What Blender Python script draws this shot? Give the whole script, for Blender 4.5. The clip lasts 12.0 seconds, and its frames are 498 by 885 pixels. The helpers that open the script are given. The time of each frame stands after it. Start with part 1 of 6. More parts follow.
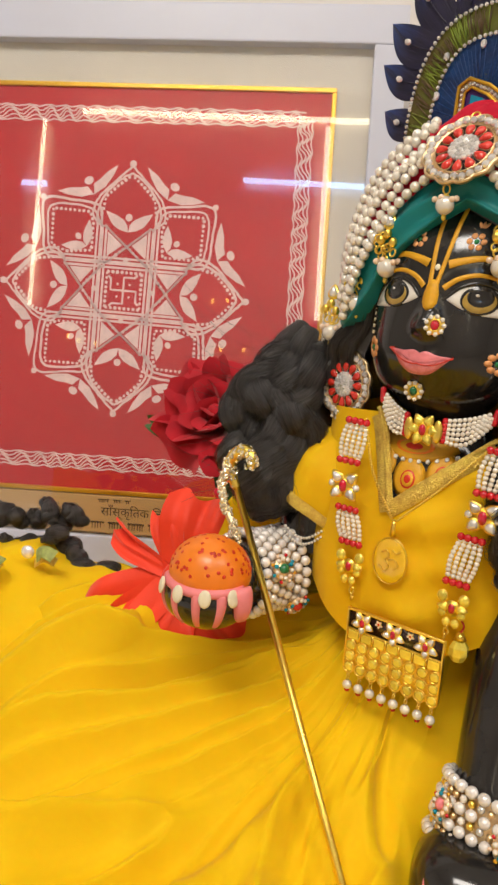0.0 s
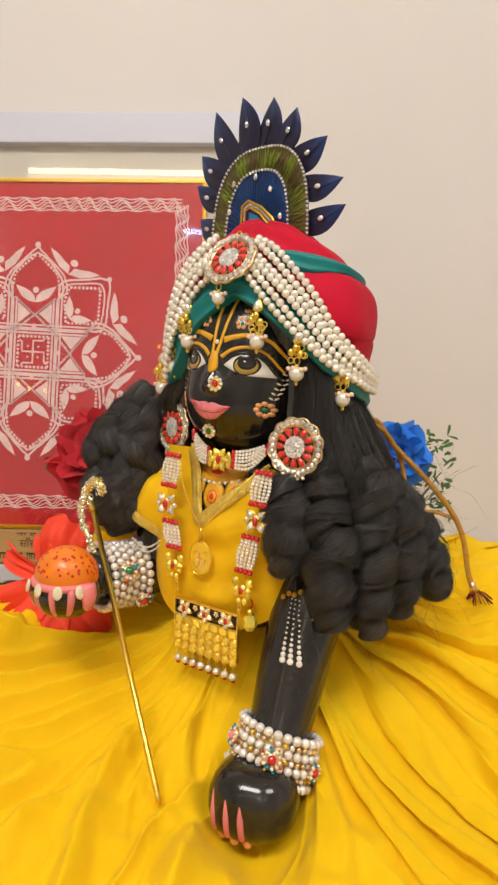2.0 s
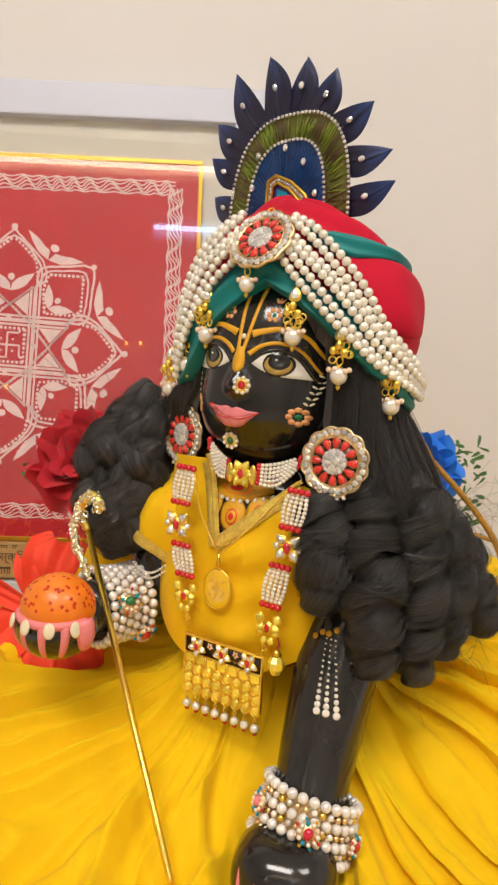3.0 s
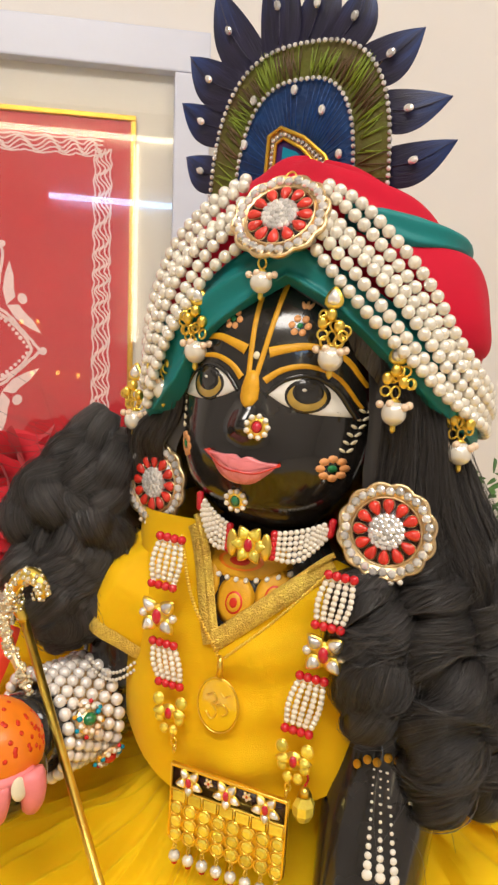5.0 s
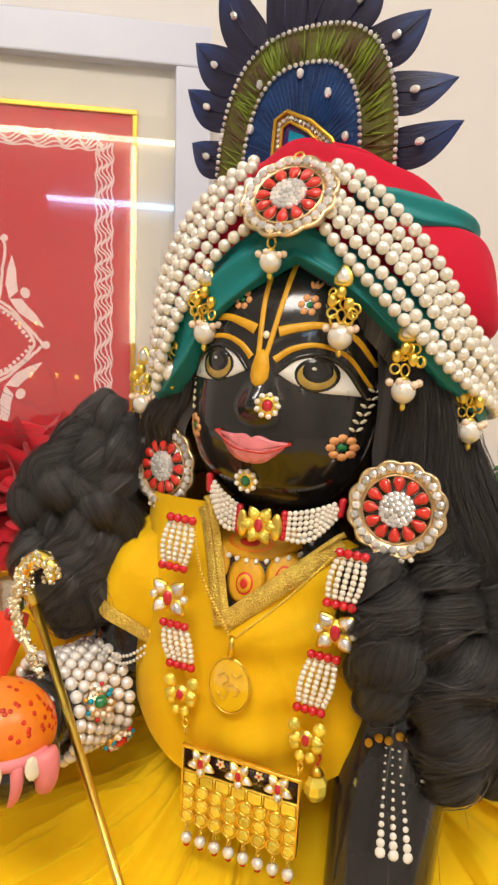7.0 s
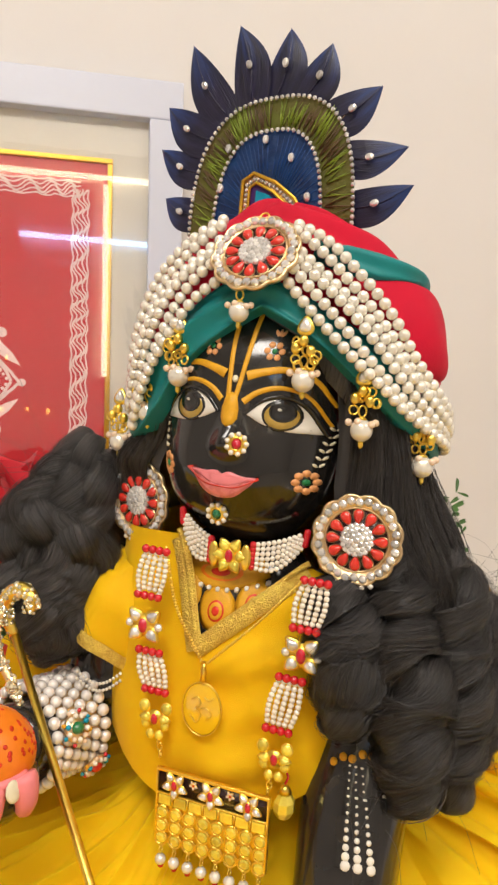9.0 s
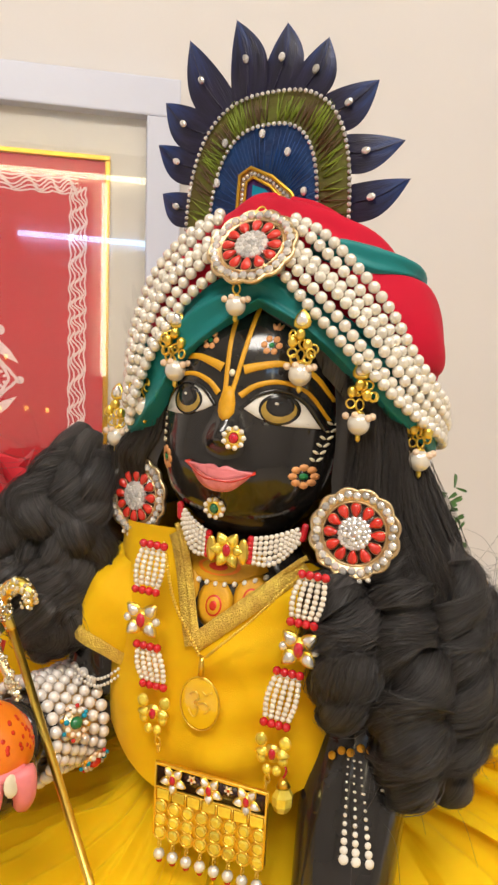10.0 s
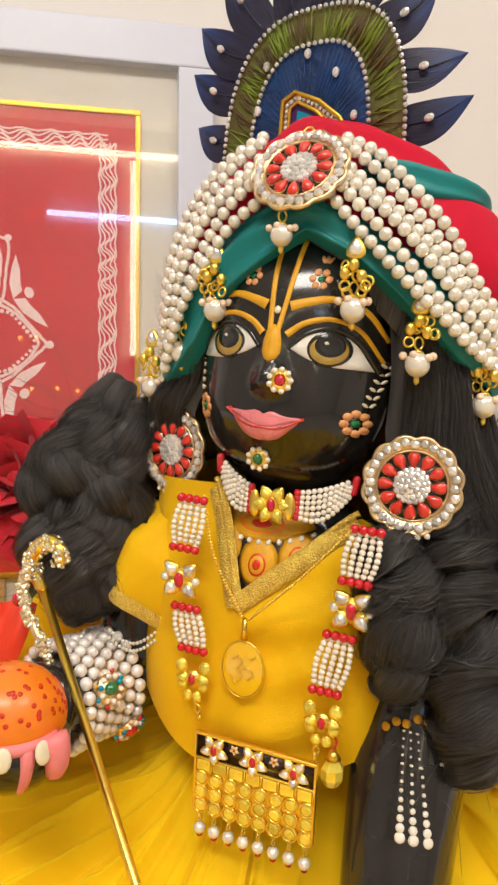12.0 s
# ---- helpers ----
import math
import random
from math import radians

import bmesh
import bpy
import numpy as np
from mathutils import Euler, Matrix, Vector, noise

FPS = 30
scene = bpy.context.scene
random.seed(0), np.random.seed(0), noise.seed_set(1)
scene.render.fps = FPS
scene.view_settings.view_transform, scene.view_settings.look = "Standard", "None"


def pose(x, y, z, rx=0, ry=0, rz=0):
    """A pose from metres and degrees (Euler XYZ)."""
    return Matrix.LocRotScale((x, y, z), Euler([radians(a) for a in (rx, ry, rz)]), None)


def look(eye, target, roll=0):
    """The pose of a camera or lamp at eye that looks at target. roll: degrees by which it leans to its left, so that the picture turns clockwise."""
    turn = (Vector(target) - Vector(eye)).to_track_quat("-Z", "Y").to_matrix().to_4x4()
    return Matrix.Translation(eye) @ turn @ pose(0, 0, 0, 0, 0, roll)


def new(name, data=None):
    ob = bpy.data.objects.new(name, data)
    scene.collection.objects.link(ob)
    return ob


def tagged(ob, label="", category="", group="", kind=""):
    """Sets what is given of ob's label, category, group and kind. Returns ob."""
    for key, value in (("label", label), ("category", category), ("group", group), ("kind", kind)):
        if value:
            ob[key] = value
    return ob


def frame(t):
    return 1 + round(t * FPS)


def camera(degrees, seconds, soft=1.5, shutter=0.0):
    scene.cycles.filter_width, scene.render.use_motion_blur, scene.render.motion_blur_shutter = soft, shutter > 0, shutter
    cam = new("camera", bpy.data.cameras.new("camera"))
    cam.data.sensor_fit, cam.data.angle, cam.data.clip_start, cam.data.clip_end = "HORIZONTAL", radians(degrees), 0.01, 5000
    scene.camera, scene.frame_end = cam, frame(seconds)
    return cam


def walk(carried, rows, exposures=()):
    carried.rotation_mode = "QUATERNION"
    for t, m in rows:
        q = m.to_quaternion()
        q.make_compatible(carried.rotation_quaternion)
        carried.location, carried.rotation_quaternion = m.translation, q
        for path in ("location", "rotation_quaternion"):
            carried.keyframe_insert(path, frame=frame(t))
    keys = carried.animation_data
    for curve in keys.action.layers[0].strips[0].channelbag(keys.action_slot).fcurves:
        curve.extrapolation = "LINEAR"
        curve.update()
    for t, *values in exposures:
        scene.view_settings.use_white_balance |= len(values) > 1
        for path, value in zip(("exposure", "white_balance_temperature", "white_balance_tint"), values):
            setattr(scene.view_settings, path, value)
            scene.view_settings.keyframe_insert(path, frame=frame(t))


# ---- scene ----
cam = camera(38.9, 12.0, soft=2.5)
METRES, EYE, TILT, LEAN, TURN = 0.75, 0.40, -10.0, -4.0, 5.0
ROWS = [
    (0.0, 0.0, 0.0, 0.0, 0.0, 0.0, -0.0),
    (0.5, 0.0517, -0.0565, -0.0001, -0.35, 0.65, 0.69),
    (1.0, 0.0961, -0.1232, 0.0106, -0.98, 1.2, 0.7),
    (1.5, 0.1691, -0.1539, -0.0175, -1.4, 2.42, 2.33),
    (2.0, 0.1569, -0.2315, -0.0161, -2.69, 3.07, 2.47),
    (2.5, 0.125, -0.2468, -0.0111, -5.34, 3.59, 2.11),
    (3.0, 0.0909, -0.1015, 0.0054, -5.98, 2.99, 1.7),
    (3.5, 0.0344, -0.0186, 0.0717, -12.09, 0.95, 3.34),
    (5.5, 0.0321, 0.1474, 0.0709, -14.18, 0.61, 2.88),
    (6.0, 0.0371, 0.1533, 0.0506, -13.69, 0.11, 3.42),
    (6.5, 0.0364, 0.1494, 0.0469, -13.98, -0.26, 3.98),
    (7.0, 0.0218, 0.1254, 0.0679, -14.29, 0.9, 3.31),
    (7.5, 0.0093, 0.0941, 0.0802, -15.66, 3.02, 3.11),
    (9.5, 0.0137, 0.0862, 0.0672, -16.65, 3.41, 3.68),
    (10.0, 0.0144, 0.0863, 0.0653, -16.62, 3.35, 3.8),
    (10.5, 0.0189, 0.0985, 0.0567, -16.34, 3.12, 4.0),
    (11.0, 0.0191, 0.1043, 0.0547, -16.01, 2.81, 4.13),
    (11.5, 0.0137, 0.1098, 0.0534, -15.76, 2.75, 4.08),
    (12.0, 0.0137, 0.1357, 0.0408, -14.25, 2.1, 3.81),
]
walk(cam, [(t, pose(0, 0, EYE, TILT, LEAN, TURN) @ pose(METRES * x, METRES * y, METRES * z, 90 + pitch, roll, yaw)) for t, x, y, z, yaw, pitch, roll in ROWS],
     exposures=((0.0, -0.10), (1.5, -0.06), (3.5, 0.02), (5.5, 0.13), (12.0, 0.12)))

# ---------- world and lamps ----------
world = bpy.data.worlds.new("World")
scene.world = world
world.use_nodes = True
world.node_tree.nodes["Background"].inputs[0].default_value = (1.0, 0.95, 0.88, 1)
world.node_tree.nodes["Background"].inputs[1].default_value = 0.10


def area_lamp(name, eye, target, sx, sy, power, colour):
    d = bpy.data.lights.new(name, "AREA")
    d.shape, d.size, d.size_y, d.energy, d.color = "RECTANGLE", sx, sy, power, colour
    ob = new(name, d)
    ob.matrix_world = look(eye, target)
    return ob


# two added fill lamps below the ceiling; they stand for no known fitting
area_lamp("ceiling_panel_light", (-0.55, -0.95, 2.56), (-0.2, 0.0, 0), 1.3, 0.8, 61, (1.0, 0.93, 0.85))
area_lamp("ceiling_panel_light", (1.2, -0.8, 2.56), (0.8, 0.0, 0), 1.0, 0.8, 28, (1.0, 0.93, 0.85))

# ---------- materials ----------


def mat(name, colour, rough=0.5, metal=0.0, var=0.12, scale=40.0, bump=0.0, bscale=200.0, coat=0.0, sheen=0.0,
        spec=0.5, trans=0.0, ior=1.45, colour2=None, stretch=(1, 1, 1), emit=0.0, rvar=0.1, island=0.0, sss=0.0):
    m = bpy.data.materials.new(name)
    m.use_nodes = True
    nt = m.node_tree
    p = nt.nodes["Principled BSDF"]
    tc = nt.nodes.new("ShaderNodeTexCoord")
    mp = nt.nodes.new("ShaderNodeMapping")
    mp.inputs["Scale"].default_value = stretch
    nt.links.new(tc.outputs["Object"], mp.inputs[0])
    n1 = nt.nodes.new("ShaderNodeTexNoise")
    n1.inputs["Scale"].default_value = scale
    n1.inputs["Detail"].default_value = 6
    nt.links.new(mp.outputs[0], n1.inputs["Vector"])
    n2 = nt.nodes.new("ShaderNodeTexNoise")
    n2.inputs["Scale"].default_value = scale * 0.18
    nt.links.new(mp.outputs[0], n2.inputs["Vector"])
    add = nt.nodes.new("ShaderNodeMath")
    add.operation = "ADD"
    nt.links.new(n1.outputs[0], add.inputs[0])
    nt.links.new(n2.outputs[0], add.inputs[1])
    ramp = nt.nodes.new("ShaderNodeMapRange")
    ramp.inputs[1].default_value, ramp.inputs[2].default_value = 0.65, 1.35
    nt.links.new(add.outputs[0], ramp.inputs[0])
    mix = nt.nodes.new("ShaderNodeMix")
    mix.data_type = "RGBA"
    c2 = colour2 if colour2 else tuple(min(1, c * (1 + var)) for c in colour)
    c1 = colour if colour2 else tuple(c * (1 - var) for c in colour)
    mix.inputs["A"].default_value = (*c1, 1)
    mix.inputs["B"].default_value = (*c2, 1)
    nt.links.new(ramp.outputs[0], mix.inputs["Factor"])
    last = mix.outputs["Result"]
    if island:
        oi = nt.nodes.new("ShaderNodeObjectInfo")
        hs = nt.nodes.new("ShaderNodeHueSaturation")
        mr = nt.nodes.new("ShaderNodeMapRange")
        mr.inputs[3].default_value, mr.inputs[4].default_value = 1 - island, 1 + island
        nt.links.new(oi.outputs["Random"], mr.inputs[0])
        nt.links.new(mr.outputs[0], hs.inputs["Value"])
        nt.links.new(last, hs.inputs["Color"])
        last = hs.outputs[0]
    nt.links.new(last, p.inputs["Base Color"])
    rr = nt.nodes.new("ShaderNodeMapRange")
    rr.inputs[3].default_value, rr.inputs[4].default_value = max(0.02, rough - rvar * rough), min(1, rough + rvar * rough)
    nt.links.new(ramp.outputs[0], rr.inputs[0])
    nt.links.new(rr.outputs[0], p.inputs["Roughness"])
    p.inputs["Metallic"].default_value = metal
    p.inputs["Specular IOR Level"].default_value = spec
    p.inputs["Coat Weight"].default_value = coat
    p.inputs["Coat Roughness"].default_value = 0.05
    p.inputs["Sheen Weight"].default_value = sheen
    p.inputs["Transmission Weight"].default_value = trans
    p.inputs["IOR"].default_value = ior
    if sss:
        p.inputs["Subsurface Weight"].default_value = sss
        p.inputs["Subsurface Radius"].default_value = (1.0, 0.45, 0.05)
        p.inputs["Subsurface Scale"].default_value = 0.012
    if emit:
        p.inputs["Emission Color"].default_value = (*colour, 1)
        p.inputs["Emission Strength"].default_value = emit
    if bump:
        n3 = nt.nodes.new("ShaderNodeTexNoise")
        n3.inputs["Scale"].default_value = bscale
        n3.inputs["Detail"].default_value = 4
        nt.links.new(mp.outputs[0], n3.inputs["Vector"])
        b = nt.nodes.new("ShaderNodeBump")
        b.inputs["Strength"].default_value = bump
        b.inputs["Distance"].default_value = 0.002
        nt.links.new(n3.outputs[0], b.inputs["Height"])
        nt.links.new(b.outputs[0], p.inputs["Normal"])
    return m


M_WALL = mat("cream_wall_paint", (0.725, 0.69, 0.662), 0.7, var=0.03, scale=3, bump=0.05, bscale=300)
M_CEIL = mat("ceiling_paint", (0.86, 0.84, 0.81), 0.8, var=0.02, scale=3)
M_FLOOR = mat("floor_tile", (0.64, 0.59, 0.53), 0.3, var=0.08, scale=6)
M_TABLE = mat("table_laminate", (0.68, 0.7, 0.76), 0.35, var=0.04, scale=15)
M_FRAME = mat("white_frame_lacquer", (0.59, 0.61, 0.71), 0.35, var=0.03, scale=12, bump=0.04, bscale=120)
M_MAT = mat("cream_mat_board", (0.65, 0.615, 0.54), 0.8, var=0.03, scale=80, bump=0.1, bscale=900)
M_FILLET = mat("gold_fillet", (0.74, 0.44, 0.05), 0.34, 0.9, var=0.1, scale=50)
M_RED = mat("red_painting_ground", (0.56, 0.018, 0.028), 0.55, var=0.10, scale=30, bump=0.08, bscale=700)
M_CHALK = mat("white_brush_paint", (0.86, 0.66, 0.64), 0.7, var=0.14, scale=260, bump=0.2, bscale=900)
M_PLAQUE = mat("brass_plaque", (0.62, 0.42, 0.20), 0.4, 0.35, var=0.1, scale=60, stretch=(0.2, 1, 4))
M_INK = mat("dark_engraving", (0.06, 0.04, 0.03), 0.6)
M_SKIN = mat("polished_black_stone", (0.020, 0.018, 0.017), 0.13, var=0.4, scale=40, coat=0.4, bump=0.03, bscale=60)
M_SKIN.node_tree.nodes["Principled BSDF"].inputs["Coat Roughness"].default_value = 0.12
M_EYEW = mat("white_enamel", (0.78, 0.74, 0.66), 0.2, coat=0.5, var=0.04)
M_YPAINT = mat("yellow_face_paint", (0.72, 0.36, 0.012), 0.45, var=0.1, scale=300, bump=0.15, bscale=900)
M_IRIS = mat("golden_iris_paint", (0.42, 0.27, 0.05), 0.25, var=0.2, scale=300, coat=0.5)
M_PINK = mat("pink_lip_paint", (0.80, 0.23, 0.25), 0.28, var=0.08, scale=200, coat=0.3)
M_FPINK = mat("pink_hand_paint", (0.80, 0.23, 0.24), 0.45, var=0.1, scale=120, bump=0.1, bscale=500)
M_NAIL = mat("cream_nail_paint", (0.80, 0.72, 0.52), 0.4, var=0.08, scale=200)
M_ORANGE = mat("orange_paint", (0.88, 0.22, 0.012), 0.4, var=0.1, scale=90, coat=0.2)
M_RDOT = mat("red_dot_paint", (0.62, 0.03, 0.01), 0.4, var=0.2, scale=300)
M_PDOT = mat("white_dot_paint", (0.8, 0.76, 0.68), 0.4, var=0.06, scale=300)
M_PEACH = mat("peach_flower_paint", (0.78, 0.36, 0.14), 0.45, var=0.1, scale=300)
M_GPAINT = mat("green_paint", (0.02, 0.22, 0.07), 0.4)
M_YELLOW = mat("yellow_chiffon", (0.88, 0.552, 0.003), 0.7, var=0.05, scale=18, bump=0.25, bscale=1600, sheen=0.04, spec=0.2, sss=0.2)
M_BODICE = mat("yellow_bodice_cloth", (0.90, 0.53, 0.003), 0.65, var=0.06, scale=22, bump=0.25, bscale=1500, sheen=0.04, spec=0.25, sss=0.15)
M_TRIM = mat("gold_braid", (1.0, 0.61, 0.12), 0.32, 0.75, var=0.3, scale=700, bump=0.9, bscale=900)
M_TRED = mat("crimson_turban_cloth", (0.54, 0.005, 0.028), 0.75, var=0.10, scale=30, bump=0.25, bscale=1800, sheen=0.03, spec=0.25)
M_TEAL = mat("teal_satin", (0.0, 0.20, 0.20), 0.5, var=0.12, scale=30, bump=0.15, bscale=1500, sheen=0.06)
M_PEARL = mat("cream_pearl", (0.84, 0.79, 0.68), 0.13, 0.26, var=0.04, scale=60, coat=1.0, spec=0.6, island=0.05)
M_WPEARL = mat("silver_white_pearl", (0.84, 0.80, 0.76), 0.16, 0.2, var=0.04, scale=60, coat=1.0, spec=0.6, island=0.06)
M_SEED = mat("white_seed_pearl", (0.86, 0.79, 0.68), 0.28, var=0.05, scale=100, coat=0.4, island=0.05)
M_PEACHP = mat("peach_bead", (0.85, 0.64, 0.46), 0.3, var=0.06, scale=100, coat=0.3)
M_GOLD = mat("gold_metal", (1.0, 0.69, 0.13), 0.30, 1.0, var=0.1, scale=150, bump=0.08, bscale=500)
M_PALEGOLD = mat("pale_antique_gold", (0.80, 0.60, 0.34), 0.3, 0.95, var=0.2, scale=200, bump=0.2, bscale=600)
M_STONE = mat("clear_rhinestone", (0.93, 0.89, 0.82), 0.05, 0.55, var=0.25, scale=500, spec=0.9, coat=1.0, island=0.3)
M_CORAL = mat("coral_red_enamel", (0.68, 0.035, 0.02), 0.22, var=0.1, scale=120, coat=0.6, island=0.1)
M_RUBY = mat("ruby_red_stone", (0.55, 0.01, 0.03), 0.12, var=0.2, scale=200, coat=0.8)
M_RBEAD = mat("red_bead", (0.6, 0.012, 0.02), 0.25, var=0.1, scale=100, coat=0.5)
M_EMERALD = mat("green_stone", (0.01, 0.17, 0.06), 0.1, coat=0.9)
M_YSTONE = mat("yellow_kundan_stone", (1.0, 0.72, 0.09), 0.06, 0.35, var=0.25, scale=300, coat=1.0, island=0.2)
M_BLACKENAMEL = mat("dark_enamel", (0.03, 0.012, 0.012), 0.25, coat=0.4)


def fibre_material(name, dark, light, rough, rough2, relief, tint=None):
    """Hair or feather: fine streaks along the fibres, whose run the mesh carries."""
    m = bpy.data.materials.new(name)
    m.use_nodes = True
    nt = m.node_tree
    p = nt.nodes["Principled BSDF"]
    at = nt.nodes.new("ShaderNodeAttribute")
    at.attribute_name = "fibre"
    fine, broad = nt.nodes.new("ShaderNodeTexNoise"), nt.nodes.new("ShaderNodeTexNoise")
    fine.inputs["Scale"].default_value, fine.inputs["Detail"].default_value = 1.0, 5
    broad.inputs["Scale"].default_value, broad.inputs["Detail"].default_value = 0.22, 2
    mixn = nt.nodes.new("ShaderNodeMath")
    mixn.operation = "ADD"
    for n, slot in ((fine, 0), (broad, 1)):
        nt.links.new(at.outputs["Vector"], n.inputs["Vector"])
        nt.links.new(n.outputs[0], mixn.inputs[slot])
    ramp = nt.nodes.new("ShaderNodeMapRange")
    ramp.inputs[1].default_value, ramp.inputs[2].default_value = 0.72, 1.32
    nt.links.new(mixn.outputs[0], ramp.inputs[0])
    mix = nt.nodes.new("ShaderNodeMix")
    mix.data_type = "RGBA"
    mix.inputs["A"].default_value, mix.inputs["B"].default_value = (*dark, 1), (*light, 1)
    nt.links.new(ramp.outputs[0], mix.inputs["Factor"])
    last = mix.outputs["Result"]
    if tint:
        sep = nt.nodes.new("ShaderNodeSeparateXYZ")
        nt.links.new(at.outputs["Vector"], sep.inputs[0])
        tip = nt.nodes.new("ShaderNodeMapRange")
        tip.inputs[1].default_value, tip.inputs[2].default_value = 1.5, 4.0
        nt.links.new(sep.outputs["Z"], tip.inputs[0])
        mul = nt.nodes.new("ShaderNodeMath")
        mul.operation = "MULTIPLY"
        nt.links.new(tip.outputs[0], mul.inputs[0])
        nt.links.new(ramp.outputs[0], mul.inputs[1])
        mix2 = nt.nodes.new("ShaderNodeMix")
        mix2.data_type = "RGBA"
        mix2.inputs["B"].default_value = (*tint, 1)
        nt.links.new(mul.outputs[0], mix2.inputs["Factor"])
        nt.links.new(last, mix2.inputs["A"])
        last = mix2.outputs["Result"]
    nt.links.new(last, p.inputs["Base Color"])
    rr = nt.nodes.new("ShaderNodeMapRange")
    rr.inputs[3].default_value, rr.inputs[4].default_value = rough, rough2
    nt.links.new(fine.outputs[0], rr.inputs[0])
    nt.links.new(rr.outputs[0], p.inputs["Roughness"])
    b = nt.nodes.new("ShaderNodeBump")
    b.inputs["Strength"].default_value, b.inputs["Distance"].default_value = relief, 0.0012
    nt.links.new(mixn.outputs[0], b.inputs["Height"])
    nt.links.new(b.outputs[0], p.inputs["Normal"])
    return m


M_HAIR = fibre_material("black_wig_hair", (0.009, 0.008, 0.008), (0.100, 0.090, 0.086), 0.19, 0.42, 0.9)
M_FNAVY = fibre_material("navy_feather", (0.006, 0.006, 0.020), (0.020, 0.016, 0.055), 0.22, 0.45, 0.35, (0.004, 0.055, 0.26))
M_FBLUE = mat("blue_feather", (0.003, 0.008, 0.045), 0.35, var=0.3, scale=90, bump=0.5, bscale=400, colour2=(0.004, 0.055, 0.20))
M_FOLIVE = mat("olive_feather", (0.12, 0.15, 0.012), 0.5, var=0.3, scale=70, bump=0.4, bscale=300, colour2=(0.10, 0.055, 0.02))
M_FBARB = mat("green_barb", (0.20, 0.27, 0.02), 0.5, var=0.3, scale=100)
M_FBARB2 = mat("brown_barb", (0.12, 0.07, 0.03), 0.5, var=0.3, scale=100)
M_FBARB3 = mat("blue_barb", (0.004, 0.045, 0.19), 0.4, var=0.6, scale=100)
M_CYAN = mat("turquoise_eye", (0.0, 0.28, 0.42), 0.35, var=0.2, scale=80)
M_VIOLET = mat("violet_eye", (0.06, 0.02, 0.14), 0.4, var=0.2, scale=80)
M_ROSE = mat("red_rose_velvet", (0.52, 0.004, 0.016), 0.75, var=0.3, scale=30, sheen=0.15, bump=0.1, bscale=500)
M_GLAD = mat("scarlet_petal", (0.88, 0.050, 0.012), 0.6, var=0.12, scale=25, bump=0.25, bscale=60, sheen=0.2)
M_BLUEFL = mat("bright_blue_petal", (0.005, 0.20, 0.86), 0.6, var=0.2, scale=30, sheen=0.3)
M_LEAF = mat("green_leaf", (0.06, 0.15, 0.03), 0.5, var=0.3, scale=60, bump=0.2, bscale=200)
M_CORD = mat("ochre_cord", (0.58, 0.30, 0.04), 0.7, var=0.2, scale=300, bump=0.8, bscale=900)
M_TUBEW = mat("warm_led", (1.0, 0.87, 0.60), 0.5, emit=8.5)
M_TUBEB = mat("cool_tube", (0.32, 0.60, 1.0), 0.5, emit=11.0)
M_BULB = mat("warm_bulb", (1.0, 0.5, 0.12), 0.5, emit=9.0)


def glass_material():
    m = bpy.data.materials.new("picture_glass")
    m.use_nodes = True
    nt = m.node_tree
    nt.nodes.clear()
    out = nt.nodes.new("ShaderNodeOutputMaterial")
    mix = nt.nodes.new("ShaderNodeMixShader")
    tr = nt.nodes.new("ShaderNodeBsdfTransparent")
    gl = nt.nodes.new("ShaderNodeBsdfGlossy")
    gl.inputs["Roughness"].default_value = 0.012
    lw = nt.nodes.new("ShaderNodeLayerWeight")
    pw = nt.nodes.new("ShaderNodeMath")
    pw.operation = "POWER"
    pw.inputs[1].default_value = 4.0
    nt.links.new(lw.outputs["Facing"], pw.inputs[0])
    mr = nt.nodes.new("ShaderNodeMapRange")
    mr.inputs[3].default_value, mr.inputs[4].default_value = 0.065, 0.9
    nt.links.new(pw.outputs[0], mr.inputs[0])
    nt.links.new(mr.outputs[0], mix.inputs[0])
    nt.links.new(tr.outputs[0], mix.inputs[1])
    nt.links.new(gl.outputs[0], mix.inputs[2])
    nt.links.new(mix.outputs[0], out.inputs[0])
    return m


M_GLASS = glass_material()

# ---------- mesh builder ----------


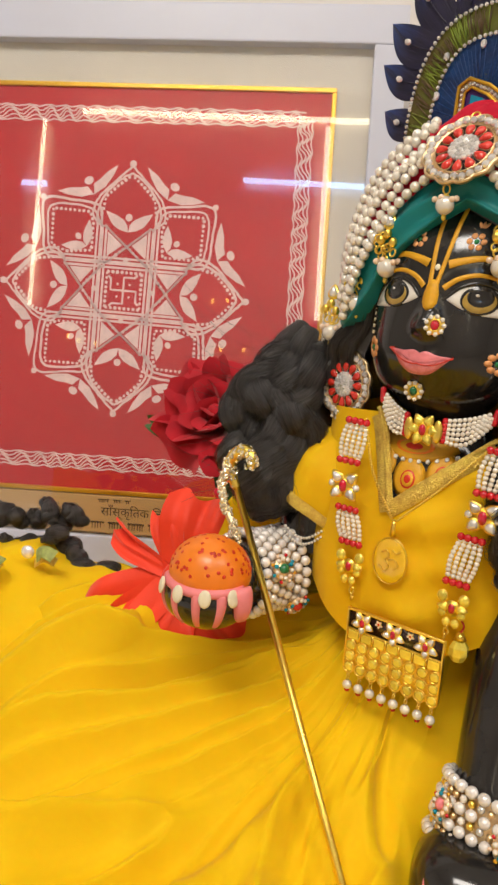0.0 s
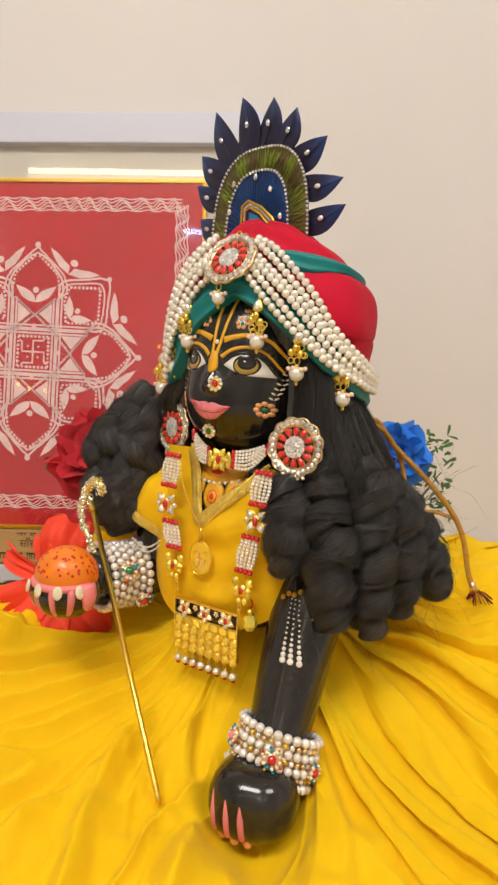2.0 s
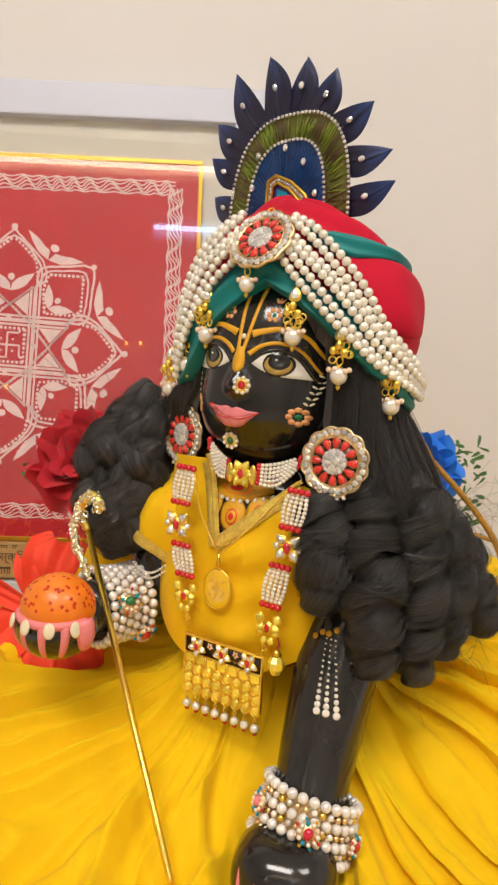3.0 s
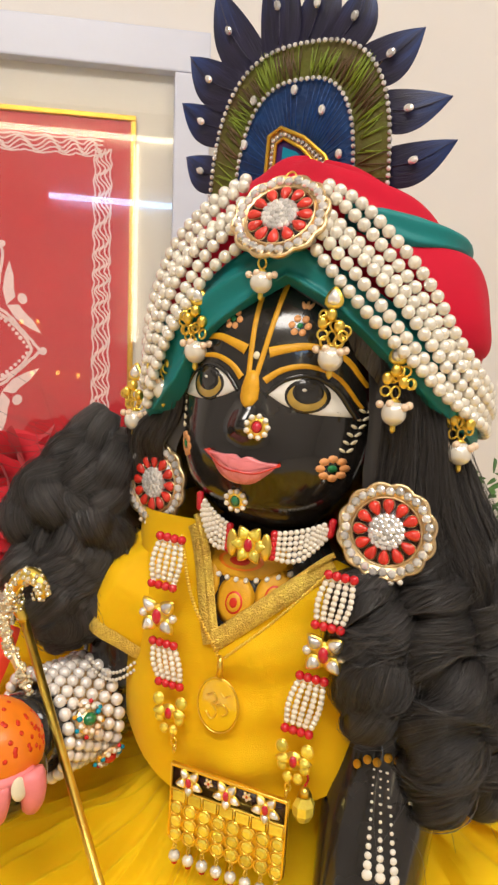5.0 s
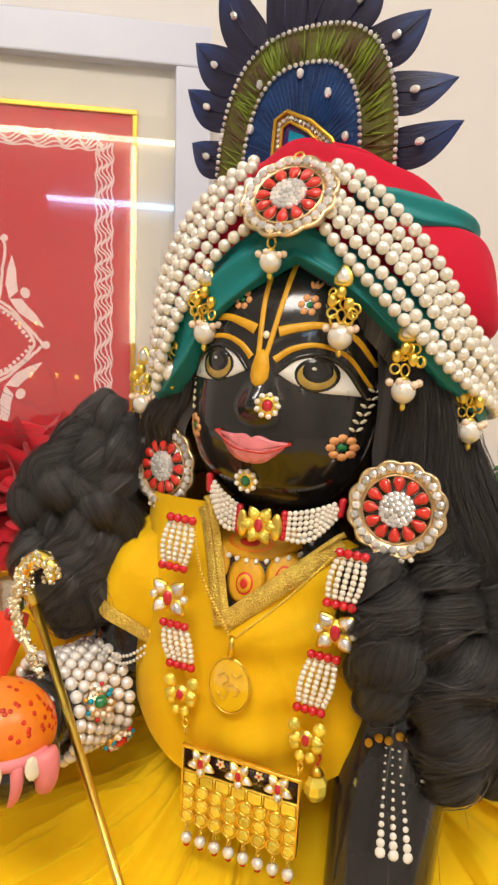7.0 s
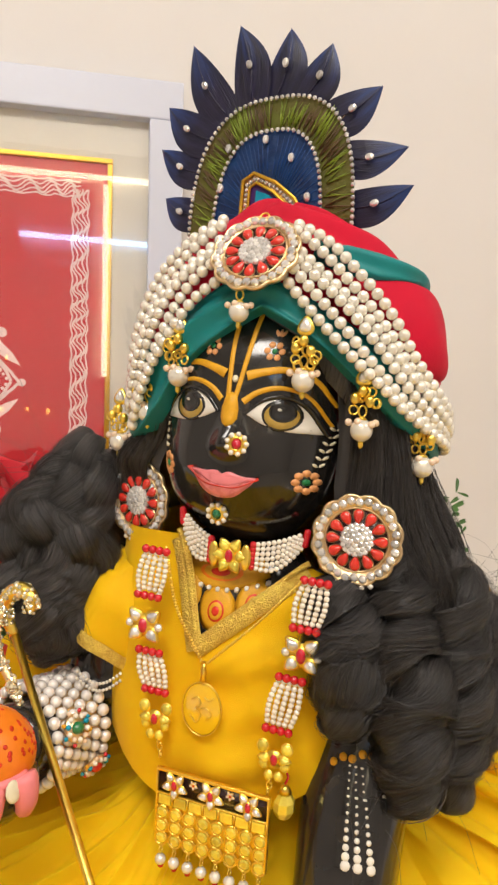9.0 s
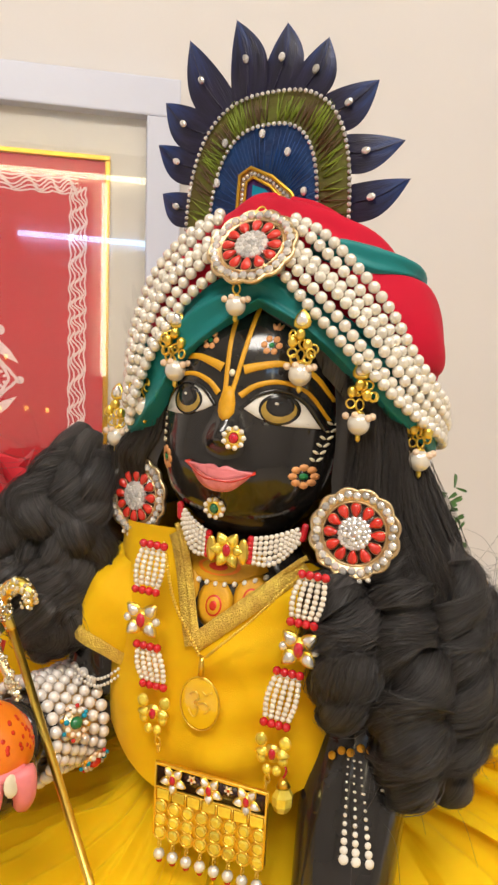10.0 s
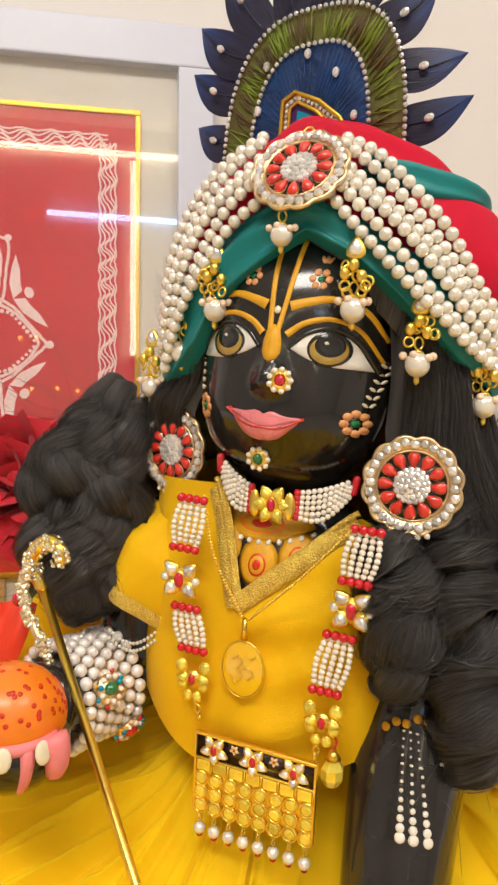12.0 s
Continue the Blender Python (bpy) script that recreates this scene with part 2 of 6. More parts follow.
class MB:
    """Collects faces of one mesh."""

    def __init__(self):
        self.v, self.f, self.m, self.s = [], [], [], []

    def strand(self, values):
        """Give the newest vertices their place in the run of the fibres; one value serves all."""
        left = len(self.v) - len(self.s)
        self.s += [tuple(q) for q in values] if len(values) == left else [tuple(values)] * left
        return self

    def grid(self, func, nu, nv, closed=False, mi=0, caps=False):
        b = len(self.v)
        cols = nu if closed else nu + 1
        for j in range(nv + 1):
            for i in range(cols):
                self.v.append(tuple(func(i / nu, j / nv)))
        for j in range(nv):
            for i in range(nu):
                i2 = (i + 1) % cols
                self.f.append((b + j * cols + i, b + j * cols + i2, b + (j + 1) * cols + i2, b + (j + 1) * cols + i))
                self.m.append(mi)
        if caps and closed:
            self.f.append(tuple(b + i for i in reversed(range(cols))))
            self.f.append(tuple(b + nv * cols + i for i in range(cols)))
            self.m += [mi, mi]
        return self

    def tube(self, pts, rad, sides=8, mi=0, flat=1.0):
        pts = [Vector(p) for p in pts]
        n = len(pts)
        rs = rad if isinstance(rad, (list, tuple)) else [rad] * n
        b = len(self.v)
        nrm = None
        for k in range(n):
            t = (pts[min(k + 1, n - 1)] - pts[max(k - 1, 0)])
            t = t.normalized() if t.length > 1e-9 else Vector((0, 0, 1))
            if nrm is None:
                a = Vector((0, 0, 1)) if abs(t.z) < 0.9 else Vector((1, 0, 0))
                nrm = t.cross(a).normalized()
            nrm = (nrm - t * nrm.dot(t))
            nrm = nrm.normalized() if nrm.length > 1e-9 else t.orthogonal().normalized()
            bi = t.cross(nrm)
            for s in range(sides):
                a = 2 * math.pi * s / sides
                self.v.append(tuple(pts[k] + nrm * (math.cos(a) * rs[k]) + bi * (math.sin(a) * rs[k] * flat)))
        for k in range(n - 1):
            for s in range(sides):
                s2 = (s + 1) % sides
                self.f.append((b + k * sides + s, b + k * sides + s2, b + (k + 1) * sides + s2, b + (k + 1) * sides + s))
                self.m.append(mi)
        self.f.append(tuple(b + s for s in reversed(range(sides))))
        self.f.append(tuple(b + (n - 1) * sides + s for s in range(sides)))
        self.m += [mi, mi]
        return self

    def ball(self, m, nu=16, nv=10, mi=0):
        """A unit sphere under the matrix m."""
        def fn(u, v):
            a, e = 2 * math.pi * u, math.pi * (v - 0.5) * 0.998
            return m @ Vector((math.cos(a) * math.cos(e), math.sin(a) * math.cos(e), math.sin(e)))
        return self.grid(fn, nu, nv, True, mi, True)

    def box(self, lo, hi, m=None, bev=0.0, mi=0):
        bm = bmesh.new()
        c = [(a + b) / 2 for a, b in zip(lo, hi)]
        s = [b - a for a, b in zip(lo, hi)]
        bmesh.ops.create_cube(bm, size=1, matrix=Matrix.Translation(c) @ Matrix.Diagonal((*s, 1)))
        if bev:
            bmesh.ops.bevel(bm, geom=bm.edges[:], offset=bev, segments=2, affect="EDGES", profile=0.6)
        b = len(self.v)
        bm.verts.index_update()
        for v in bm.verts:
            self.v.append(tuple(m @ v.co) if m else tuple(v.co))
        for f in bm.faces:
            self.f.append(tuple(b + v.index for v in f.verts))
            self.m.append(mi)
        bm.free()
        return self

    def ribbon(self, pts, width, up, thick=0.0006, mi=0):
        """A flat strip along pts with a small thickness; up(p) gives its normal; width may be a list."""
        pts = [Vector(p) for p in pts]
        n = len(pts)
        ws = width if isinstance(width, (list, tuple)) else [width] * n
        rows = []
        for k in range(n):
            t = (pts[min(k + 1, n - 1)] - pts[max(k - 1, 0)]).normalized()
            nn = Vector(up(pts[k])) if callable(up) else Vector(up)
            s = t.cross(nn).normalized() * ws[k] / 2
            rows.append((pts[k] - s, pts[k] - s * 0.9 + nn * thick, pts[k] + s * 0.9 + nn * thick, pts[k] + s))
        return self.grid(lambda u, v: rows[round(v * (n - 1))][round(u * 3)], 3, n - 1, False, mi)

    def fan(self, pts, centre, mi=0):
        b = len(self.v)
        self.v.append(tuple(centre))
        self.v += [tuple(p) for p in pts]
        n = len(pts)
        for i in range(n):
            self.f.append((b, b + 1 + i, b + 1 + (i + 1) % n))
            self.m.append(mi)
        return self

    def data(self, name, mats, smooth=True):
        me = bpy.data.meshes.new(name)
        me.from_pydata(self.v, [], self.f)
        for mm in (mats if isinstance(mats, (list, tuple)) else [mats]):
            me.materials.append(mm)
        me.polygons.foreach_set("material_index", self.m)
        me.polygons.foreach_set("use_smooth", [smooth] * len(self.f))
        if self.s:
            fibre = me.attributes.new("fibre", "FLOAT_VECTOR", "POINT")
            fibre.data.foreach_set("vector", [c for q in self.s for c in q])
        me.update()
        return me


def thing(name, base, label, category, group="", kind=""):
    ob = new(name)
    ob.empty_display_size = 0.02
    ob.matrix_world = base if isinstance(base, Matrix) else Matrix.Translation(base)
    return tagged(ob, label, category, group, kind)


def part(name, mb, mats, parent=None, label="", smooth=True, m=None):
    """One mesh object; with a parent it is a part whose mesh is given in world space (or under m)."""
    me = mb.data(name, mats, smooth) if isinstance(mb, MB) else mb
    ob = new(name, me)
    if parent is not None:
        ob.parent = parent
        w = Matrix.Identity(4)
        q = parent
        while q is not None:
            w = q.matrix_basis if q.parent is None else q.parent.matrix_basis @ q.matrix_parent_inverse @ q.matrix_basis
            break
        ob.matrix_parent_inverse = w.inverted()
    if m is not None:
        ob.matrix_basis = m
    if label:
        ob["label"] = label
    return ob


def smoothstep(a, b, x):
    t = min(1, max(0, (x - a) / (b - a)))
    return t * t * (3 - 2 * t)


def spline(pts, n):
    """Catmull-Rom through pts, n points."""
    p = [Vector(q) for q in pts]
    p = [p[0] * 2 - p[1]] + p + [p[-1] * 2 - p[-2]]
    out = []
    segs = len(p) - 3
    for k in range(n):
        x = k / (n - 1) * segs
        i = min(int(x), segs - 1)
        t = x - i
        a, b, c, d = p[i:i + 4]
        out.append(0.5 * (2 * b + (c - a) * t + (2 * a - 5 * b + 4 * c - d) * t * t + (3 * b - a - 3 * c + d) * t ** 3))
    return out


def facing(p, normal, up=(0, 0, 1), s=1.0):
    """A pose at p whose Z is normal and whose Y is near up."""
    z = Vector(normal).normalized()
    x = Vector(up).cross(z).normalized()
    y = z.cross(x)
    m = Matrix((x, y, z)).transposed().to_4x4()
    return Matrix.Translation(p) @ m @ Matrix.Diagonal((s, s, s, 1))


UNIT = {}


def bead_mesh(material, r, nu=14, nv=9):
    key = (material.name, round(r, 5))
    if key not in UNIT:
        UNIT[key] = MB().ball(Matrix.Diagonal((r, r, r, 1)), nu, nv).data("bead", material)
    return UNIT[key]


def along(pts, step):
    """Points at even steps along a polyline."""
    out, carry = [Vector(pts[0])], 0.0
    for a, b in zip(pts, pts[1:]):
        a, b = Vector(a), Vector(b)
        l = (b - a).length
        d = step - carry
        while d <= l:
            out.append(a.lerp(b, d / l))
            d += step
        carry = (carry + l) % step if l else carry
    return out


# ---------- the room ----------
def slab(name, lo, hi, material, label, category="wall"):
    return tagged(part(name, MB().box(lo, hi), material, smooth=False), label, category, kind="structure")


slab("wall_north", (-3.4, 1.10, -0.76), (2.6, 1.25, 2.64), M_WALL, "plain cream painted wall behind the picture")
slab("wall_south", (-3.4, -2.95, -0.76), (2.6, -2.8, 2.64), M_WALL, "plain cream painted wall with light strips")
slab("wall_west", (-3.55, -2.95, -0.76), (-3.4, 1.25, 2.64), M_WALL, "plain cream painted side wall")
slab("wall_east", (2.6, -2.95, -0.76), (2.75, 1.25, 2.64), M_WALL, "plain cream painted side wall")
slab("floor", (-3.55, -2.95, -0.90), (2.75, 1.25, -0.76), M_FLOOR, "pale stone tiled floor of the room", "floor")
slab("ceiling", (-3.55, -2.95, 2.64), (2.75, 1.25, 2.75), M_CEIL, "plain white painted ceiling", "ceiling")

table = thing("display_table", (0.1, 0.6, -0.76), "white laminate display table under the spread skirt", "table")
part("tabletop", MB().box((-1.0, 0.10, -0.04), (1.1, 1.095, 0.0), bev=0.004), M_TABLE, table, smooth=False)
for x in (-0.94, 1.04):
    for y in (0.16, 1.03):
        part("leg", MB().box((x - 0.025, y - 0.025, -0.76), (x + 0.025, y + 0.025, -0.04), bev=0.003), M_TABLE, table, smooth=False)


def strip_light(name, a, b, r, material, label):
    e = thing(name, ((a[0] + b[0]) / 2, a[1], (a[2] + b[2]) / 2), label, "light")
    part("diffuser", MB().tube([a, b], r, 10), material, e, "glowing diffuser")
    d = (Vector(b) - Vector(a)).normalized()
    for q in (Vector(a) - d * 0.012, Vector(b) + d * 0.012):
        part("end_cap", MB().tube([q - d * 0.014, q + d * 0.014], r * 1.15, 10), M_FRAME, e)


strip_light("tube_light", (-0.56, -2.77, 2.01), (0.64, -2.77, 2.01), 0.018, M_TUBEB, "cool white tube light on the wall")
strip_light("tube_light", (-2.12, -2.77, 1.91), (-1.93, -2.77, 1.91), 0.018, M_TUBEB, "short cool white tube light on the wall")
strip_light("led_strip", (-1.72, -2.77, 2.43), (1.2, -2.77, 2.46), 0.019, M_TUBEW, "warm white light strip high on the wall")
strip_light("led_strip", (-1.99, -2.77, 1.05), (-1.99, -2.77, 2.36), 0.015, M_TUBEW, "upright warm white light strip on the wall")
strip_light("led_strip", (0.02, -2.77, 1.08), (-0.01, -2.77, 2.40), 0.019, M_TUBEW, "upright warm white light strip on the wall")
for k, (x, z) in enumerate(((-0.62, 0.84), (-0.46, 0.85), (-0.33, 0.84), (-0.70, 1.17), (-0.60, 1.18), (-1.7, 0.86), (-1.62, 0.83), (-1.50, 0.82))):
    b = thing("fairy_light", (x, -2.785, z), "small warm fairy light bulb on the wall", "light", "fairy lights")
    part("bulb", MB().ball(pose(x, -2.775, z) @ Matrix.Diagonal((0.012, 0.012, 0.017, 1)), 10, 8), M_BULB, b)
    part("socket", MB().tube([(x, -2.80, z + 0.028), (x, -2.775, z + 0.014)], 0.006, 8), M_INK, b)

# ---------- the framed painting ----------
FM = pose(-0.273, 1.0006, 0.0, -5.0, -1.2, 0)   # leans back on the wall; x along, z up the sheet
picture = thing("framed_painting", FM, "white framed red painting with a white mandala, leaning on the wall", "painting")


def fpart(name, mb, mats, label="", smooth=False):
    return part(name, mb, mats, picture, label, smooth, FM)


HW, S0, S1 = 0.290, 0.1325, 0.713           # red sheet
MW, T0, T1 = 0.344, 0.064, 0.776           # mat board
OW, Q0, Q1 = 0.389, 0.014, 0.828           # outer frame
fpart("backing", MB().box((-OW + 0.004, 0.012, Q0 + 0.004), (OW - 0.004, 0.02, Q1 - 0.004)), M_MAT)
fpart("mat_board", MB().box((-MW, 0.002, T0), (MW, 0.010, T1)), M_MAT, "cream mat board")
fpart("painting_sheet", MB().box((-HW, -0.003, S0), (HW, 0.001, S1)), M_RED, "red painted sheet")
for lo, hi in (((-OW, Q0), (OW, T0)), ((-OW, T1), (OW, Q1)), ((-OW, T0), (-MW, T1)), ((MW, T0), (OW, T1))):
    fpart("frame_rail", MB().box((lo[0], -0.014, lo[1]), (hi[0], 0.020, hi[1]), bev=0.0025), M_FRAME, "white lacquered rail")
for lo, hi in (((-HW - 0.007, S0 - 0.007), (HW + 0.007, S0)), ((-HW - 0.007, S1), (HW + 0.007, S1 + 0.007)),
               ((-HW - 0.007, S0), (-HW, S1)), ((HW, S0), (HW + 0.007, S1))):
    fpart("gold_fillet", MB().box((lo[0], -0.006, lo[1]), (hi[0], 0.001, hi[1]), bev=0.0015), M_FILLET, "thin gold fillet")
glass = fpart("glass_pane", MB().box((-MW, -0.0110, T0), (MW, -0.0092, T1)), M_GLASS, "clear picture glass")
glass.visible_shadow = False


def paint(mb, pts, w, closed=False):
    """A brush stroke on the sheet: pts in x, s."""
    p = [(x, -0.0031, s) for x, s in pts]
    if closed:
        p += p[:2]
    mb.ribbon(p, w, (0, -1, 0), 0.0004)


def dot(mb, x, s, r):
    mb.fan([(x + r * math.cos(a), -0.0034, s + r * math.sin(a)) for a in [k * math.pi / 5 for k in range(10)]], (x, -0.0037, s))


def mandala():
    mb = MB()
    cx, cs, rot, sc = 0.004, 0.428, radians(-2.5), 1.0
    rnd = random.Random(4)

    def T(p):
        a, b = p[0] * sc, p[1] * sc
        return (cx + a * math.cos(rot) - b * math.sin(rot), cs + a * math.sin(rot) + b * math.cos(rot))

    def stroke(ps, w, closed=False):
        ps = [(q.x, q.y) for q in spline([(a, b, 0) for a, b in ps], 5 * len(ps))] if len(ps) > 2 else ps
        paint(mb, [T((a + rnd.uniform(-1, 1) * 0.0006, b + rnd.uniform(-1, 1) * 0.0006)) for a, b in ps], w * rnd.uniform(0.85, 1.15))

    def line(a, b, w=0.0034):
        paint(mb, [T(a), T(((a[0] + b[0]) / 2, (a[1] + b[1]) / 2)), T(b)], w)

    def filled(ps):
        q = [T(p) for p in ps]
        c = (sum(p[0] for p in q) / len(q), sum(p[1] for p in q) / len(q))
        mb.fan([(x, -0.0032, s) for x, s in q], (c[0], -0.0033, c[1]))

    def dots(ps, step=0.0068, r=0.0025):
        for q in along([(a, b, 0) for a, b in ps], step):
            dot(mb, *T((q.x, q.y)), r * rnd.uniform(0.8, 1.15))

    def sprig(x, y, ang, s, wide=1.0, tall=1.0, slim=False):
        """Two curved leaves and a bud."""
        ca, sa = math.cos(ang), math.sin(ang)
        def L(a, b):
            a, b = a * wide, b * tall
            return (x + s * (a * ca - b * sa), y + s * (a * sa + b * ca))
        for k in (1, -1):
            if slim:
                filled([L(0.0, 0.0), L(0.12 * k, 0.62), L(0.36 * k, 0.72), L(0.70 * k, 0.98), L(1.15 * k, 1.10), L(0.86 * k, 0.62), L(0.46 * k, 0.16)])
                continue
            filled([L(0, -0.06), L(0.05 * k, 0.42), L(0.26 * k, 0.78), L(0.60 * k, 1.05), L(1.08 * k, 1.28), L(0.92 * k, 0.80), L(0.70 * k, 0.34), L(0.38 * k, 0.06)])
        filled([L(0.17 * math.cos(a), 0.92 + 0.26 * math.sin(a)) for a in [k * math.pi / 4 for k in range(8)]])

    g = 0.032
    # the swastika square and the eight-fold knot of squares
    for d in (0.0, 0.0055):
        for k in range(4):
            a0 = k * math.pi / 2
            ca, sa = math.cos(a0), math.sin(a0)
            def Rr(p):
                return (p[0] * ca - p[1] * sa, p[0] * sa + p[1] * ca)
            line(Rr((-0.092 + d, g + d)), Rr((0.092 - d, g + d)))
            # pointed petal on the axis
            o = 0.0065 * (1 if d else 0)
            side = [(-0.005 - g + 0.001, 0.088), (-0.053 + o, 0.105), (-0.047 + o, 0.130), (-0.024 + o * 0.6, 0.155), (0, 0.178 - o * 1.6)]
            stroke([Rr(p) for p in side], 0.0034)
            stroke([Rr((-p[0], p[1])) for p in side], 0.0034)
            # square petal on the diagonal
            sq = [(0.040 + d, 0.094), (0.045 + o, 0.120 - o), (0.080, 0.126 - o), (0.122 - o * 1.5, 0.127 - o * 1.5), (0.124 - o, 0.085), (0.118 - o, 0.045 + o), (0.090, 0.040 + d)]
            stroke([Rr(p) for p in sq], 0.0034)
            line(Rr((-g, g + 0.004)), Rr((g + 0.003, 0.092)), 0.0032)
            line(Rr((g, g + 0.004)), Rr((-g - 0.003, 0.092)), 0.0032)
            line(Rr((-0.040 - d, 0.094)), Rr((-0.040 - d, -0.094)), 0.0032)
            if d:
                dots([Rr(p) for p in [(-0.040, 0.108), (-0.036, 0.132), (-0.018, 0.150), (0, 0.165)]])
                dots([Rr(p) for p in [(0.040, 0.108), (0.036, 0.132), (0.018, 0.150), (0, 0.165)]])
                dots([Rr(p) for p in [(0.052, 0.095), (0.058, 0.112), (0.110, 0.113), (0.109, 0.058), (0.094, 0.052), (0.054, 0.052), (0.050, 0.09)]])
                dots([Rr(p) for p in [(-0.024, 0.026), (0.024, 0.026)]])
                dots([Rr(p) for p in [(-0.02, 0.046), (0, 0.064), (0.02, 0.046)]])
                filled([Rr(p) for p in [(-0.029, 0.047), (-0.029, 0.083), (-0.007, 0.065)]])
                filled([Rr(p) for p in [(0.029, 0.047), (0.029, 0.083), (0.007, 0.065)]])
                dot(mb, *T(Rr((0, 0.181))), 0.0052)
                dot(mb, *T(Rr((0.125, 0.129))), 0.0045)
                dot(mb, *T(Rr((0, 0.044))), 0.004)
                q = Rr((0, 0.085))
                sprig(q[0], q[1], a0, 0.024, 1.35, 0.90)
                q = Rr((0.060, 0.060))
                sprig(q[0], q[1], a0 - math.pi / 4, 0.021, 1.25, 0.95)
                q = Rr((0.054, 0.134))
                sprig(q[0], q[1], a0 - 0.46, 0.037, 1.15, 0.62, True)
                q = Rr((-0.054, 0.134))
                sprig(q[0], q[1], a0 + 0.46, 0.037, 1.15, 0.62, True)
    # the sign at the centre
    h = 0.019
    for k in range(4):
        ca, sa = math.cos(k * math.pi / 2), math.sin(k * math.pi / 2)
        pts = [(0, 0), (0, h), (h * 0.85, h * 1.02), (h * 1.05, h * 1.25)]
        paint(mb, [T((a * ca + b * sa, -a * sa + b * ca)) for a, b in pts], 0.0034)
        dot(mb, *T((0.009 * (ca - sa), 0.009 * (sa + ca))), 0.0018)
    return mb


fpart("mandala_strokes", mandala(), M_CHALK, "white brush-painted mandala")


def border():
    mb = MB()
    rnd = random.Random(9)
    runs = (((-HW + 0.034, S1 - 0.036), (HW - 0.034, S1 - 0.036)), ((HW - 0.034, S1 - 0.036), (HW - 0.034, S0 + 0.040)),
            ((HW - 0.034, S0 + 0.040), (-HW + 0.034, S0 + 0.040)), ((-HW + 0.034, S0 + 0.040), (-HW + 0.034, S1 - 0.036)))
    for a, b in runs:
        a, b = Vector(a), Vector(b)
        d = (b - a).normalized()
        n = Vector((-d.y, d.x))
        l = (b - a).length
        cells = round(l / 0.021)
        for strand in range(6):
            ph = strand * 0.45
            pts = []
            for k in range(cells * 10 + 1):
                s = k / (cells * 10)
                q = a + d * (l * s) + n * (0.0060 * math.sin(math.pi * s * cells * 1.55 + ph + 1.5 * math.sin(s * 19)) * (1 - abs(strand - 2.5) / 3.1) + 0.0040 * (strand - 2.5) + rnd.uniform(-1, 1) * 0.0007)
                pts.append((q.x, q.y))
            paint(mb, pts, 0.0020)
    return mb


fpart("border_strokes", border(), M_CHALK, "white braided border line")
plaque = fpart("plaque", MB().box((-0.215, -0.0072, 0.068), (0.13, -0.0012, 0.124), bev=0.001), M_PLAQUE, "brass name plaque")


def bars(name, x0, x1, s, h, parent_label):
    """A line of writing too small or private to give, as plain bars."""
    rnd = random.Random(int(x0 * 1000) + int(s * 9000))
    x = x0
    mb = MB()
    while x < x1:
        w = rnd.uniform(0.012, 0.026)
        e = min(x + w, x1)
        mb.box((x, -0.0080, s + h * 0.72), (e, -0.0071, s + h))
        k = x + 0.002
        while k < e - 0.002:
            mb.box((k, -0.0080, s), (k + 0.0012, -0.0071, s + h * 0.72))
            k += rnd.uniform(0.003, 0.0055)
        x = e + 0.006
    return fpart(name, mb, M_INK, parent_label)


bars("writing_line", -0.20, 0.09, 0.0745, 0.0105, "dark line of small writing")
bars("writing_line", -0.02, 0.03, 0.114, 0.005, "dark line of tiny writing")


def writing(name, body, x, s, size, label):
    """Readable writing on the plaque."""
    cu = bpy.data.curves.new(name, "FONT")
    cu.body, cu.size, cu.extrude, cu.align_x = body, size, 0.0002, "RIGHT"
    cu.materials.append(M_INK)
    ob = new(name, cu)
    ob.parent = picture
    ob.matrix_parent_inverse = FM.inverted()
    ob.matrix_basis = FM @ pose(x, -0.0075, s, 90, 0, 0)
    ob["label"] = label
    return ob


writing("title_writing", "\u0938\u093e\u0901\u0938\u094d\u0915\u0943\u093f\u0924\u0915 \u093f\u091a\u0924\u094d\u0930", 0.098, 0.0945, 0.0185, "dark painted title line")

# ---------- the statue ----------
HM = pose(0.1107, 0.5426, 0.400, 0, 0, -30.5) @ pose(0, 0, 0, 0, 3, 0)    # head: x to its left side, -y ahead, z up
FWD = (HM.to_3x3() @ Vector((0, -1, 0))).normalized()
SIDE = (HM.to_3x3() @ Vector((1, 0, 0))).normalized()


def face_f(r, u):
    """How far the face stands ahead of the head's middle."""
    hu = 0.10 if u > 0 else 0.0665
    q = 1 - abs(r / 0.0615) ** 2.3 - abs(u / hu) ** 2.7
    f = 0.0672 * math.sqrt(max(0.0, q))
    f += 0.0120 * math.exp(-(r / 0.0068) ** 2 - ((u - 0.004) / 0.0085) ** 2)          # nose tip
    f += 0.0035 * math.exp(-(r / 0.006) ** 2 - ((u - 0.022) / 0.016) ** 2)           # bridge
    f += 0.003 * math.exp(-(r / 0.012) ** 2 - ((u + 0.043) / 0.010) ** 2)            # chin
    f += 0.0045 * math.exp(-(r / 0.016) ** 2 - ((u + 0.021) / 0.010) ** 2)           # mouth
    for s in (1, -1):
        f -= 0.0030 * math.exp(-((r - s * 0.028) / 0.012) ** 2 - ((u - 0.024) / 0.007) ** 2)
        f += 0.0025 * math.exp(-((r - s * 0.030) / 0.016) ** 2 - ((u + 0.010) / 0.014) ** 2)
        f += 0.0036 * math.exp(-((r - s * 0.0080) / 0.0038) ** 2 - ((u - 0.001) / 0.0050) ** 2)
    return f


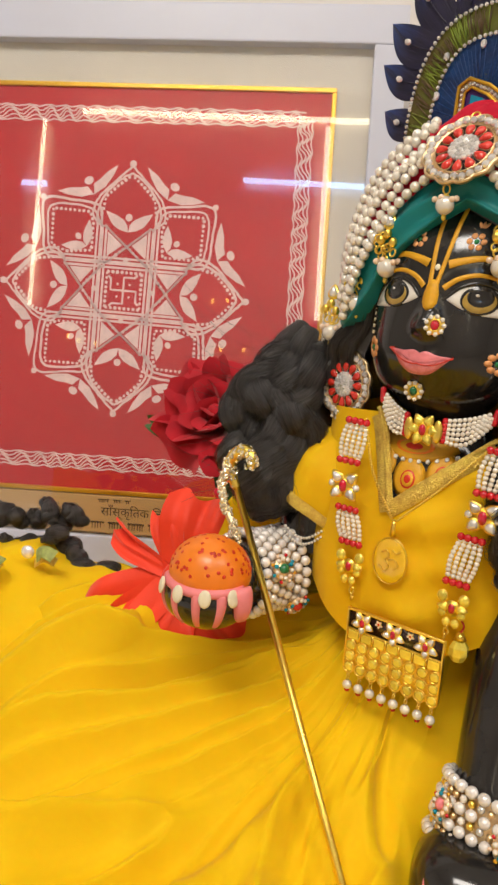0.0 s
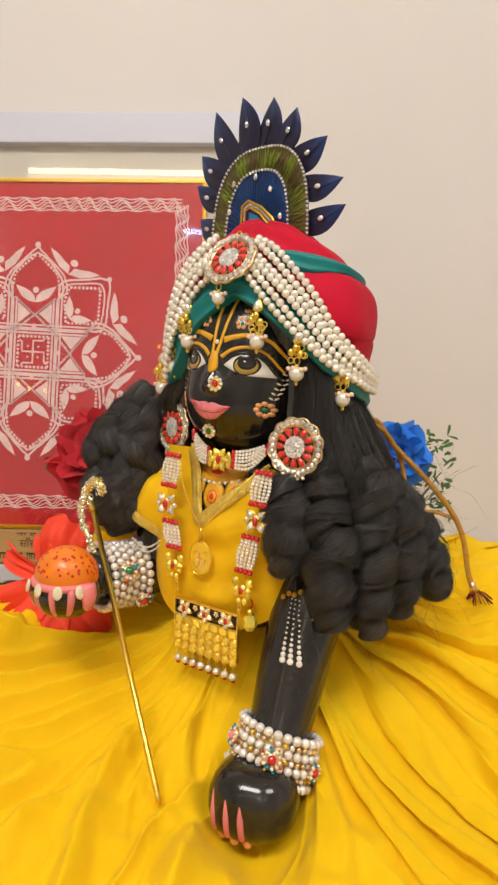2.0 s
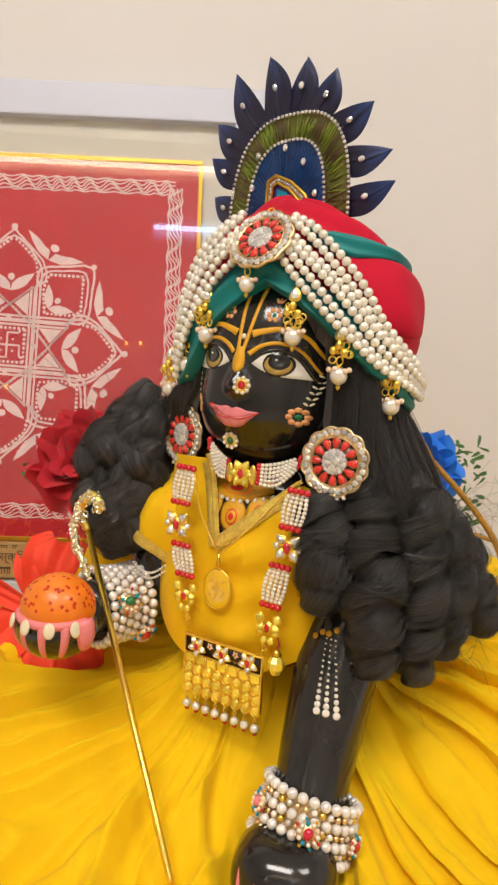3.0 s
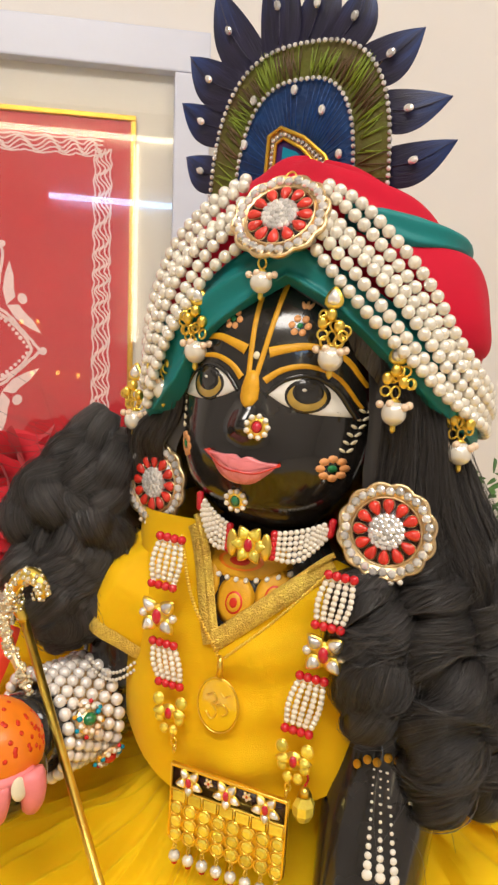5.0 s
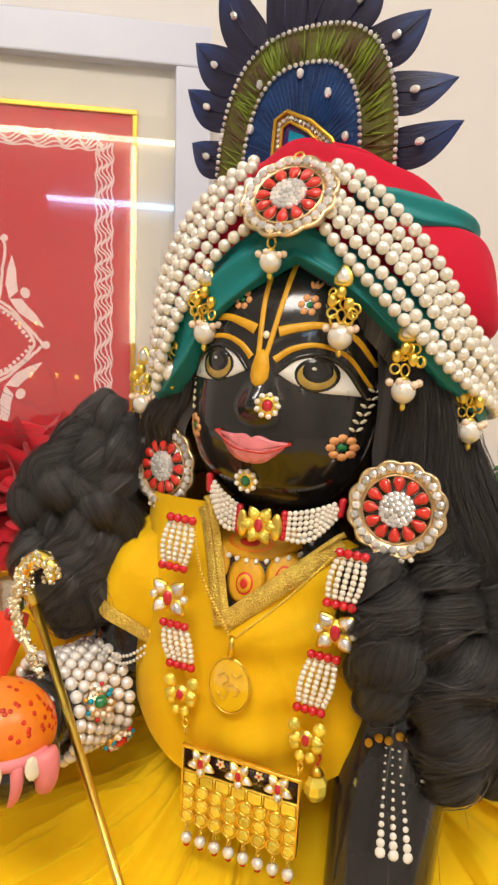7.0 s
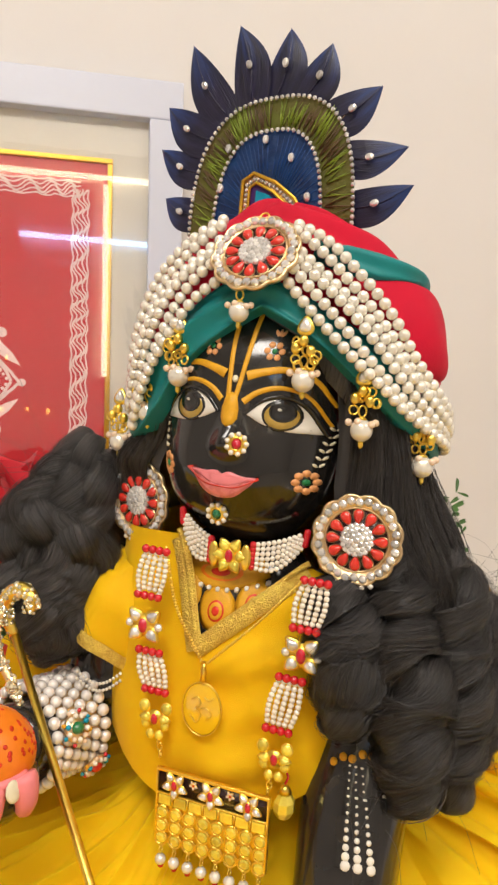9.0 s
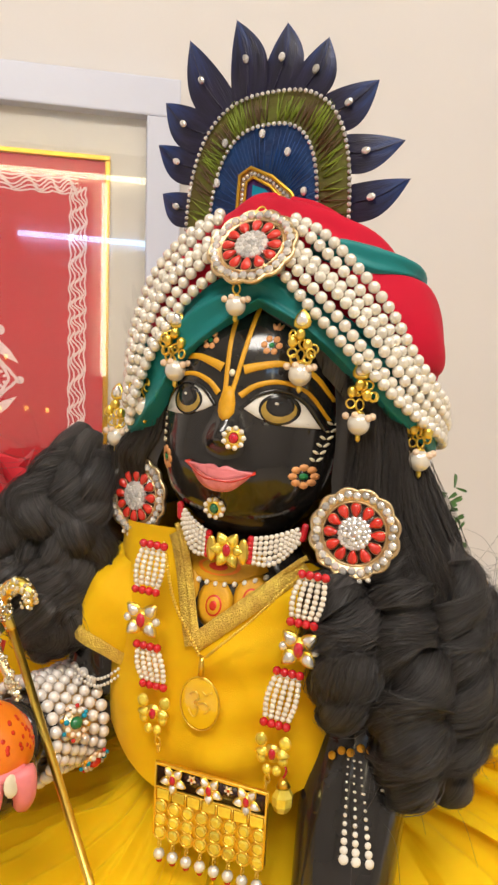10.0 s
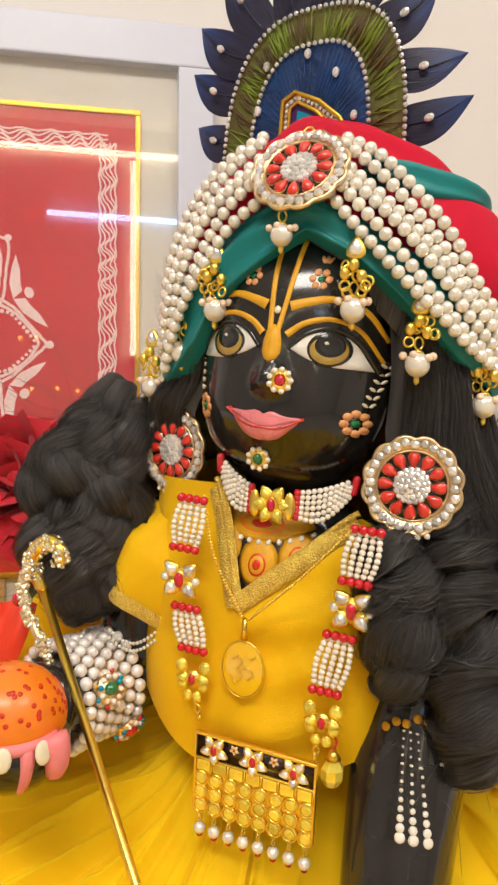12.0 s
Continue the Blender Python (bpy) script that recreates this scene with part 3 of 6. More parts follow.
def on_face(r, u, lift=0.0):
    e = 0.0008
    f = face_f(r, u)
    n = Vector((-(face_f(r + e, u) - face_f(r - e, u)) / (2 * e), -1, -(face_f(r, u + e) - face_f(r, u - e)) / (2 * e)))
    n = Vector((n.x, -1.0, n.z)).normalized()
    return HM @ (Vector((r, -f, u)) + n * lift)


def face_normal(r, u):
    return (on_face(r, u, 0.01) - on_face(r, u, 0)).normalized()


SK, WH, YP, IR, PK, FP, NL, OR, RD, PD, PC, GP = range(12)
statue = MB()


def head_point(u, v):
    a = 2 * math.pi * u
    e = math.pi * (v - 0.5) * 0.996
    uz = math.sin(e)
    z = uz * (0.095 if uz > 0 else 0.0655)
    c = math.cos(e) ** (0.85 if uz < 0 else 0.9)
    r = 0.0610 * math.sin(a) * c
    back = 0.066 * -math.cos(a) * c
    if math.cos(a) > 0.05 and abs(r) < 0.061:
        f = face_f(r, z)
        w = smoothstep(0.05, 0.35, math.cos(a))
        back = back * (1 - w) - f * w
    return HM @ Vector((r, back, z))


statue.grid(head_point, 96, 72, True, SK, True)


def patch(ps, lift, mi, rings=3):
    """A painted shape on the face: outline ps in r, u."""
    n = len(ps)
    cr, cu = sum(p[0] for p in ps) / n, sum(p[1] for p in ps) / n
    rings = max(2, rings)

    def fn(a, k):
        p = ps[round(a * n) % n]
        j = round(k * rings)
        k = 1.0 if j == 0 else 0.94 * (1 - (j - 1) / (rings - 1) * 0.995)
        edge = -0.0004 if j == 0 else lift
        return on_face(cr + (p[0] - cr) * k, cu + (p[1] - cu) * k, edge)
    statue.grid(fn, n, rings, True, mi, True)


def brush(ps, w, lift, mi, n=18):
    """A painted line on the face; w may run from wide to narrow."""
    q = spline([(a, b, 0) for a, b in ps], n)
    ws = w if isinstance(w, tuple) else (w, w)
    rows = []
    for k in range(n):
        t = (q[min(k + 1, n - 1)] - q[max(k - 1, 0)]).normalized()
        s = Vector((-t.y, t.x)) * (ws[0] + (ws[1] - ws[0]) * k / (n - 1)) / 2
        rows.append([(q[k].x + s.x * j, q[k].y + s.y * j) for j in (-1, -0.8, 0, 0.8, 1)])
    statue.grid(lambda a, b: on_face(*rows[round(b * (n - 1))][round(a * 4)], -0.0003 if a in (0, 1) else lift), 4, n - 1, False, mi)


def oval(cr, cu, a, b, n=20, tilt=0.0):
    ct, st = math.cos(tilt), math.sin(tilt)
    return [(cr + a * math.cos(k * 2 * math.pi / n) * ct - b * math.sin(k * 2 * math.pi / n) * st,
             cu + a * math.cos(k * 2 * math.pi / n) * st + b * math.sin(k * 2 * math.pi / n) * ct) for k in range(n)]


for s in (1, -1):
    # almond eye, iris, pupil, lids
    top = [(s * 0.0088, 0.0215), (s * 0.0176, 0.0295), (s * 0.0297, 0.0325), (s * 0.0418, 0.027), (s * 0.0520, 0.0125)]
    bot = [(s * 0.0520, 0.0125), (s * 0.0440, 0.0128), (s * 0.0319, 0.0132), (s * 0.0187, 0.0165), (s * 0.0088, 0.0215)]
    outline = [(p.x, p.y) for p in spline([(a, b, 0) for a, b in top], 14)][:-1] + [(p.x, p.y) for p in spline([(a, b, 0) for a, b in bot], 14)][:-1]
    patch(outline, 0.0007, WH)
    patch(oval(s * 0.0292, 0.0228, 0.0118, 0.0098), 0.0012, SK)
    patch(oval(s * 0.0288, 0.0222, 0.0102, 0.0082), 0.0015, IR)
    patch(oval(s * 0.0290, 0.0247, 0.0082, 0.0070), 0.0018, SK)
    # white dot on the pupil: a glint of light put in as colour
    patch(oval(s * 0.0290 - 0.002, 0.0262, 0.0013, 0.0011, 10), 0.0021, WH, 2)
    brush([(s * 0.0083, 0.0215), (s * 0.0176, 0.0303), (s * 0.0297, 0.0338), (s * 0.0429, 0.028), (s * 0.0536, 0.012)], 0.0022, 0.0010, SK)
    brush([(s * 0.0066, 0.0285), (s * 0.0154, 0.0355), (s * 0.0286, 0.0388), (s * 0.0429, 0.034), (s * 0.0546, 0.018)], (0.0042, 0.0016), 0.0008, YP)
    brush([(s * 0.0066, 0.0440), (s * 0.0154, 0.0470), (s * 0.0286, 0.0495), (s * 0.0440, 0.045), (s * 0.0556, 0.030)], (0.0062, 0.0018), 0.0008, YP)
    # the two lines of the forehead mark
    brush([(s * 0.0062, 0.090), (s * 0.0055, 0.065), (s * 0.0038, 0.045), (s * 0.0022, 0.031)], 0.0030, 0.0009, YP)
    # small flowers of the forehead
    for k in range(6):
        a = k * math.pi / 3
        patch(oval(s * 0.0195 + 0.0042 * math.cos(a), 0.0600 + 0.0042 * math.sin(a), 0.0020, 0.0020, 8), 0.0006, PC, 1)
    patch(oval(s * 0.0195, 0.0600, 0.0016, 0.0016, 8), 0.0006, GP, 1)
    for da in (-0.5, 0, 0.5):
        patch(oval(s * 0.0205 + 0.004 * math.sin(da), 0.0685 + 0.003 * math.cos(da), 0.0010, 0.0024, 8, -da), 0.0006, PC, 1)
    # cheek flower with its vine
    for k in range(8):
        a = k * math.pi / 4
        patch(oval(s * 0.0455 + 0.0052 * math.cos(a), -0.0165 + 0.0056 * math.sin(a), 0.0023, 0.0024, 8), 0.0006, PC, 1)
    patch(oval(s * 0.0455, -0.0165, 0.0022, 0.0022, 8), 0.0006, GP, 1)
    for k in range(6):
        x, y = 0.0505 + 0.0012 * k, -0.006 + 0.0045 * k
        for d in (-1, 1):
            patch(oval(s * (x + d * 0.0016), y, 0.0018, 0.0008, 8, s * d * 0.8), 0.0006, NL, 1)
patch([(0.0, 0.0130), (-0.0030, 0.0145), (-0.0050, 0.018), (-0.0050, 0.024), (-0.0032, 0.032), (0.0, 0.034), (0.0032, 0.032), (0.0050, 0.024), (0.0050, 0.018), (0.0030, 0.0145)], 0.0011, YP)
patch(oval(0, 0.0415, 0.0018, 0.0022, 10), 0.0010, NL, 1)
# lips
up = [(-0.0225, -0.0145), (-0.012, -0.0135), (-0.0045, -0.0118), (0.0, -0.0138), (0.0045, -0.0118), (0.012, -0.0145), (0.0215, -0.0165)]
mid = [(0.0215, -0.0165), (0.010, -0.0212), (0.0, -0.0215), (-0.011, -0.0206), (-0.0225, -0.0145)]
low = [(-0.0205, -0.0155), (-0.010, -0.0200), (0.0, -0.0206), (0.010, -0.0204), (0.0205, -0.0172), (0.0125, -0.0245), (0.006, -0.0280), (-0.004, -0.0284), (-0.0120, -0.0248)]


def rounded(ps, n=40):
    """The same closed outline with rounded corners."""
    q = spline([(a, b, 0) for a, b in ps + [ps[0]]], n + 1)[:-1]
    return [(p.x, p.y) for p in q]


up, mid, low = ([(a * 0.95, -0.0200 + (b + 0.0195) * 0.84 + 3.6 * a * a) for a, b in ps] for ps in (up, mid, low))
patch(rounded(up + mid[1:-1]), 0.0034, PK, 4)
patch(rounded(low), 0.0040, PK, 4)
brush([(a * 0.95, -0.0200 + (b + 0.0195) * 0.84 + 3.6 * a * a) for a, b in ((-0.0232, -0.0140), (-0.011, -0.0203), (0.0, -0.0210), (0.010, -0.0208), (0.0222, -0.0160))], 0.0007, 0.0042, RD)
# neck, torso
statue.tube([HM @ Vector((0, 0.012, -0.045)), HM @ Vector((0, 0.016, -0.075)), HM @ Vector((0, 0.02, -0.10))], [0.030, 0.031, 0.040], 24, SK)
CHEST = HM @ Vector((0.0, 0.007, -0.160))
statue.ball(Matrix.Translation(CHEST) @ pose(0, 0, 0, 8, 0, -30.5) @ Matrix.Diagonal((0.074, 0.063, 0.105, 1)), 32, 20, SK)
statue.ball(Matrix.Translation(HM @ Vector((0, 0.045, -0.245))) @ pose(0, 0, 0, 0, 0, -30.5) @ Matrix.Diagonal((0.060, 0.060, 0.085, 1)), 32, 20, SK)
# the arm that bears on the ground, with its hand
ARM = [(0.186, 0.520, 0.290), (0.186, 0.503, 0.245), (0.179, 0.490, 0.215), (0.166, 0.470, 0.168), (0.153, 0.447, 0.111), (0.144, 0.427, 0.079), (0.134, 0.412, 0.060)]
statue.tube(spline(ARM, 30),
            [0.030 + 0.0045 * math.sin(k / 29 * math.pi) + (0.004 if k > 26 else 0) - 0.006 * smoothstep(10, 24, k) for k in range(30)], 28, SK)
HAND = pose(0.130, 0.401, 0.057, 0, 0, -14)


def on_hand(x, z, lift=0.0):
    """The front of the closed hand, a rounded block with shallow grooves between the fingers."""
    q = max(0.0, 1 - abs(x / 0.0385) ** 2.5 - abs(z / 0.0325) ** 2.5)
    return HAND @ Vector((x, -0.037 * q ** 0.4 - lift, z))


def hand_point(u, v):
    a, e = 2 * math.pi * u, math.pi * (v - 0.5) * 0.997
    c, d = math.cos(a) * math.cos(e), math.sin(a) * math.cos(e)
    k = (abs(c) ** 2.5 + abs(d) ** 2.5 + abs(math.sin(e)) ** 2.5) ** -0.4
    p = Vector((0.0385 * c, 0.037 * d, 0.0325 * math.sin(e))) * k
    if p.y < 0:
        p.y += 0.0016 * math.exp(-((((p.x + 0.0365) % 0.015) - 0.0075) / 0.0022) ** 2) * smoothstep(0.02, 0.0, p.z)
    return HAND @ p


statue.grid(hand_point, 80, 40, True, SK, True)
for x in (-0.029, -0.0165, -0.004):
    q = [on_hand(x + 0.003 * k / 11, 0.016 - 0.038 * k / 11, -0.0012) for k in range(12)]
    statue.tube(q, [0.0006 + 0.0022 * min(1, k / 5) for k in range(11)] + [0.0012], 10, FP)
for x in (-0.034, -0.0215, -0.0090, 0.0025):
    statue.ball(Matrix.Translation(on_hand(x, -0.0245, -0.0005)) @ Matrix.Diagonal((0.0040, 0.0024, 0.0045, 1)), 10, 8, PC)
# the other arm, raised, with the painted fist and the sweet that it holds
statue.tube(spline([(0.040, 0.575, 0.300), (0.022, 0.590, 0.262), (0.016, 0.586, 0.222), (0.014, 0.582, 0.200), (-0.006, 0.573, 0.197), (-0.028, 0.550, 0.199), (-0.050, 0.512, 0.206)], 26),
            [0.030, 0.031, 0.032, 0.032, 0.032, 0.032, 0.031, 0.031, 0.031, 0.031, 0.031, 0.030, 0.030, 0.029, 0.028, 0.027, 0.026, 0.026, 0.025, 0.025, 0.024, 0.024, 0.024, 0.024, 0.024, 0.024], 24, SK)
FIST = pose(-0.059, 0.487, 0.209, 0, 0, -20)
statue.ball(FIST @ pose(0, 0, -0.008) @ Matrix.Diagonal((0.0335, 0.031, 0.026, 1)), 32, 20, SK)
statue.ball(FIST @ pose(0.001, 0, 0.008) @ Matrix.Diagonal((0.0305, 0.029, 0.027, 1)), 32, 20, OR)
rnd = random.Random(2)
for k in range(110):
    a, e = rnd.uniform(0, 2 * math.pi), math.asin(rnd.uniform(0.12, 0.98))
    n = Vector((math.cos(a) * math.cos(e), math.sin(a) * math.cos(e), math.sin(e)))
    p = FIST @ (Vector((0.001, 0, 0.008)) + Vector((n.x * 0.0305, n.y * 0.029, n.z * 0.027)))
    statue.ball(facing(p, FIST.to_3x3() @ n) @ Matrix.Diagonal((0.0014, 0.0014, 0.0003, 1)), 8, 4, RD)


def on_fist(az, el, lift=0.0):
    n = Vector((math.sin(az) * math.cos(el), -math.cos(az) * math.cos(el), math.sin(el)))
    return FIST @ (Vector((0, 0, -0.008)) + Vector((n.x * (0.0335 + lift), n.y * (0.031 + lift), n.z * (0.026 + lift))))


for k in range(4):
    az = -0.95 + 0.58 * k
    statue.tube([on_fist(az * (1 - 0.12 * j / 7), 0.42 - 1.30 * j / 7, -0.0024) for j in range(8)], [0.0052, 0.005, 0.0046, 0.0042, 0.004, 0.0038, 0.0034, 0.002], 10, FP, 0.9)
    statue.ball(Matrix.Translation(on_fist(az - 0.06 + 0.24, 0.26, 0.0035)) @ facing((0, 0, 0), (FIST.to_3x3() @ Vector((math.sin(az + 0.18), -math.cos(az + 0.18), 0.2)))) @ Matrix.Diagonal((0.0046, 0.0065, 0.0018, 1)), 12, 8, NL)
statue.tube([on_fist(-1.25 + 2.75 * j / 19, 0.50 - 0.10 * math.sin(j / 19 * math.pi), -0.0026) for j in range(20)], [0.002] + [0.0058] * 18 + [0.003], 12, FP, 0.75)
statue.tube([on_fist(1.25, 0.45 - 0.9 * j / 7, 0.001) for j in range(8)], [0.008, 0.0085, 0.008, 0.0075, 0.007, 0.006, 0.005, 0.002], 10, FP)
# painted collar on the chest
CM = Matrix.Translation(CHEST) @ pose(0, 0, 0, 8, 0, -30.5)


def on_chest(x, z, lift=0.0):
    q = max(0.02, 1 - (x / 0.074) ** 2 - (z / 0.105) ** 2)
    y = -0.063 * math.sqrt(q)
    n = Vector((x / 0.074 ** 2, y / 0.063 ** 2, z / 0.105 ** 2)).normalized()
    return CM @ (Vector((x, y, z)) + n * lift)


def cpatch(ps, lift, mi):
    n = len(ps)
    cr, cu = sum(p[0] for p in ps) / n, sum(p[1] for p in ps) / n
    statue.grid(lambda a, k: on_chest(cr + (ps[round(a * n) % n][0] - cr) * (1 - k * 0.99), cu + (ps[round(a * n) % n][1] - cu) * (1 - k * 0.99), lift if k > 0.01 else -0.0005), n, 3, True, mi, True)


for x, z, a, b in ((-0.021, 0.070, 0.011, 0.014), (0.001, 0.063, 0.013, 0.015), (0.023, 0.068, 0.011, 0.014), (0.0, 0.084, 0.034, 0.011)):
    cpatch(oval(x, z, a, b), 0.0010, YP)
    cpatch(oval(x, z - 0.001, a * 0.56, b * 0.56), 0.0014, OR if a > 0.03 else RD)
    cpatch(oval(x, z - 0.001, a * 0.46, b * 0.46), 0.0018, YP)
    cpatch(oval(x, z - 0.001, a * 0.26, b * 0.26), 0.0022, GP if x < -0.01 else RD)
for k in range(11):
    cpatch(oval(-0.030 + 0.006 * k, 0.078 - 0.004 * math.sin(k / 10 * math.pi), 0.0018, 0.0018, 8), 0.0020, PD)
cpatch(oval(-0.014, 0.042, 0.003, 0.0035), 0.0012, FP)
cpatch(oval(-0.005, 0.040, 0.0028, 0.003), 0.0012, FP)


# painted dots of the arm
def on_arm(w, k, lift=0.0006):
    """w: across, in metres; k: 0 at the shoulder to 1 at the wrist, on the side that looks ahead."""
    c = spline(ARM[1:5], 41)
    i = min(40, max(0, round(k * 40)))
    t = (c[min(40, i + 1)] - c[max(0, i - 1)]).normalized()
    view = Vector((-0.28, -0.95, 0.1))
    n = (view - t * view.dot(t)).normalized()
    s = n.cross(t).normalized() * -1
    j = 5 + 15 * k
    rad = 0.030 + 0.0045 * math.sin(j / 29 * math.pi) - 0.006 * smoothstep(10, 24, j)
    a = w / rad
    d = n * math.cos(a) + s * math.sin(a)
    return c[i] + d * (rad + lift), d


def adot(w, k, r, mi):
    p, d = on_arm(w, k, 0.0012)
    statue.ball(facing(p, d) @ Matrix.Diagonal((r, r, 0.0009, 1)), 10, 5, mi)


for c, (x0, x1) in enumerate(((0.004, -0.010), (0.0075, -0.002), (0.011, 0.005))):
    for k in range(15):
        f = (k / 14) ** 1.15
        adot(x0 + (x1 - x0) * f, 0.47 + 0.31 * f, 0.0007 + 0.0024 * f ** 3, PD)
for k in range(5):
    adot(-0.001 + 0.0055 * k, 0.425 + 0.010 * k, 0.0027, YP)
for k in range(17):
    a = k / 16 * math.pi
    adot(-0.0145 - 0.0080 * math.cos(a), 0.40 + 0.15 * math.sin(a), 0.0010, PD)
    if 2 < k < 14:
        adot(-0.0145 - 0.0048 * math.cos(a), 0.40 + 0.10 * math.sin(a), 0.0009, PD)
for k in range(14):
    for j in range(2):
        statue.ball(Matrix.Translation(Vector((0.004, 0.553, 0.226)) + Vector((-0.011 + 0.0022 * k, -0.004 - 0.0005 * k, 0.012 - 0.008 * math.sin(k / 13 * math.pi) - 0.005 * j))) @ Matrix.Diagonal((0.0012, 0.0012, 0.0012, 1)), 8, 5, PD)
statue_ob = tagged(part("statue", statue, [M_SKIN, M_EYEW, M_YPAINT, M_IRIS, M_PINK, M_FPINK, M_NAIL, M_ORANGE, M_RDOT, M_PDOT, M_PEACH, M_GPAINT]),
                   "polished black statue with painted face, crawling with one fist raised", "statue")

# ---------- the turban ----------
TA, TB, TC, TU = 0.106, 0.059, 0.117, 0.042


def turb(az, u, lift=0.0):
    """A point of the turban: az 0 ahead, + to the statue's left; u its height over the head's middle."""
    q = math.sqrt(max(0.0004, 1 - (abs(u - TU) / TC) ** 1.85)) if u > TU else 1.0 - 0.10 * ((TU - u) / 0.09) ** 2
    b = TB if math.cos(az) > 0 else 0.118
    k = 1.07 if math.sin(az) > 0 else 0.845
    return HM @ Vector(((TA * k * q + lift) * math.sin(az), -(b * q + lift) * math.cos(az), u + lift * max(0.0, (u - TU) / TC)))


def rim(az):
    """The lower edge of the cloth: high over the brow, low at the nape."""
    return float(np.interp(az, (-3.15, -2.0, -1.3, -0.9, -0.64, -0.51, -0.34, -0.17, 0.08, 0.30, 0.48, 0.74, 0.97, 1.25, 1.6, 2.2, 3.15),
                           (-0.040, -0.020, -0.012, 0.000, 0.020, 0.037, 0.054, 0.067, 0.085, 0.0745, 0.062, 0.041, 0.0250, 0.011, 0.001, -0.015, -0.040)))


def fold(az, k):
    return 0.0016 * math.sin(9 * k * math.pi + 2.3 * az) + 0.0022 * noise.noise(Vector((az * 2.2, k * 6, 3)))


turban = thing("turban", HM @ Vector((0, 0, 0.02)), "crimson and teal wrapped cloth turban on the statue's head", "turban")


def turban_shell(u, v, k0, k1, lift, seed):
    az = (u - 0.5) * 2 * math.pi
    k = k0 + (k1 - k0) * v
    lo = rim(az)
    hi = TU + TC * 0.999
    h = lo + (hi - lo) * k
    return turb(az, h, lift + fold(az + seed, k))


part("red_wrap", MB().grid(lambda u, v: turban_shell(u, v ** 0.8, 0.16, 0.9998, 0.0, 0), 120, 60, True), M_TRED, turban, "crimson cloth wrap")


# lower teal wrap, turned in at the rim
def teal(u, v):
    az = (u - 0.5) * 2 * math.pi
    top = 0.27 + 0.09 * smoothstep(0.25, -0.25, az) - 0.16 * smoothstep(0.85, 1.35, az) - 0.10 * smoothstep(1.6, 2.4, -az)
    pleat = 0.0016 * (1 - abs(math.sin(az * 1.5 + v * 5.5 + (1.2 if az > 0.08 else 0)))) ** 3
    return turban_shell(u, max(0, (v - 0.25) / 0.75), 0.0, top, 0.0035 + pleat - 0.012 * max(0, 0.25 - v) / 0.25 - (0.004 if v > 0.99 else 0), 1.3)


part("teal_wrap", MB().grid(teal, 160, 30, True), M_TEAL, turban, "teal cloth wrap")


# the crimson lobe that swells below the sash, round the side to the back
def lobe(u, v):
    az = 0.42 + 2.6 * u
    end = smoothstep(0.0, 0.16, u) * smoothstep(1.0, 0.9, u)
    top = 0.1085 + 0.002 * math.sin(az * 2.2) - 0.012 * smoothstep(1.5, 3.0, az)
    a = math.pi * v
    foot = max(0.052, rim(az) + 0.018)
    h = foot + (top - foot) * (0.5 - 0.5 * math.cos(a)) ** 0.82
    swell = 0.0115 * math.sin(a * 0.93) ** 0.55 * end * (0.55 + 0.45 * smoothstep(0.05, 0.42, u))
    soft = 0.0022 * noise.noise(Vector((az * 2.1, v * 2.4, 8))) + 0.0014 * math.sin(az * 5 + v * 7) * math.sin(a)
    return turb(az, h, -0.0035 + swell + soft * end)


part("red_lobe", MB().grid(lobe, 80, 30), M_TRED, turban, "swelling crimson lobe of cloth")


# teal sash laid across the crimson, folded over at its lower edge
def sash(u, v):
    az = 0.40 + 1.75 * u
    hi = float(np.interp(az, (0.40, 0.69, 1.0, 1.25, 1.5, 2.15), (0.124, 0.1265, 0.1245, 0.1215, 0.1185, 0.112)))
    lo = float(np.interp(az, (0.40, 0.62, 0.85, 1.1, 1.4, 2.15), (0.119, 0.1095, 0.1065, 0.1075, 0.1080, 0.100)))
    lift = 0.0030 + 0.0040 * math.sin(math.pi * min(1, v * 1.05)) ** 0.6 + 0.0016 * math.sin(v * 9 + az * 3.0) * math.sin(math.pi * v)
    return turb(az, lo + (hi - lo) * v, lift - (0.006 if v in (0, 1) else 0))


part("teal_sash", MB().grid(sash, 60, 16), M_TEAL, turban, "folded teal sash")
part("crown_fold", MB().tube(spline([turb(-1.5, 0.130, -0.010), turb(-2.2, 0.146, -0.010), turb(2.6, 0.146, -0.010), turb(1.6, 0.130, -0.012)], 26), [0.006 + 0.007 * math.sin(k / 25 * math.pi) for k in range(26)], 18, 0, 0.9), M_TRED, turban, "crimson crown fold")
knot = HM @ Vector((0.104, 0.045, -0.026))
part("tie_knot", MB().ball(Matrix.Translation(knot) @ Matrix.Diagonal((0.009, 0.009, 0.013, 1)), 14, 10), M_TRED, turban, "crimson tie at the back")

# ---------- pearl strings on the turban ----------
PR = 0.0037
pearl_band = thing("pearl_strings", HM @ Vector((0, -0.05, 0.1)), "rows of cream pearls draped across the turban front", "pearls")
RIGHT_TOP = ((0.29, 0.130), (0.50, 0.1195), (0.69, 0.1010), (0.85, 0.0815), (1.00, 0.0620), (1.25, 0.0440), (1.55, 0.0320), (1.85, 0.0200))
RIGHT_LOW = ((0.19, 0.103), (0.37, 0.0820), (0.55, 0.0640), (0.75, 0.0460), (0.95, 0.0310), (1.26, 0.0190), (1.58, 0.0110), (1.85, 0.0080))
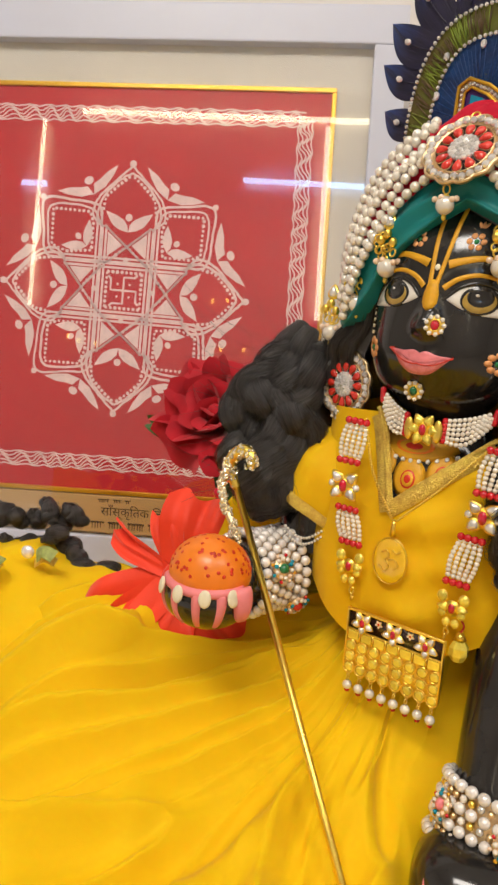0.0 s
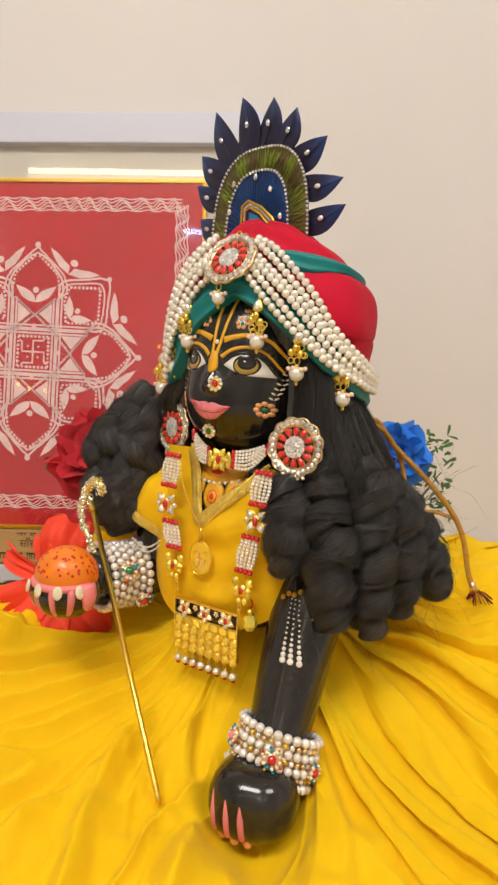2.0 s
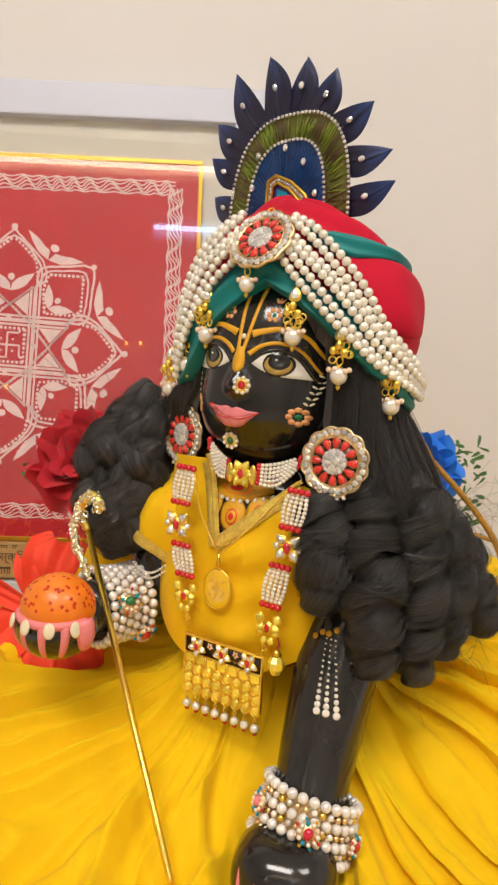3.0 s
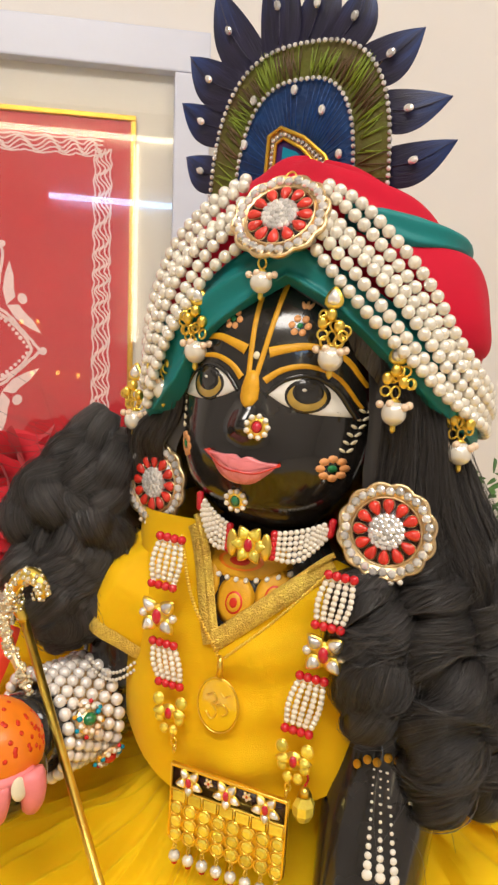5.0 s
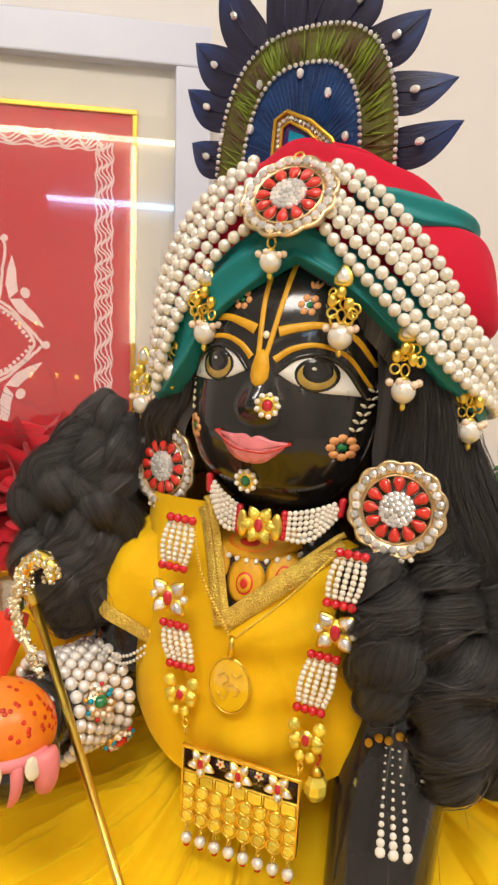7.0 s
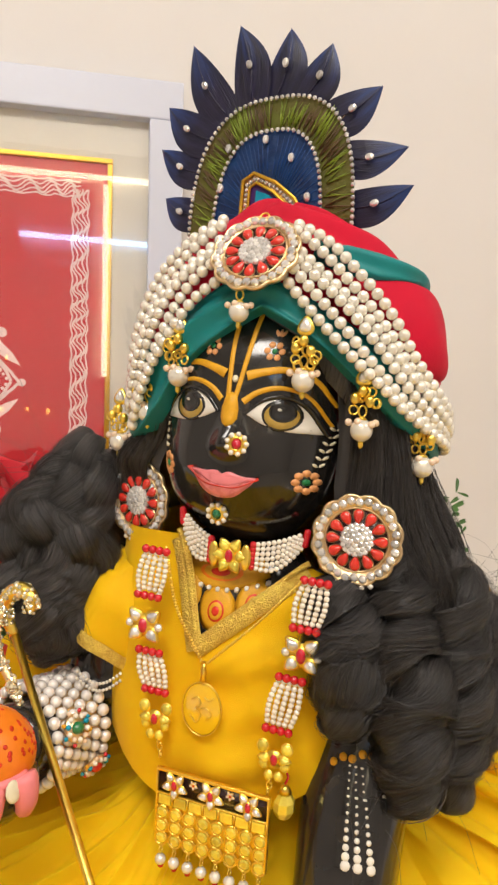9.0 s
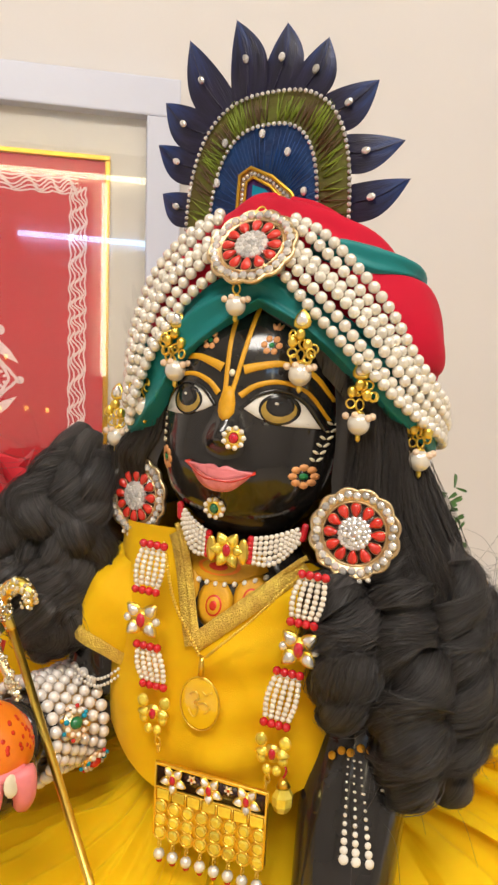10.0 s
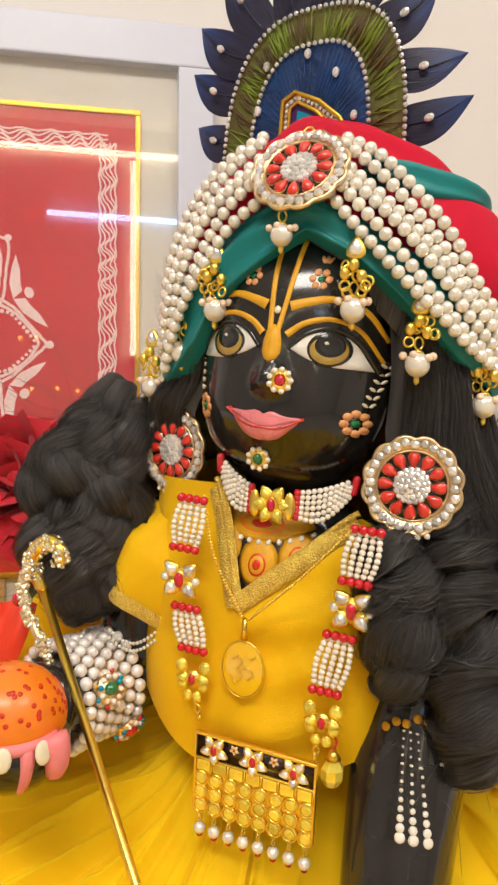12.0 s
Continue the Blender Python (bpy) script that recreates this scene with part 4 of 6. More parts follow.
LEFT_TOP = ((-0.44, 0.1320), (-0.68, 0.1180), (-0.90, 0.1000), (-1.01, 0.0790), (-1.08, 0.0520), (-1.12, 0.0290), (-1.20, 0.0120))
LEFT_LOW = ((-0.27, 0.1080), (-0.45, 0.0940), (-0.585, 0.0755), (-0.66, 0.0600), (-0.74, 0.0440), (-0.84, 0.0270), (-0.95, 0.0120))
LEFT_EDGE = ((-0.20, 0.1000), (-0.37, 0.0875), (-0.49, 0.0735), (-0.60, 0.0540), (-0.72, 0.0380), (-0.84, 0.0190), (-0.95, 0.0040))
strings = [[tuple(a + (b - a) * k / 5 for a, b in zip(p, q)) for p, q in zip(RIGHT_TOP, RIGHT_LOW)] for k in range(6)]
strings += [[tuple(a + (b - a) * k / 4 for a, b in zip(p, q)) for p, q in zip(LEFT_TOP, LEFT_LOW)] for k in range(5)] + [list(LEFT_EDGE)]
for k, row in enumerate(strings):
    line = []
    for j, q in enumerate(spline([(a, b, 0) for a, b in row], 90)):
        drape = 0.0011 * math.sin(j * 0.07 + k * 2.1) + 0.0005 * math.sin(j * 0.21 + k)
        line.append(turb(q.x, q.y + drape, PR + 0.0045 + 0.0010 * math.sin(k * 2.1 + j * 0.05)))
    for p in along(line, PR * 1.93):
        part("pearl", bead_mesh(M_PEARL, PR), None, pearl_band, m=Matrix.Translation(p))

# ---------- jewelled medallions ----------


def lobed(r, n, amp, a):
    return r * (1 + amp * (abs(math.sin(n * a / 2)) - 0.5))


def stone_mesh(key, sx, sy, h, material):
    """A cut stone: table, crown and girdle."""
    if key not in UNIT:
        n = 10
        rows = [(1.0, 0.0), (1.0, 0.25), (0.80, 0.75), (0.5, 1.0), (0.02, 1.0)]
        UNIT[key] = MB().grid(lambda u, v: (rows[round(v * 4)][0] * sx * math.cos(2 * math.pi * u), rows[round(v * 4)][0] * sy * math.sin(2 * math.pi * u), rows[round(v * 4)][1] * h), n, 4, True, 0, True).data("stone", material, False)
    return UNIT[key]


def drop_mesh(key, l, w, h, material):
    """A domed teardrop that points to +y."""
    if key not in UNIT:
        def fn(u, v):
            a = 2 * math.pi * u
            k = math.cos(v * math.pi / 2 * 0.98)
            x = w * math.sin(a) * (1 - 0.45 * math.cos(a)) * k
            return (x, -l * math.cos(a) * k * -1, h * math.sin(v * math.pi / 2))
        UNIT[key] = MB().grid(fn, 14, 5, True, 0, True).data("teardrop", material)
    return UNIT[key]


def medallion(name, m, R, label, category, group=""):
    """A round scalloped jewel: gold back, stone ring, red petals, stone cluster. m: Z ahead, Y up."""
    e = thing(name, m, label, category, group)
    k = R / 0.0275
    def fn(u, v):
        a = 2 * math.pi * u
        rr = (1.0, 1.02, 0.97, 0.95, 0.72, 0.70, 0.02)[round(v * 6)]
        zz = (-0.0015, 0.0012, 0.0022, 0.0012, 0.0010, 0.0002, 0.0002)[round(v * 6)]
        return m @ Vector((lobed(R * rr, 12, 0.07 if rr > 0.9 else 0.02, a) * math.cos(a), lobed(R * rr, 12, 0.07 if rr > 0.9 else 0.02, a) * math.sin(a), zz * k))
    part("gold_back", MB().grid(fn, 96, 6, True, 0, True), M_PALEGOLD, e, "scalloped antique gold back")
    part("inner_plate", MB().tube([m @ Vector((0, 0, 0.0002)), m @ Vector((0, 0, 0.0011 * k))], R * 0.68, 36), M_BLACKENAMEL, e, "dark green enamel ground")
    part("inner_rim", MB().grid(lambda u, v: m @ Vector(((R * 0.715 + 0.0006 * k * math.cos(v * 6.283)) * math.cos(u * 6.283), (R * 0.715 + 0.0006 * k * math.cos(v * 6.283)) * math.sin(u * 6.283), 0.0012 * k + 0.0008 * k * math.sin(v * 6.283))), 48, 8, True), M_PALEGOLD, e, "gold rim")
    st = stone_mesh(("rs", round(R, 4)), R * 0.100, R * 0.100, R * 0.080, M_STONE)
    n = 28
    for i in range(n):
        a = 2 * math.pi * i / n
        part("stone", st, None, e, m=m @ Matrix.Translation((lobed(R * 0.86, 12, 0.05, a) * math.cos(a), lobed(R * 0.86, 12, 0.05, a) * math.sin(a), 0.0014 * k)))
    pet = drop_mesh(("pt", round(R, 4)), R * 0.170, R * 0.108, R * 0.085, M_CORAL)
    collar = drop_mesh(("ptc", round(R, 4)), R * 0.182, R * 0.122, R * 0.045, M_PALEGOLD)
    for i in range(12):
        a = 2 * math.pi * i / 12
        q = m @ Matrix.Rotation(a, 4, "Z") @ Matrix.Translation((0, R * 0.525, 0.0011 * k)) @ Matrix.Rotation(math.pi, 4, "Z")
        part("petal_setting", collar, None, e, m=q)
        part("red_petal", pet, None, e, m=q @ Matrix.Translation((0, 0, 0.0006 * k)))
    part("cluster_base", MB().ball(m @ Matrix.Translation((0, 0, 0.0012 * k)) @ Matrix.Diagonal((R * 0.33, R * 0.33, R * 0.08, 1)), 20, 8), M_PALEGOLD, e)
    for ring, cnt in ((0, 1), (0.115, 6), (0.225, 12), (0.315, 17)):
        for i in range(cnt):
            a = 2 * math.pi * i / cnt + ring * 3
            part("stone", st, None, e, m=m @ Matrix.Translation((R * ring * math.cos(a), R * ring * math.sin(a), (0.0034 - 0.006 * ring) * k)) @ Matrix.Diagonal((0.85, 0.85, 1, 1)))
    return e


def hang(e, p, s, n_small=3, link=True):
    """A hanging pearl with small beads below a gold link."""
    if link:
        part("link", MB().tube([p + Vector((0.0022 * s * math.cos(a), 0, 0.0040 * s + 0.003 * s * math.sin(a))) for a in [k * math.pi / 6 for k in range(13)]], 0.0006 * s, 6), M_GOLD, e, "gold link")
    part("pearl", bead_mesh(M_PEARL, 0.0062 * s), None, e, "large cream pearl", m=Matrix.Translation(p - Vector((0, 0, 0.006 * s))))
    part("bead_cap", MB().tube([p - Vector((0, 0, 0.0005 * s)), p - Vector((0, 0, -0.0012 * s))], [0.003 * s, 0.0012 * s], 10), M_GOLD, e)
    part("bead_tip", MB().tube([p - Vector((0, 0, 0.0118 * s)), p - Vector((0, 0, 0.0142 * s)), p - Vector((0, 0, 0.0158 * s))], [0.0014 * s, 0.0016 * s, 0.0004], 8), M_GOLD, e)
    for i in range(n_small):
        a = -0.3 + i * math.pi / max(1, n_small - 1) if n_small > 1 else 0
        d = SIDE * (0.0072 * s * math.cos(a)) + FWD * (0.0035 * s * math.sin(a))
        part("small_bead", bead_mesh(M_PEACHP, 0.0020 * s), None, e, "small peach bead", m=Matrix.Translation(p + d - Vector((0, 0, 0.0015 * s + 0.001 * (i % 2)))))


brooch_n = HM.to_3x3() @ Vector((-0.05, -0.86, 0.50))
BM = facing(HM @ Vector((0.0020, -0.0545, 0.1150)), brooch_n, (0, 0, 1)) @ pose(0, 0, 0.003)
brooch = medallion("turban_brooch", BM, 0.0268, "round jewelled brooch with coral petals on the turban", "brooch")
hang(brooch, HM @ Vector((-0.0020, -0.0660, 0.0865)), 1.0, 4)
part("top_ring", MB().tube([BM @ Vector((0.003 * math.cos(a), 0.026 + 0.004 * math.sin(a), 0.001)) for a in [k * math.pi / 6 for k in range(13)]], 0.0006, 6), M_GOLD, brooch, "small gold ring")
EL = facing((0.154, 0.463, 0.350), (-0.46, -0.88, 0.10))
ear_l = medallion("earring", EL, 0.0265, "round jewelled earring with coral petals over dark hair", "earring", "pair of earrings")
ER = facing((0.031, 0.562, 0.354), (-0.74, -0.67, 0.04))
ear_r = medallion("earring", ER, 0.0265, "round jewelled earring half covered by the wig", "earring", "pair of earrings")
for m, e in ((EL, ear_l), (ER, ear_r)):
    for i in range(5):
        part("fringe_bead", bead_mesh(M_SEED, 0.0017), None, e, m=m @ Matrix.Translation((-0.010 + 0.005 * i, -0.029 + 0.0012 * abs(i - 2), 0.0005)))


def hair_drop(p, size):
    """Gold clip with a tear stone, chain rings, a big pearl and small beads."""
    e = thing("pearl_drop", p + Vector((0, 0, 0.03)), "gold hanging drop with cream pearl below the pearl strings", "jewel", "hanging pearl drops")
    n = (FWD * 0.95 + Vector((0, 0, 0.15)))
    m = facing(p + Vector((0, 0, 0.026 * size)), n)
    part("tear_setting", drop_mesh("tset", 0.0062, 0.0050, 0.0022, M_GOLD), None, e, "gold teardrop setting", m=m)
    part("tear_stone", drop_mesh("tstone", 0.0045, 0.0034, 0.0034, M_STONE), None, e, "clear teardrop stone", m=m @ pose(0, 0, 0.0006))
    rr = random.Random(int(p.x * 9000))
    for i in range(9):
        q = p + SIDE * rr.uniform(-0.0075, 0.0075) * size + FWD * rr.uniform(0, 0.004) + Vector((0, 0, rr.uniform(0.004, 0.019) * size))
        w = facing(q, n + SIDE * rr.uniform(-0.9, 0.9), SIDE + Vector((0, 0, rr.uniform(-1, 1))))
        part("ring", MB().tube([w @ Vector((0.0027 * math.cos(a), 0.0027 * math.sin(a), 0)) for a in [k * math.pi / 5 for k in range(11)]], 0.0007, 6), M_GOLD, e)
    for dx, dz in ((-0.004, 0.014), (0.004, 0.013), (0.0, 0.018)):
        part("gold_leaf", MB().ball(Matrix.Translation(p + SIDE * dx * size + FWD * 0.003 + Vector((0, 0, dz * size))) @ Matrix.Diagonal((0.0030, 0.0026, 0.0036, 1)), 10, 7), M_GOLD, e)
    hang(e, p + Vector((0, 0, 0.004)), size, 4)


for p in ((0.116, 0.468, 0.442), (0.152, 0.463, 0.415), (0.194, 0.467, 0.394), (0.049, 0.515, 0.441), (0.033, 0.544, 0.416), (0.016, 0.573, 0.393)):
    hair_drop(Vector(p) + Vector((0, 0, 0.003)), 1.12)


def stud(name, p, n, centre, label, R=0.0068):
    e = thing(name, p, label, "jewel")
    m = facing(p, n)
    part("setting", MB().tube([m @ Vector((0, 0, -0.001)), m @ Vector((0, 0, 0.0012))], R * 0.95, 20), M_GOLD, e)
    part("gem", MB().ball(m @ Matrix.Translation((0, 0, 0.0012)) @ Matrix.Diagonal((R * 0.40, R * 0.48, R * 0.34, 1)), 14, 8), centre, e, "coloured centre stone")
    part("gem_rim", MB().grid(lambda u, v: m @ Vector(((R * 0.50 + 0.0006 * math.cos(v * 6.283)) * math.cos(u * 6.283), (R * 0.56 + 0.0006 * math.cos(v * 6.283)) * math.sin(u * 6.283), 0.0016 + 0.0006 * math.sin(v * 6.283))), 20, 6, True), M_GOLD, e)
    for i in range(9):
        a = 2 * math.pi * i / 9
        part("bead", bead_mesh(M_SEED, R * 0.235), None, e, m=m @ Matrix.Translation((R * 0.86 * math.cos(a), R * 0.86 * math.sin(a), 0.001)))


stud("nose_stud", on_face(0.0070, 0.0035, 0.0022), (face_normal(0.0070, 0.0035) + FWD * 2).normalized(), M_RUBY, "flower stud with red stone on the statue's nose")
stud("chin_stud", on_face(-0.0038, -0.0405, 0.0015), (face_normal(0, -0.0405) + FWD * 2).normalized(), M_EMERALD, "flower stud with green stone on the statue's chin")

# ---------- the feather crest ----------
crest = thing("feather_crest", (0.119, 0.556, 0.53), "navy peacock feather crest set with rhinestones behind the brooch", "feather crest")
KM = pose(0.1188, 0.5564, 0.400, 0, 0, -40.5)      # x across, -y ahead, z up


def kp(x, z, lift=0.0):
    """A point of the crest's sheet, which curls back a little at its edge."""
    d = math.hypot((x + 0.008) / 0.10, (z - 0.17) / 0.12)
    return KM @ Vector((x, -lift + 0.001 * d * d, z))


def arch_line(xl, xr, zb_l, zb_r, zt, n, cut=0.0):
    """A horseshoe from the left foot over the top to the right foot."""
    out = []
    cx = (xl + xr) / 2
    for k in range(n):
        a = math.pi * (1 - k / (n - 1))
        c, s = math.cos(a), math.sin(a)
        x = cx + (xr - xl) / 2 * (abs(c) ** 0.72) * (1 if c > 0 else -1)
        zb = zb_l if c < 0 else zb_r
        out.append((x + 0.004 * s, zb + (zt - zb) * abs(s) ** 0.62))
    return out


def sheet(name, outline, lift, material, label, rings=6):
    cx = sum(p[0] for p in outline) / len(outline)
    cz = sum(p[1] for p in outline) / len(outline)
    n = len(outline)
    mb = MB()
    mb.grid(lambda u, v: kp(cx + (outline[round(u * n) % n][0] - cx) * (1 - v * 0.99), cz + (outline[round(u * n) % n][1] - cz) * (1 - v * 0.99), lift), n, rings, True)
    mb.grid(lambda u, v: kp(outline[round(u * n) % n][0], outline[round(u * n) % n][1], lift - 0.0012 * v), n, 1, True)
    return part(name, mb, material, crest, label)


OUT = arch_line(-0.074, 0.053, 0.125, 0.120, 0.2335, 48)
INN = arch_line(-0.053, 0.031, 0.125, 0.120, 0.2115, 40)
EYE_A = [(-0.027, 0.125), (-0.0285, 0.155), (-0.0275, 0.1790), (-0.019, 0.1835), (-0.002, 0.1760), (0.013, 0.164), (0.022, 0.148), (0.025, 0.125)]
EYE_B = [(-0.0215, 0.125), (-0.0225, 0.154), (-0.0215, 0.1735), (-0.016, 0.1765), (-0.003, 0.1695), (0.008, 0.159), (0.0160, 0.146), (0.0185, 0.125)]
tips = ((-0.089, 0.136), (-0.103, 0.176), (-0.107, 0.212), (-0.1033, 0.243), (-0.084, 0.285), (-0.0424, 0.290), (-0.0043, 0.2835), (0.0288, 0.2664), (0.065, 0.2343), (0.0843, 0.195), (0.0901, 0.170))
roots = ((-0.066, 0.122), (-0.069, 0.160), (-0.068, 0.190), (-0.062, 0.213), (-0.050, 0.230), (-0.029, 0.237), (-0.008, 0.238), (0.013, 0.232), (0.032, 0.216), (0.044, 0.190), (0.048, 0.157))
stone8 = stone_mesh("crest_stone", 0.0024, 0.0032, 0.0020, M_STONE)
stone4 = stone_mesh("crest_row", 0.00155, 0.00155, 0.0015, M_STONE)
for i, (tp, rt) in enumerate(zip(tips, roots)):
    tv, rv = Vector((*tp, 0)), Vector((*rt, 0))
    d = tv - rv
    w = Vector((-d.y, d.x, 0)).normalized() * (0.0150 if 2 < i < 9 else 0.0130)
    bend = Vector((-d.y, d.x, 0)).normalized() * (0.004 if i < 5 else -0.004)
    mb = MB()

    def vane(u, v, rv=rv, d=d, w=w, bend=bend):
        wid = max(0.0, 1.62 * (1 - v) ** 1.05 * (0.5 + 1.3 * v))
        side = u * 2 - 1
        q = rv - d * 0.10 + d * (1.10 * v) + w * (side * wid) + bend * math.sin(v * math.pi)
        return kp(q.x, q.y, -0.0022 - 0.0008 * abs(side) - 0.004 * v * v * (1 + 0.5 * math.sin(i * 2.3)) + 0.0012 * (i % 2))
    run = [(14 * abs(a / 5 - 1) - 5 * b / 22 + 3 * i, i, 4 * b / 22) for b in range(23) for a in range(11)]
    mb.grid(vane, 10, 22).strand(run)
    mb.grid(lambda u, v: Vector(vane(u, v)) + (KM.to_3x3() @ Vector((0, 0.0009, 0))), 10, 22).strand(run)
    fe = part("feather_tip", mb, M_FNAVY, crest)
    mb = MB()
    sh = []
    for k in range(12):
        v = k / 11
        q = rv + d * (v * 0.95) + bend * math.sin(v * math.pi)
        sh.append(kp(q.x, q.y, -0.0020 - 0.004 * v * v * (1 + 0.5 * math.sin(i * 2.3)) + 0.0012 * (i % 2)))
    part("quill", MB().tube(sh, [0.0006 - 0.00004 * k for k in range(12)], 6).strand((i, 0, 0)), M_FNAVY, crest)
    q = rv + d * 0.42 + bend * 0.9
    part("rhinestone", stone8, None, crest, m=facing(kp(q.x, q.y, 0.0), KM.to_3x3() @ Vector((0, -1, 0)), KM.to_3x3() @ Vector((d.x, 0, d.y))))
sheet("olive_band", OUT, 0.0008, M_FOLIVE, "olive green feather band")
sheet("blue_field", INN, 0.0030, M_FBLUE, "deep blue feather field")
# barbs: short strokes across the olive band and up the blue field
rnd = random.Random(12)
cols = [MB(), MB(), MB()]
for k in range(210):
    a = k / 209
    i = a * 38
    o = Vector((*OUT[min(47, round(a * 47))], 0))
    n_ = Vector((*INN[min(39, round(a * 39))], 0))
    g = math.sin(a * 38) + rnd.uniform(-0.6, 0.6)
    s0, s1 = rnd.uniform(0.05, 0.3), rnd.uniform(0.75, 1.0)
    lean = Vector((rnd.uniform(-1, 1) * 0.003, 0.004 * math.sin(a * 19), 0))
    p, q = n_.lerp(o, s0), n_.lerp(o, s1) + lean
    cols[0 if g > 0 else 1].tube([kp(p.x, p.y, 0.0014), kp((p.x + q.x) / 2, (p.y + q.y) / 2, 0.0020), kp(q.x, q.y, 0.0013)], [0.00045, 0.0004, 0.0002], 4)
for k in range(150):
    a = rnd.random()
    o = Vector((*INN[min(39, round(a * 39))], 0))
    c = Vector((-0.010, 0.150, 0))
    p, q = c.lerp(o, rnd.uniform(0.35, 0.6)), c.lerp(o, rnd.uniform(0.8, 0.97))
    cols[2].tube([kp(p.x, p.y, 0.0030), kp((p.x + q.x) / 2, (p.y + q.y) / 2, 0.0033), kp(q.x, q.y, 0.0030)], [0.0004, 0.00035, 0.0002], 4)
tagged(part("green_fringe", cols[0], M_FBARB, crest, "green feather barbs"), kind="stuff")
tagged(part("brown_fringe", cols[1], M_FBARB2, crest, "brown feather barbs"), kind="stuff")
tagged(part("blue_fringe", cols[2], M_FBARB3, crest, "blue feather barbs"), kind="stuff")
for line, z in ((OUT, 0.0022), (INN, 0.0042)):
    for p in along([(a, b, 0) for a, b in line], 0.0041):
        part("rhinestone", stone4, None, crest, m=facing(kp(p.x, p.y, z), KM.to_3x3() @ Vector((0, -1, 0))))
for x, z in ((-0.042, 0.203), (-0.0125, 0.206), (0.0075, 0.192), (-0.047, 0.176), (0.021, 0.165)):
    part("rhinestone", stone8, None, crest, m=facing(kp(x, z, 0.0040), KM.to_3x3() @ Vector((0, -1, 0))))
sheet("eye_ground", EYE_A, 0.0046, M_PALEGOLD, "gold ground of the feather eye", 3)
sheet("eye_violet", EYE_B, 0.0060, M_VIOLET, "violet feather eye", 3)
sheet("eye_turquoise", [(-0.016, 0.125), (-0.0175, 0.156), (-0.0165, 0.1715), (-0.007, 0.168), (0.003, 0.160), (0.009, 0.125)], 0.0068, M_CYAN, "turquoise feather eye", 3)
part("eye_cord", MB().tube([kp(x, z, 0.0062) for x, z in EYE_A], 0.0013, 8), M_FILLET, crest, "yellow cord")
part("eye_cord", MB().tube([kp(x, z, 0.0072) for x, z in EYE_B], 0.0011, 8), M_FILLET, crest, "yellow cord")
mid = [((a[0] + b[0]) / 2, (a[1] + b[1]) / 2, 0) for a, b in zip(EYE_A, EYE_B)]
for p in along(mid, 0.0034):
    part("rhinestone", stone4, None, crest, m=facing(kp(p.x, p.y, 0.0052), KM.to_3x3() @ Vector((0, -1, 0))))

# ---------- the wig ----------
wig = thing("wig", HM @ Vector((0, 0.03, 0)), "long black curled wig under the turban", "wig")


def lock(path, rads, turns, strands, seed, bands=0.33, name="curl", parent=None):
    """One lock of hair: a twisted core with strands wound on it, as one mesh."""
    rnd = random.Random(seed)
    n, cols = 84, 36
    c = spline(path, n)
    c = [p + Vector((noise.noise(Vector((seed, k * 0.09, 0))), noise.noise(Vector((seed, k * 0.09, 5))), 0)) * 0.006 for k, p in enumerate(c)]
    mb = MB()
    rr = spline([(r, 0, 0) for r in rads], n)
    rs = [q.x for q in rr]
    drift = [0.4 * noise.noise(Vector((seed * 1.7, k * 0.06, 2))) for k in range(n)]

    def shape(k, a):
        s = k / (n - 1)
        deep = bands * (0.8 + 0.7 * noise.noise(Vector((seed * 2.3 + s * 6, math.cos(a), math.sin(a)))))
        groove = (0.5 + 0.5 * math.cos(2 * math.pi * turns * s - a + drift[k])) ** 4
        return rs[k] * (1.07 - deep * groove) * (1 + 0.06 * noise.noise(Vector((seed * 3.1 + s * 5, math.cos(a), math.sin(a)))))

    fr = []
    nrm = Vector((1, 0.2, 0))
    for k in range(n):
        t = (c[min(n - 1, k + 1)] - c[max(0, k - 1)]).normalized()
        nrm = (nrm - t * nrm.dot(t)).normalized()
        fr.append((nrm.copy(), t.cross(nrm)))

    def pt(k, a, f):
        nn, b = fr[k]
        return c[k] + (nn * math.cos(a) + b * math.sin(a)) * (shape(k, a) * f)
    mb.grid(lambda u, v: pt(round(v * (n - 1)), u * 2 * math.pi, 0.97), cols, n - 1, True, 0, True)
    lie = turns * 0.93
    run = []
    for k in range(n):
        for i in range(cols):
            b = 2 * math.pi * (i / cols - lie * k / (n - 1))
            run.append((52 * math.cos(b) + seed, 52 * math.sin(b), 4.0 * k / n))
    mb.strand(run)
    for i in range(strands):
        a0 = rnd.uniform(0, 2 * math.pi)
        k0 = rnd.randrange(0, int(n * 0.8))
        k1 = min(n - 1, k0 + rnd.randrange(12, 34))
        w = lie * rnd.uniform(0.86, 1.14)
        f = rnd.uniform(0.97, 1.06) if rnd.random() < 0.92 else rnd.uniform(1.07, 1.24)
        ph = rnd.uniform(0, 6)
        pts = [pt(k, a0 + 2 * math.pi * w * (k - k0) / (n - 1), f + 0.03 * math.sin(ph + k * 0.35)) for k in range(k0, k1 + 1)]
        r = rnd.uniform(0.00009, 0.00020)
        m = len(pts)
        mb.tube(pts, [r * (0.35 + 0.65 * math.sin(math.pi * (j + 0.5) / m)) for j in range(m)], 3).strand((rnd.uniform(0, 90), rnd.uniform(0, 90), 0))
    return tagged(part(name, mb, M_HAIR, parent or wig, "black curled lock"), kind="stuff")


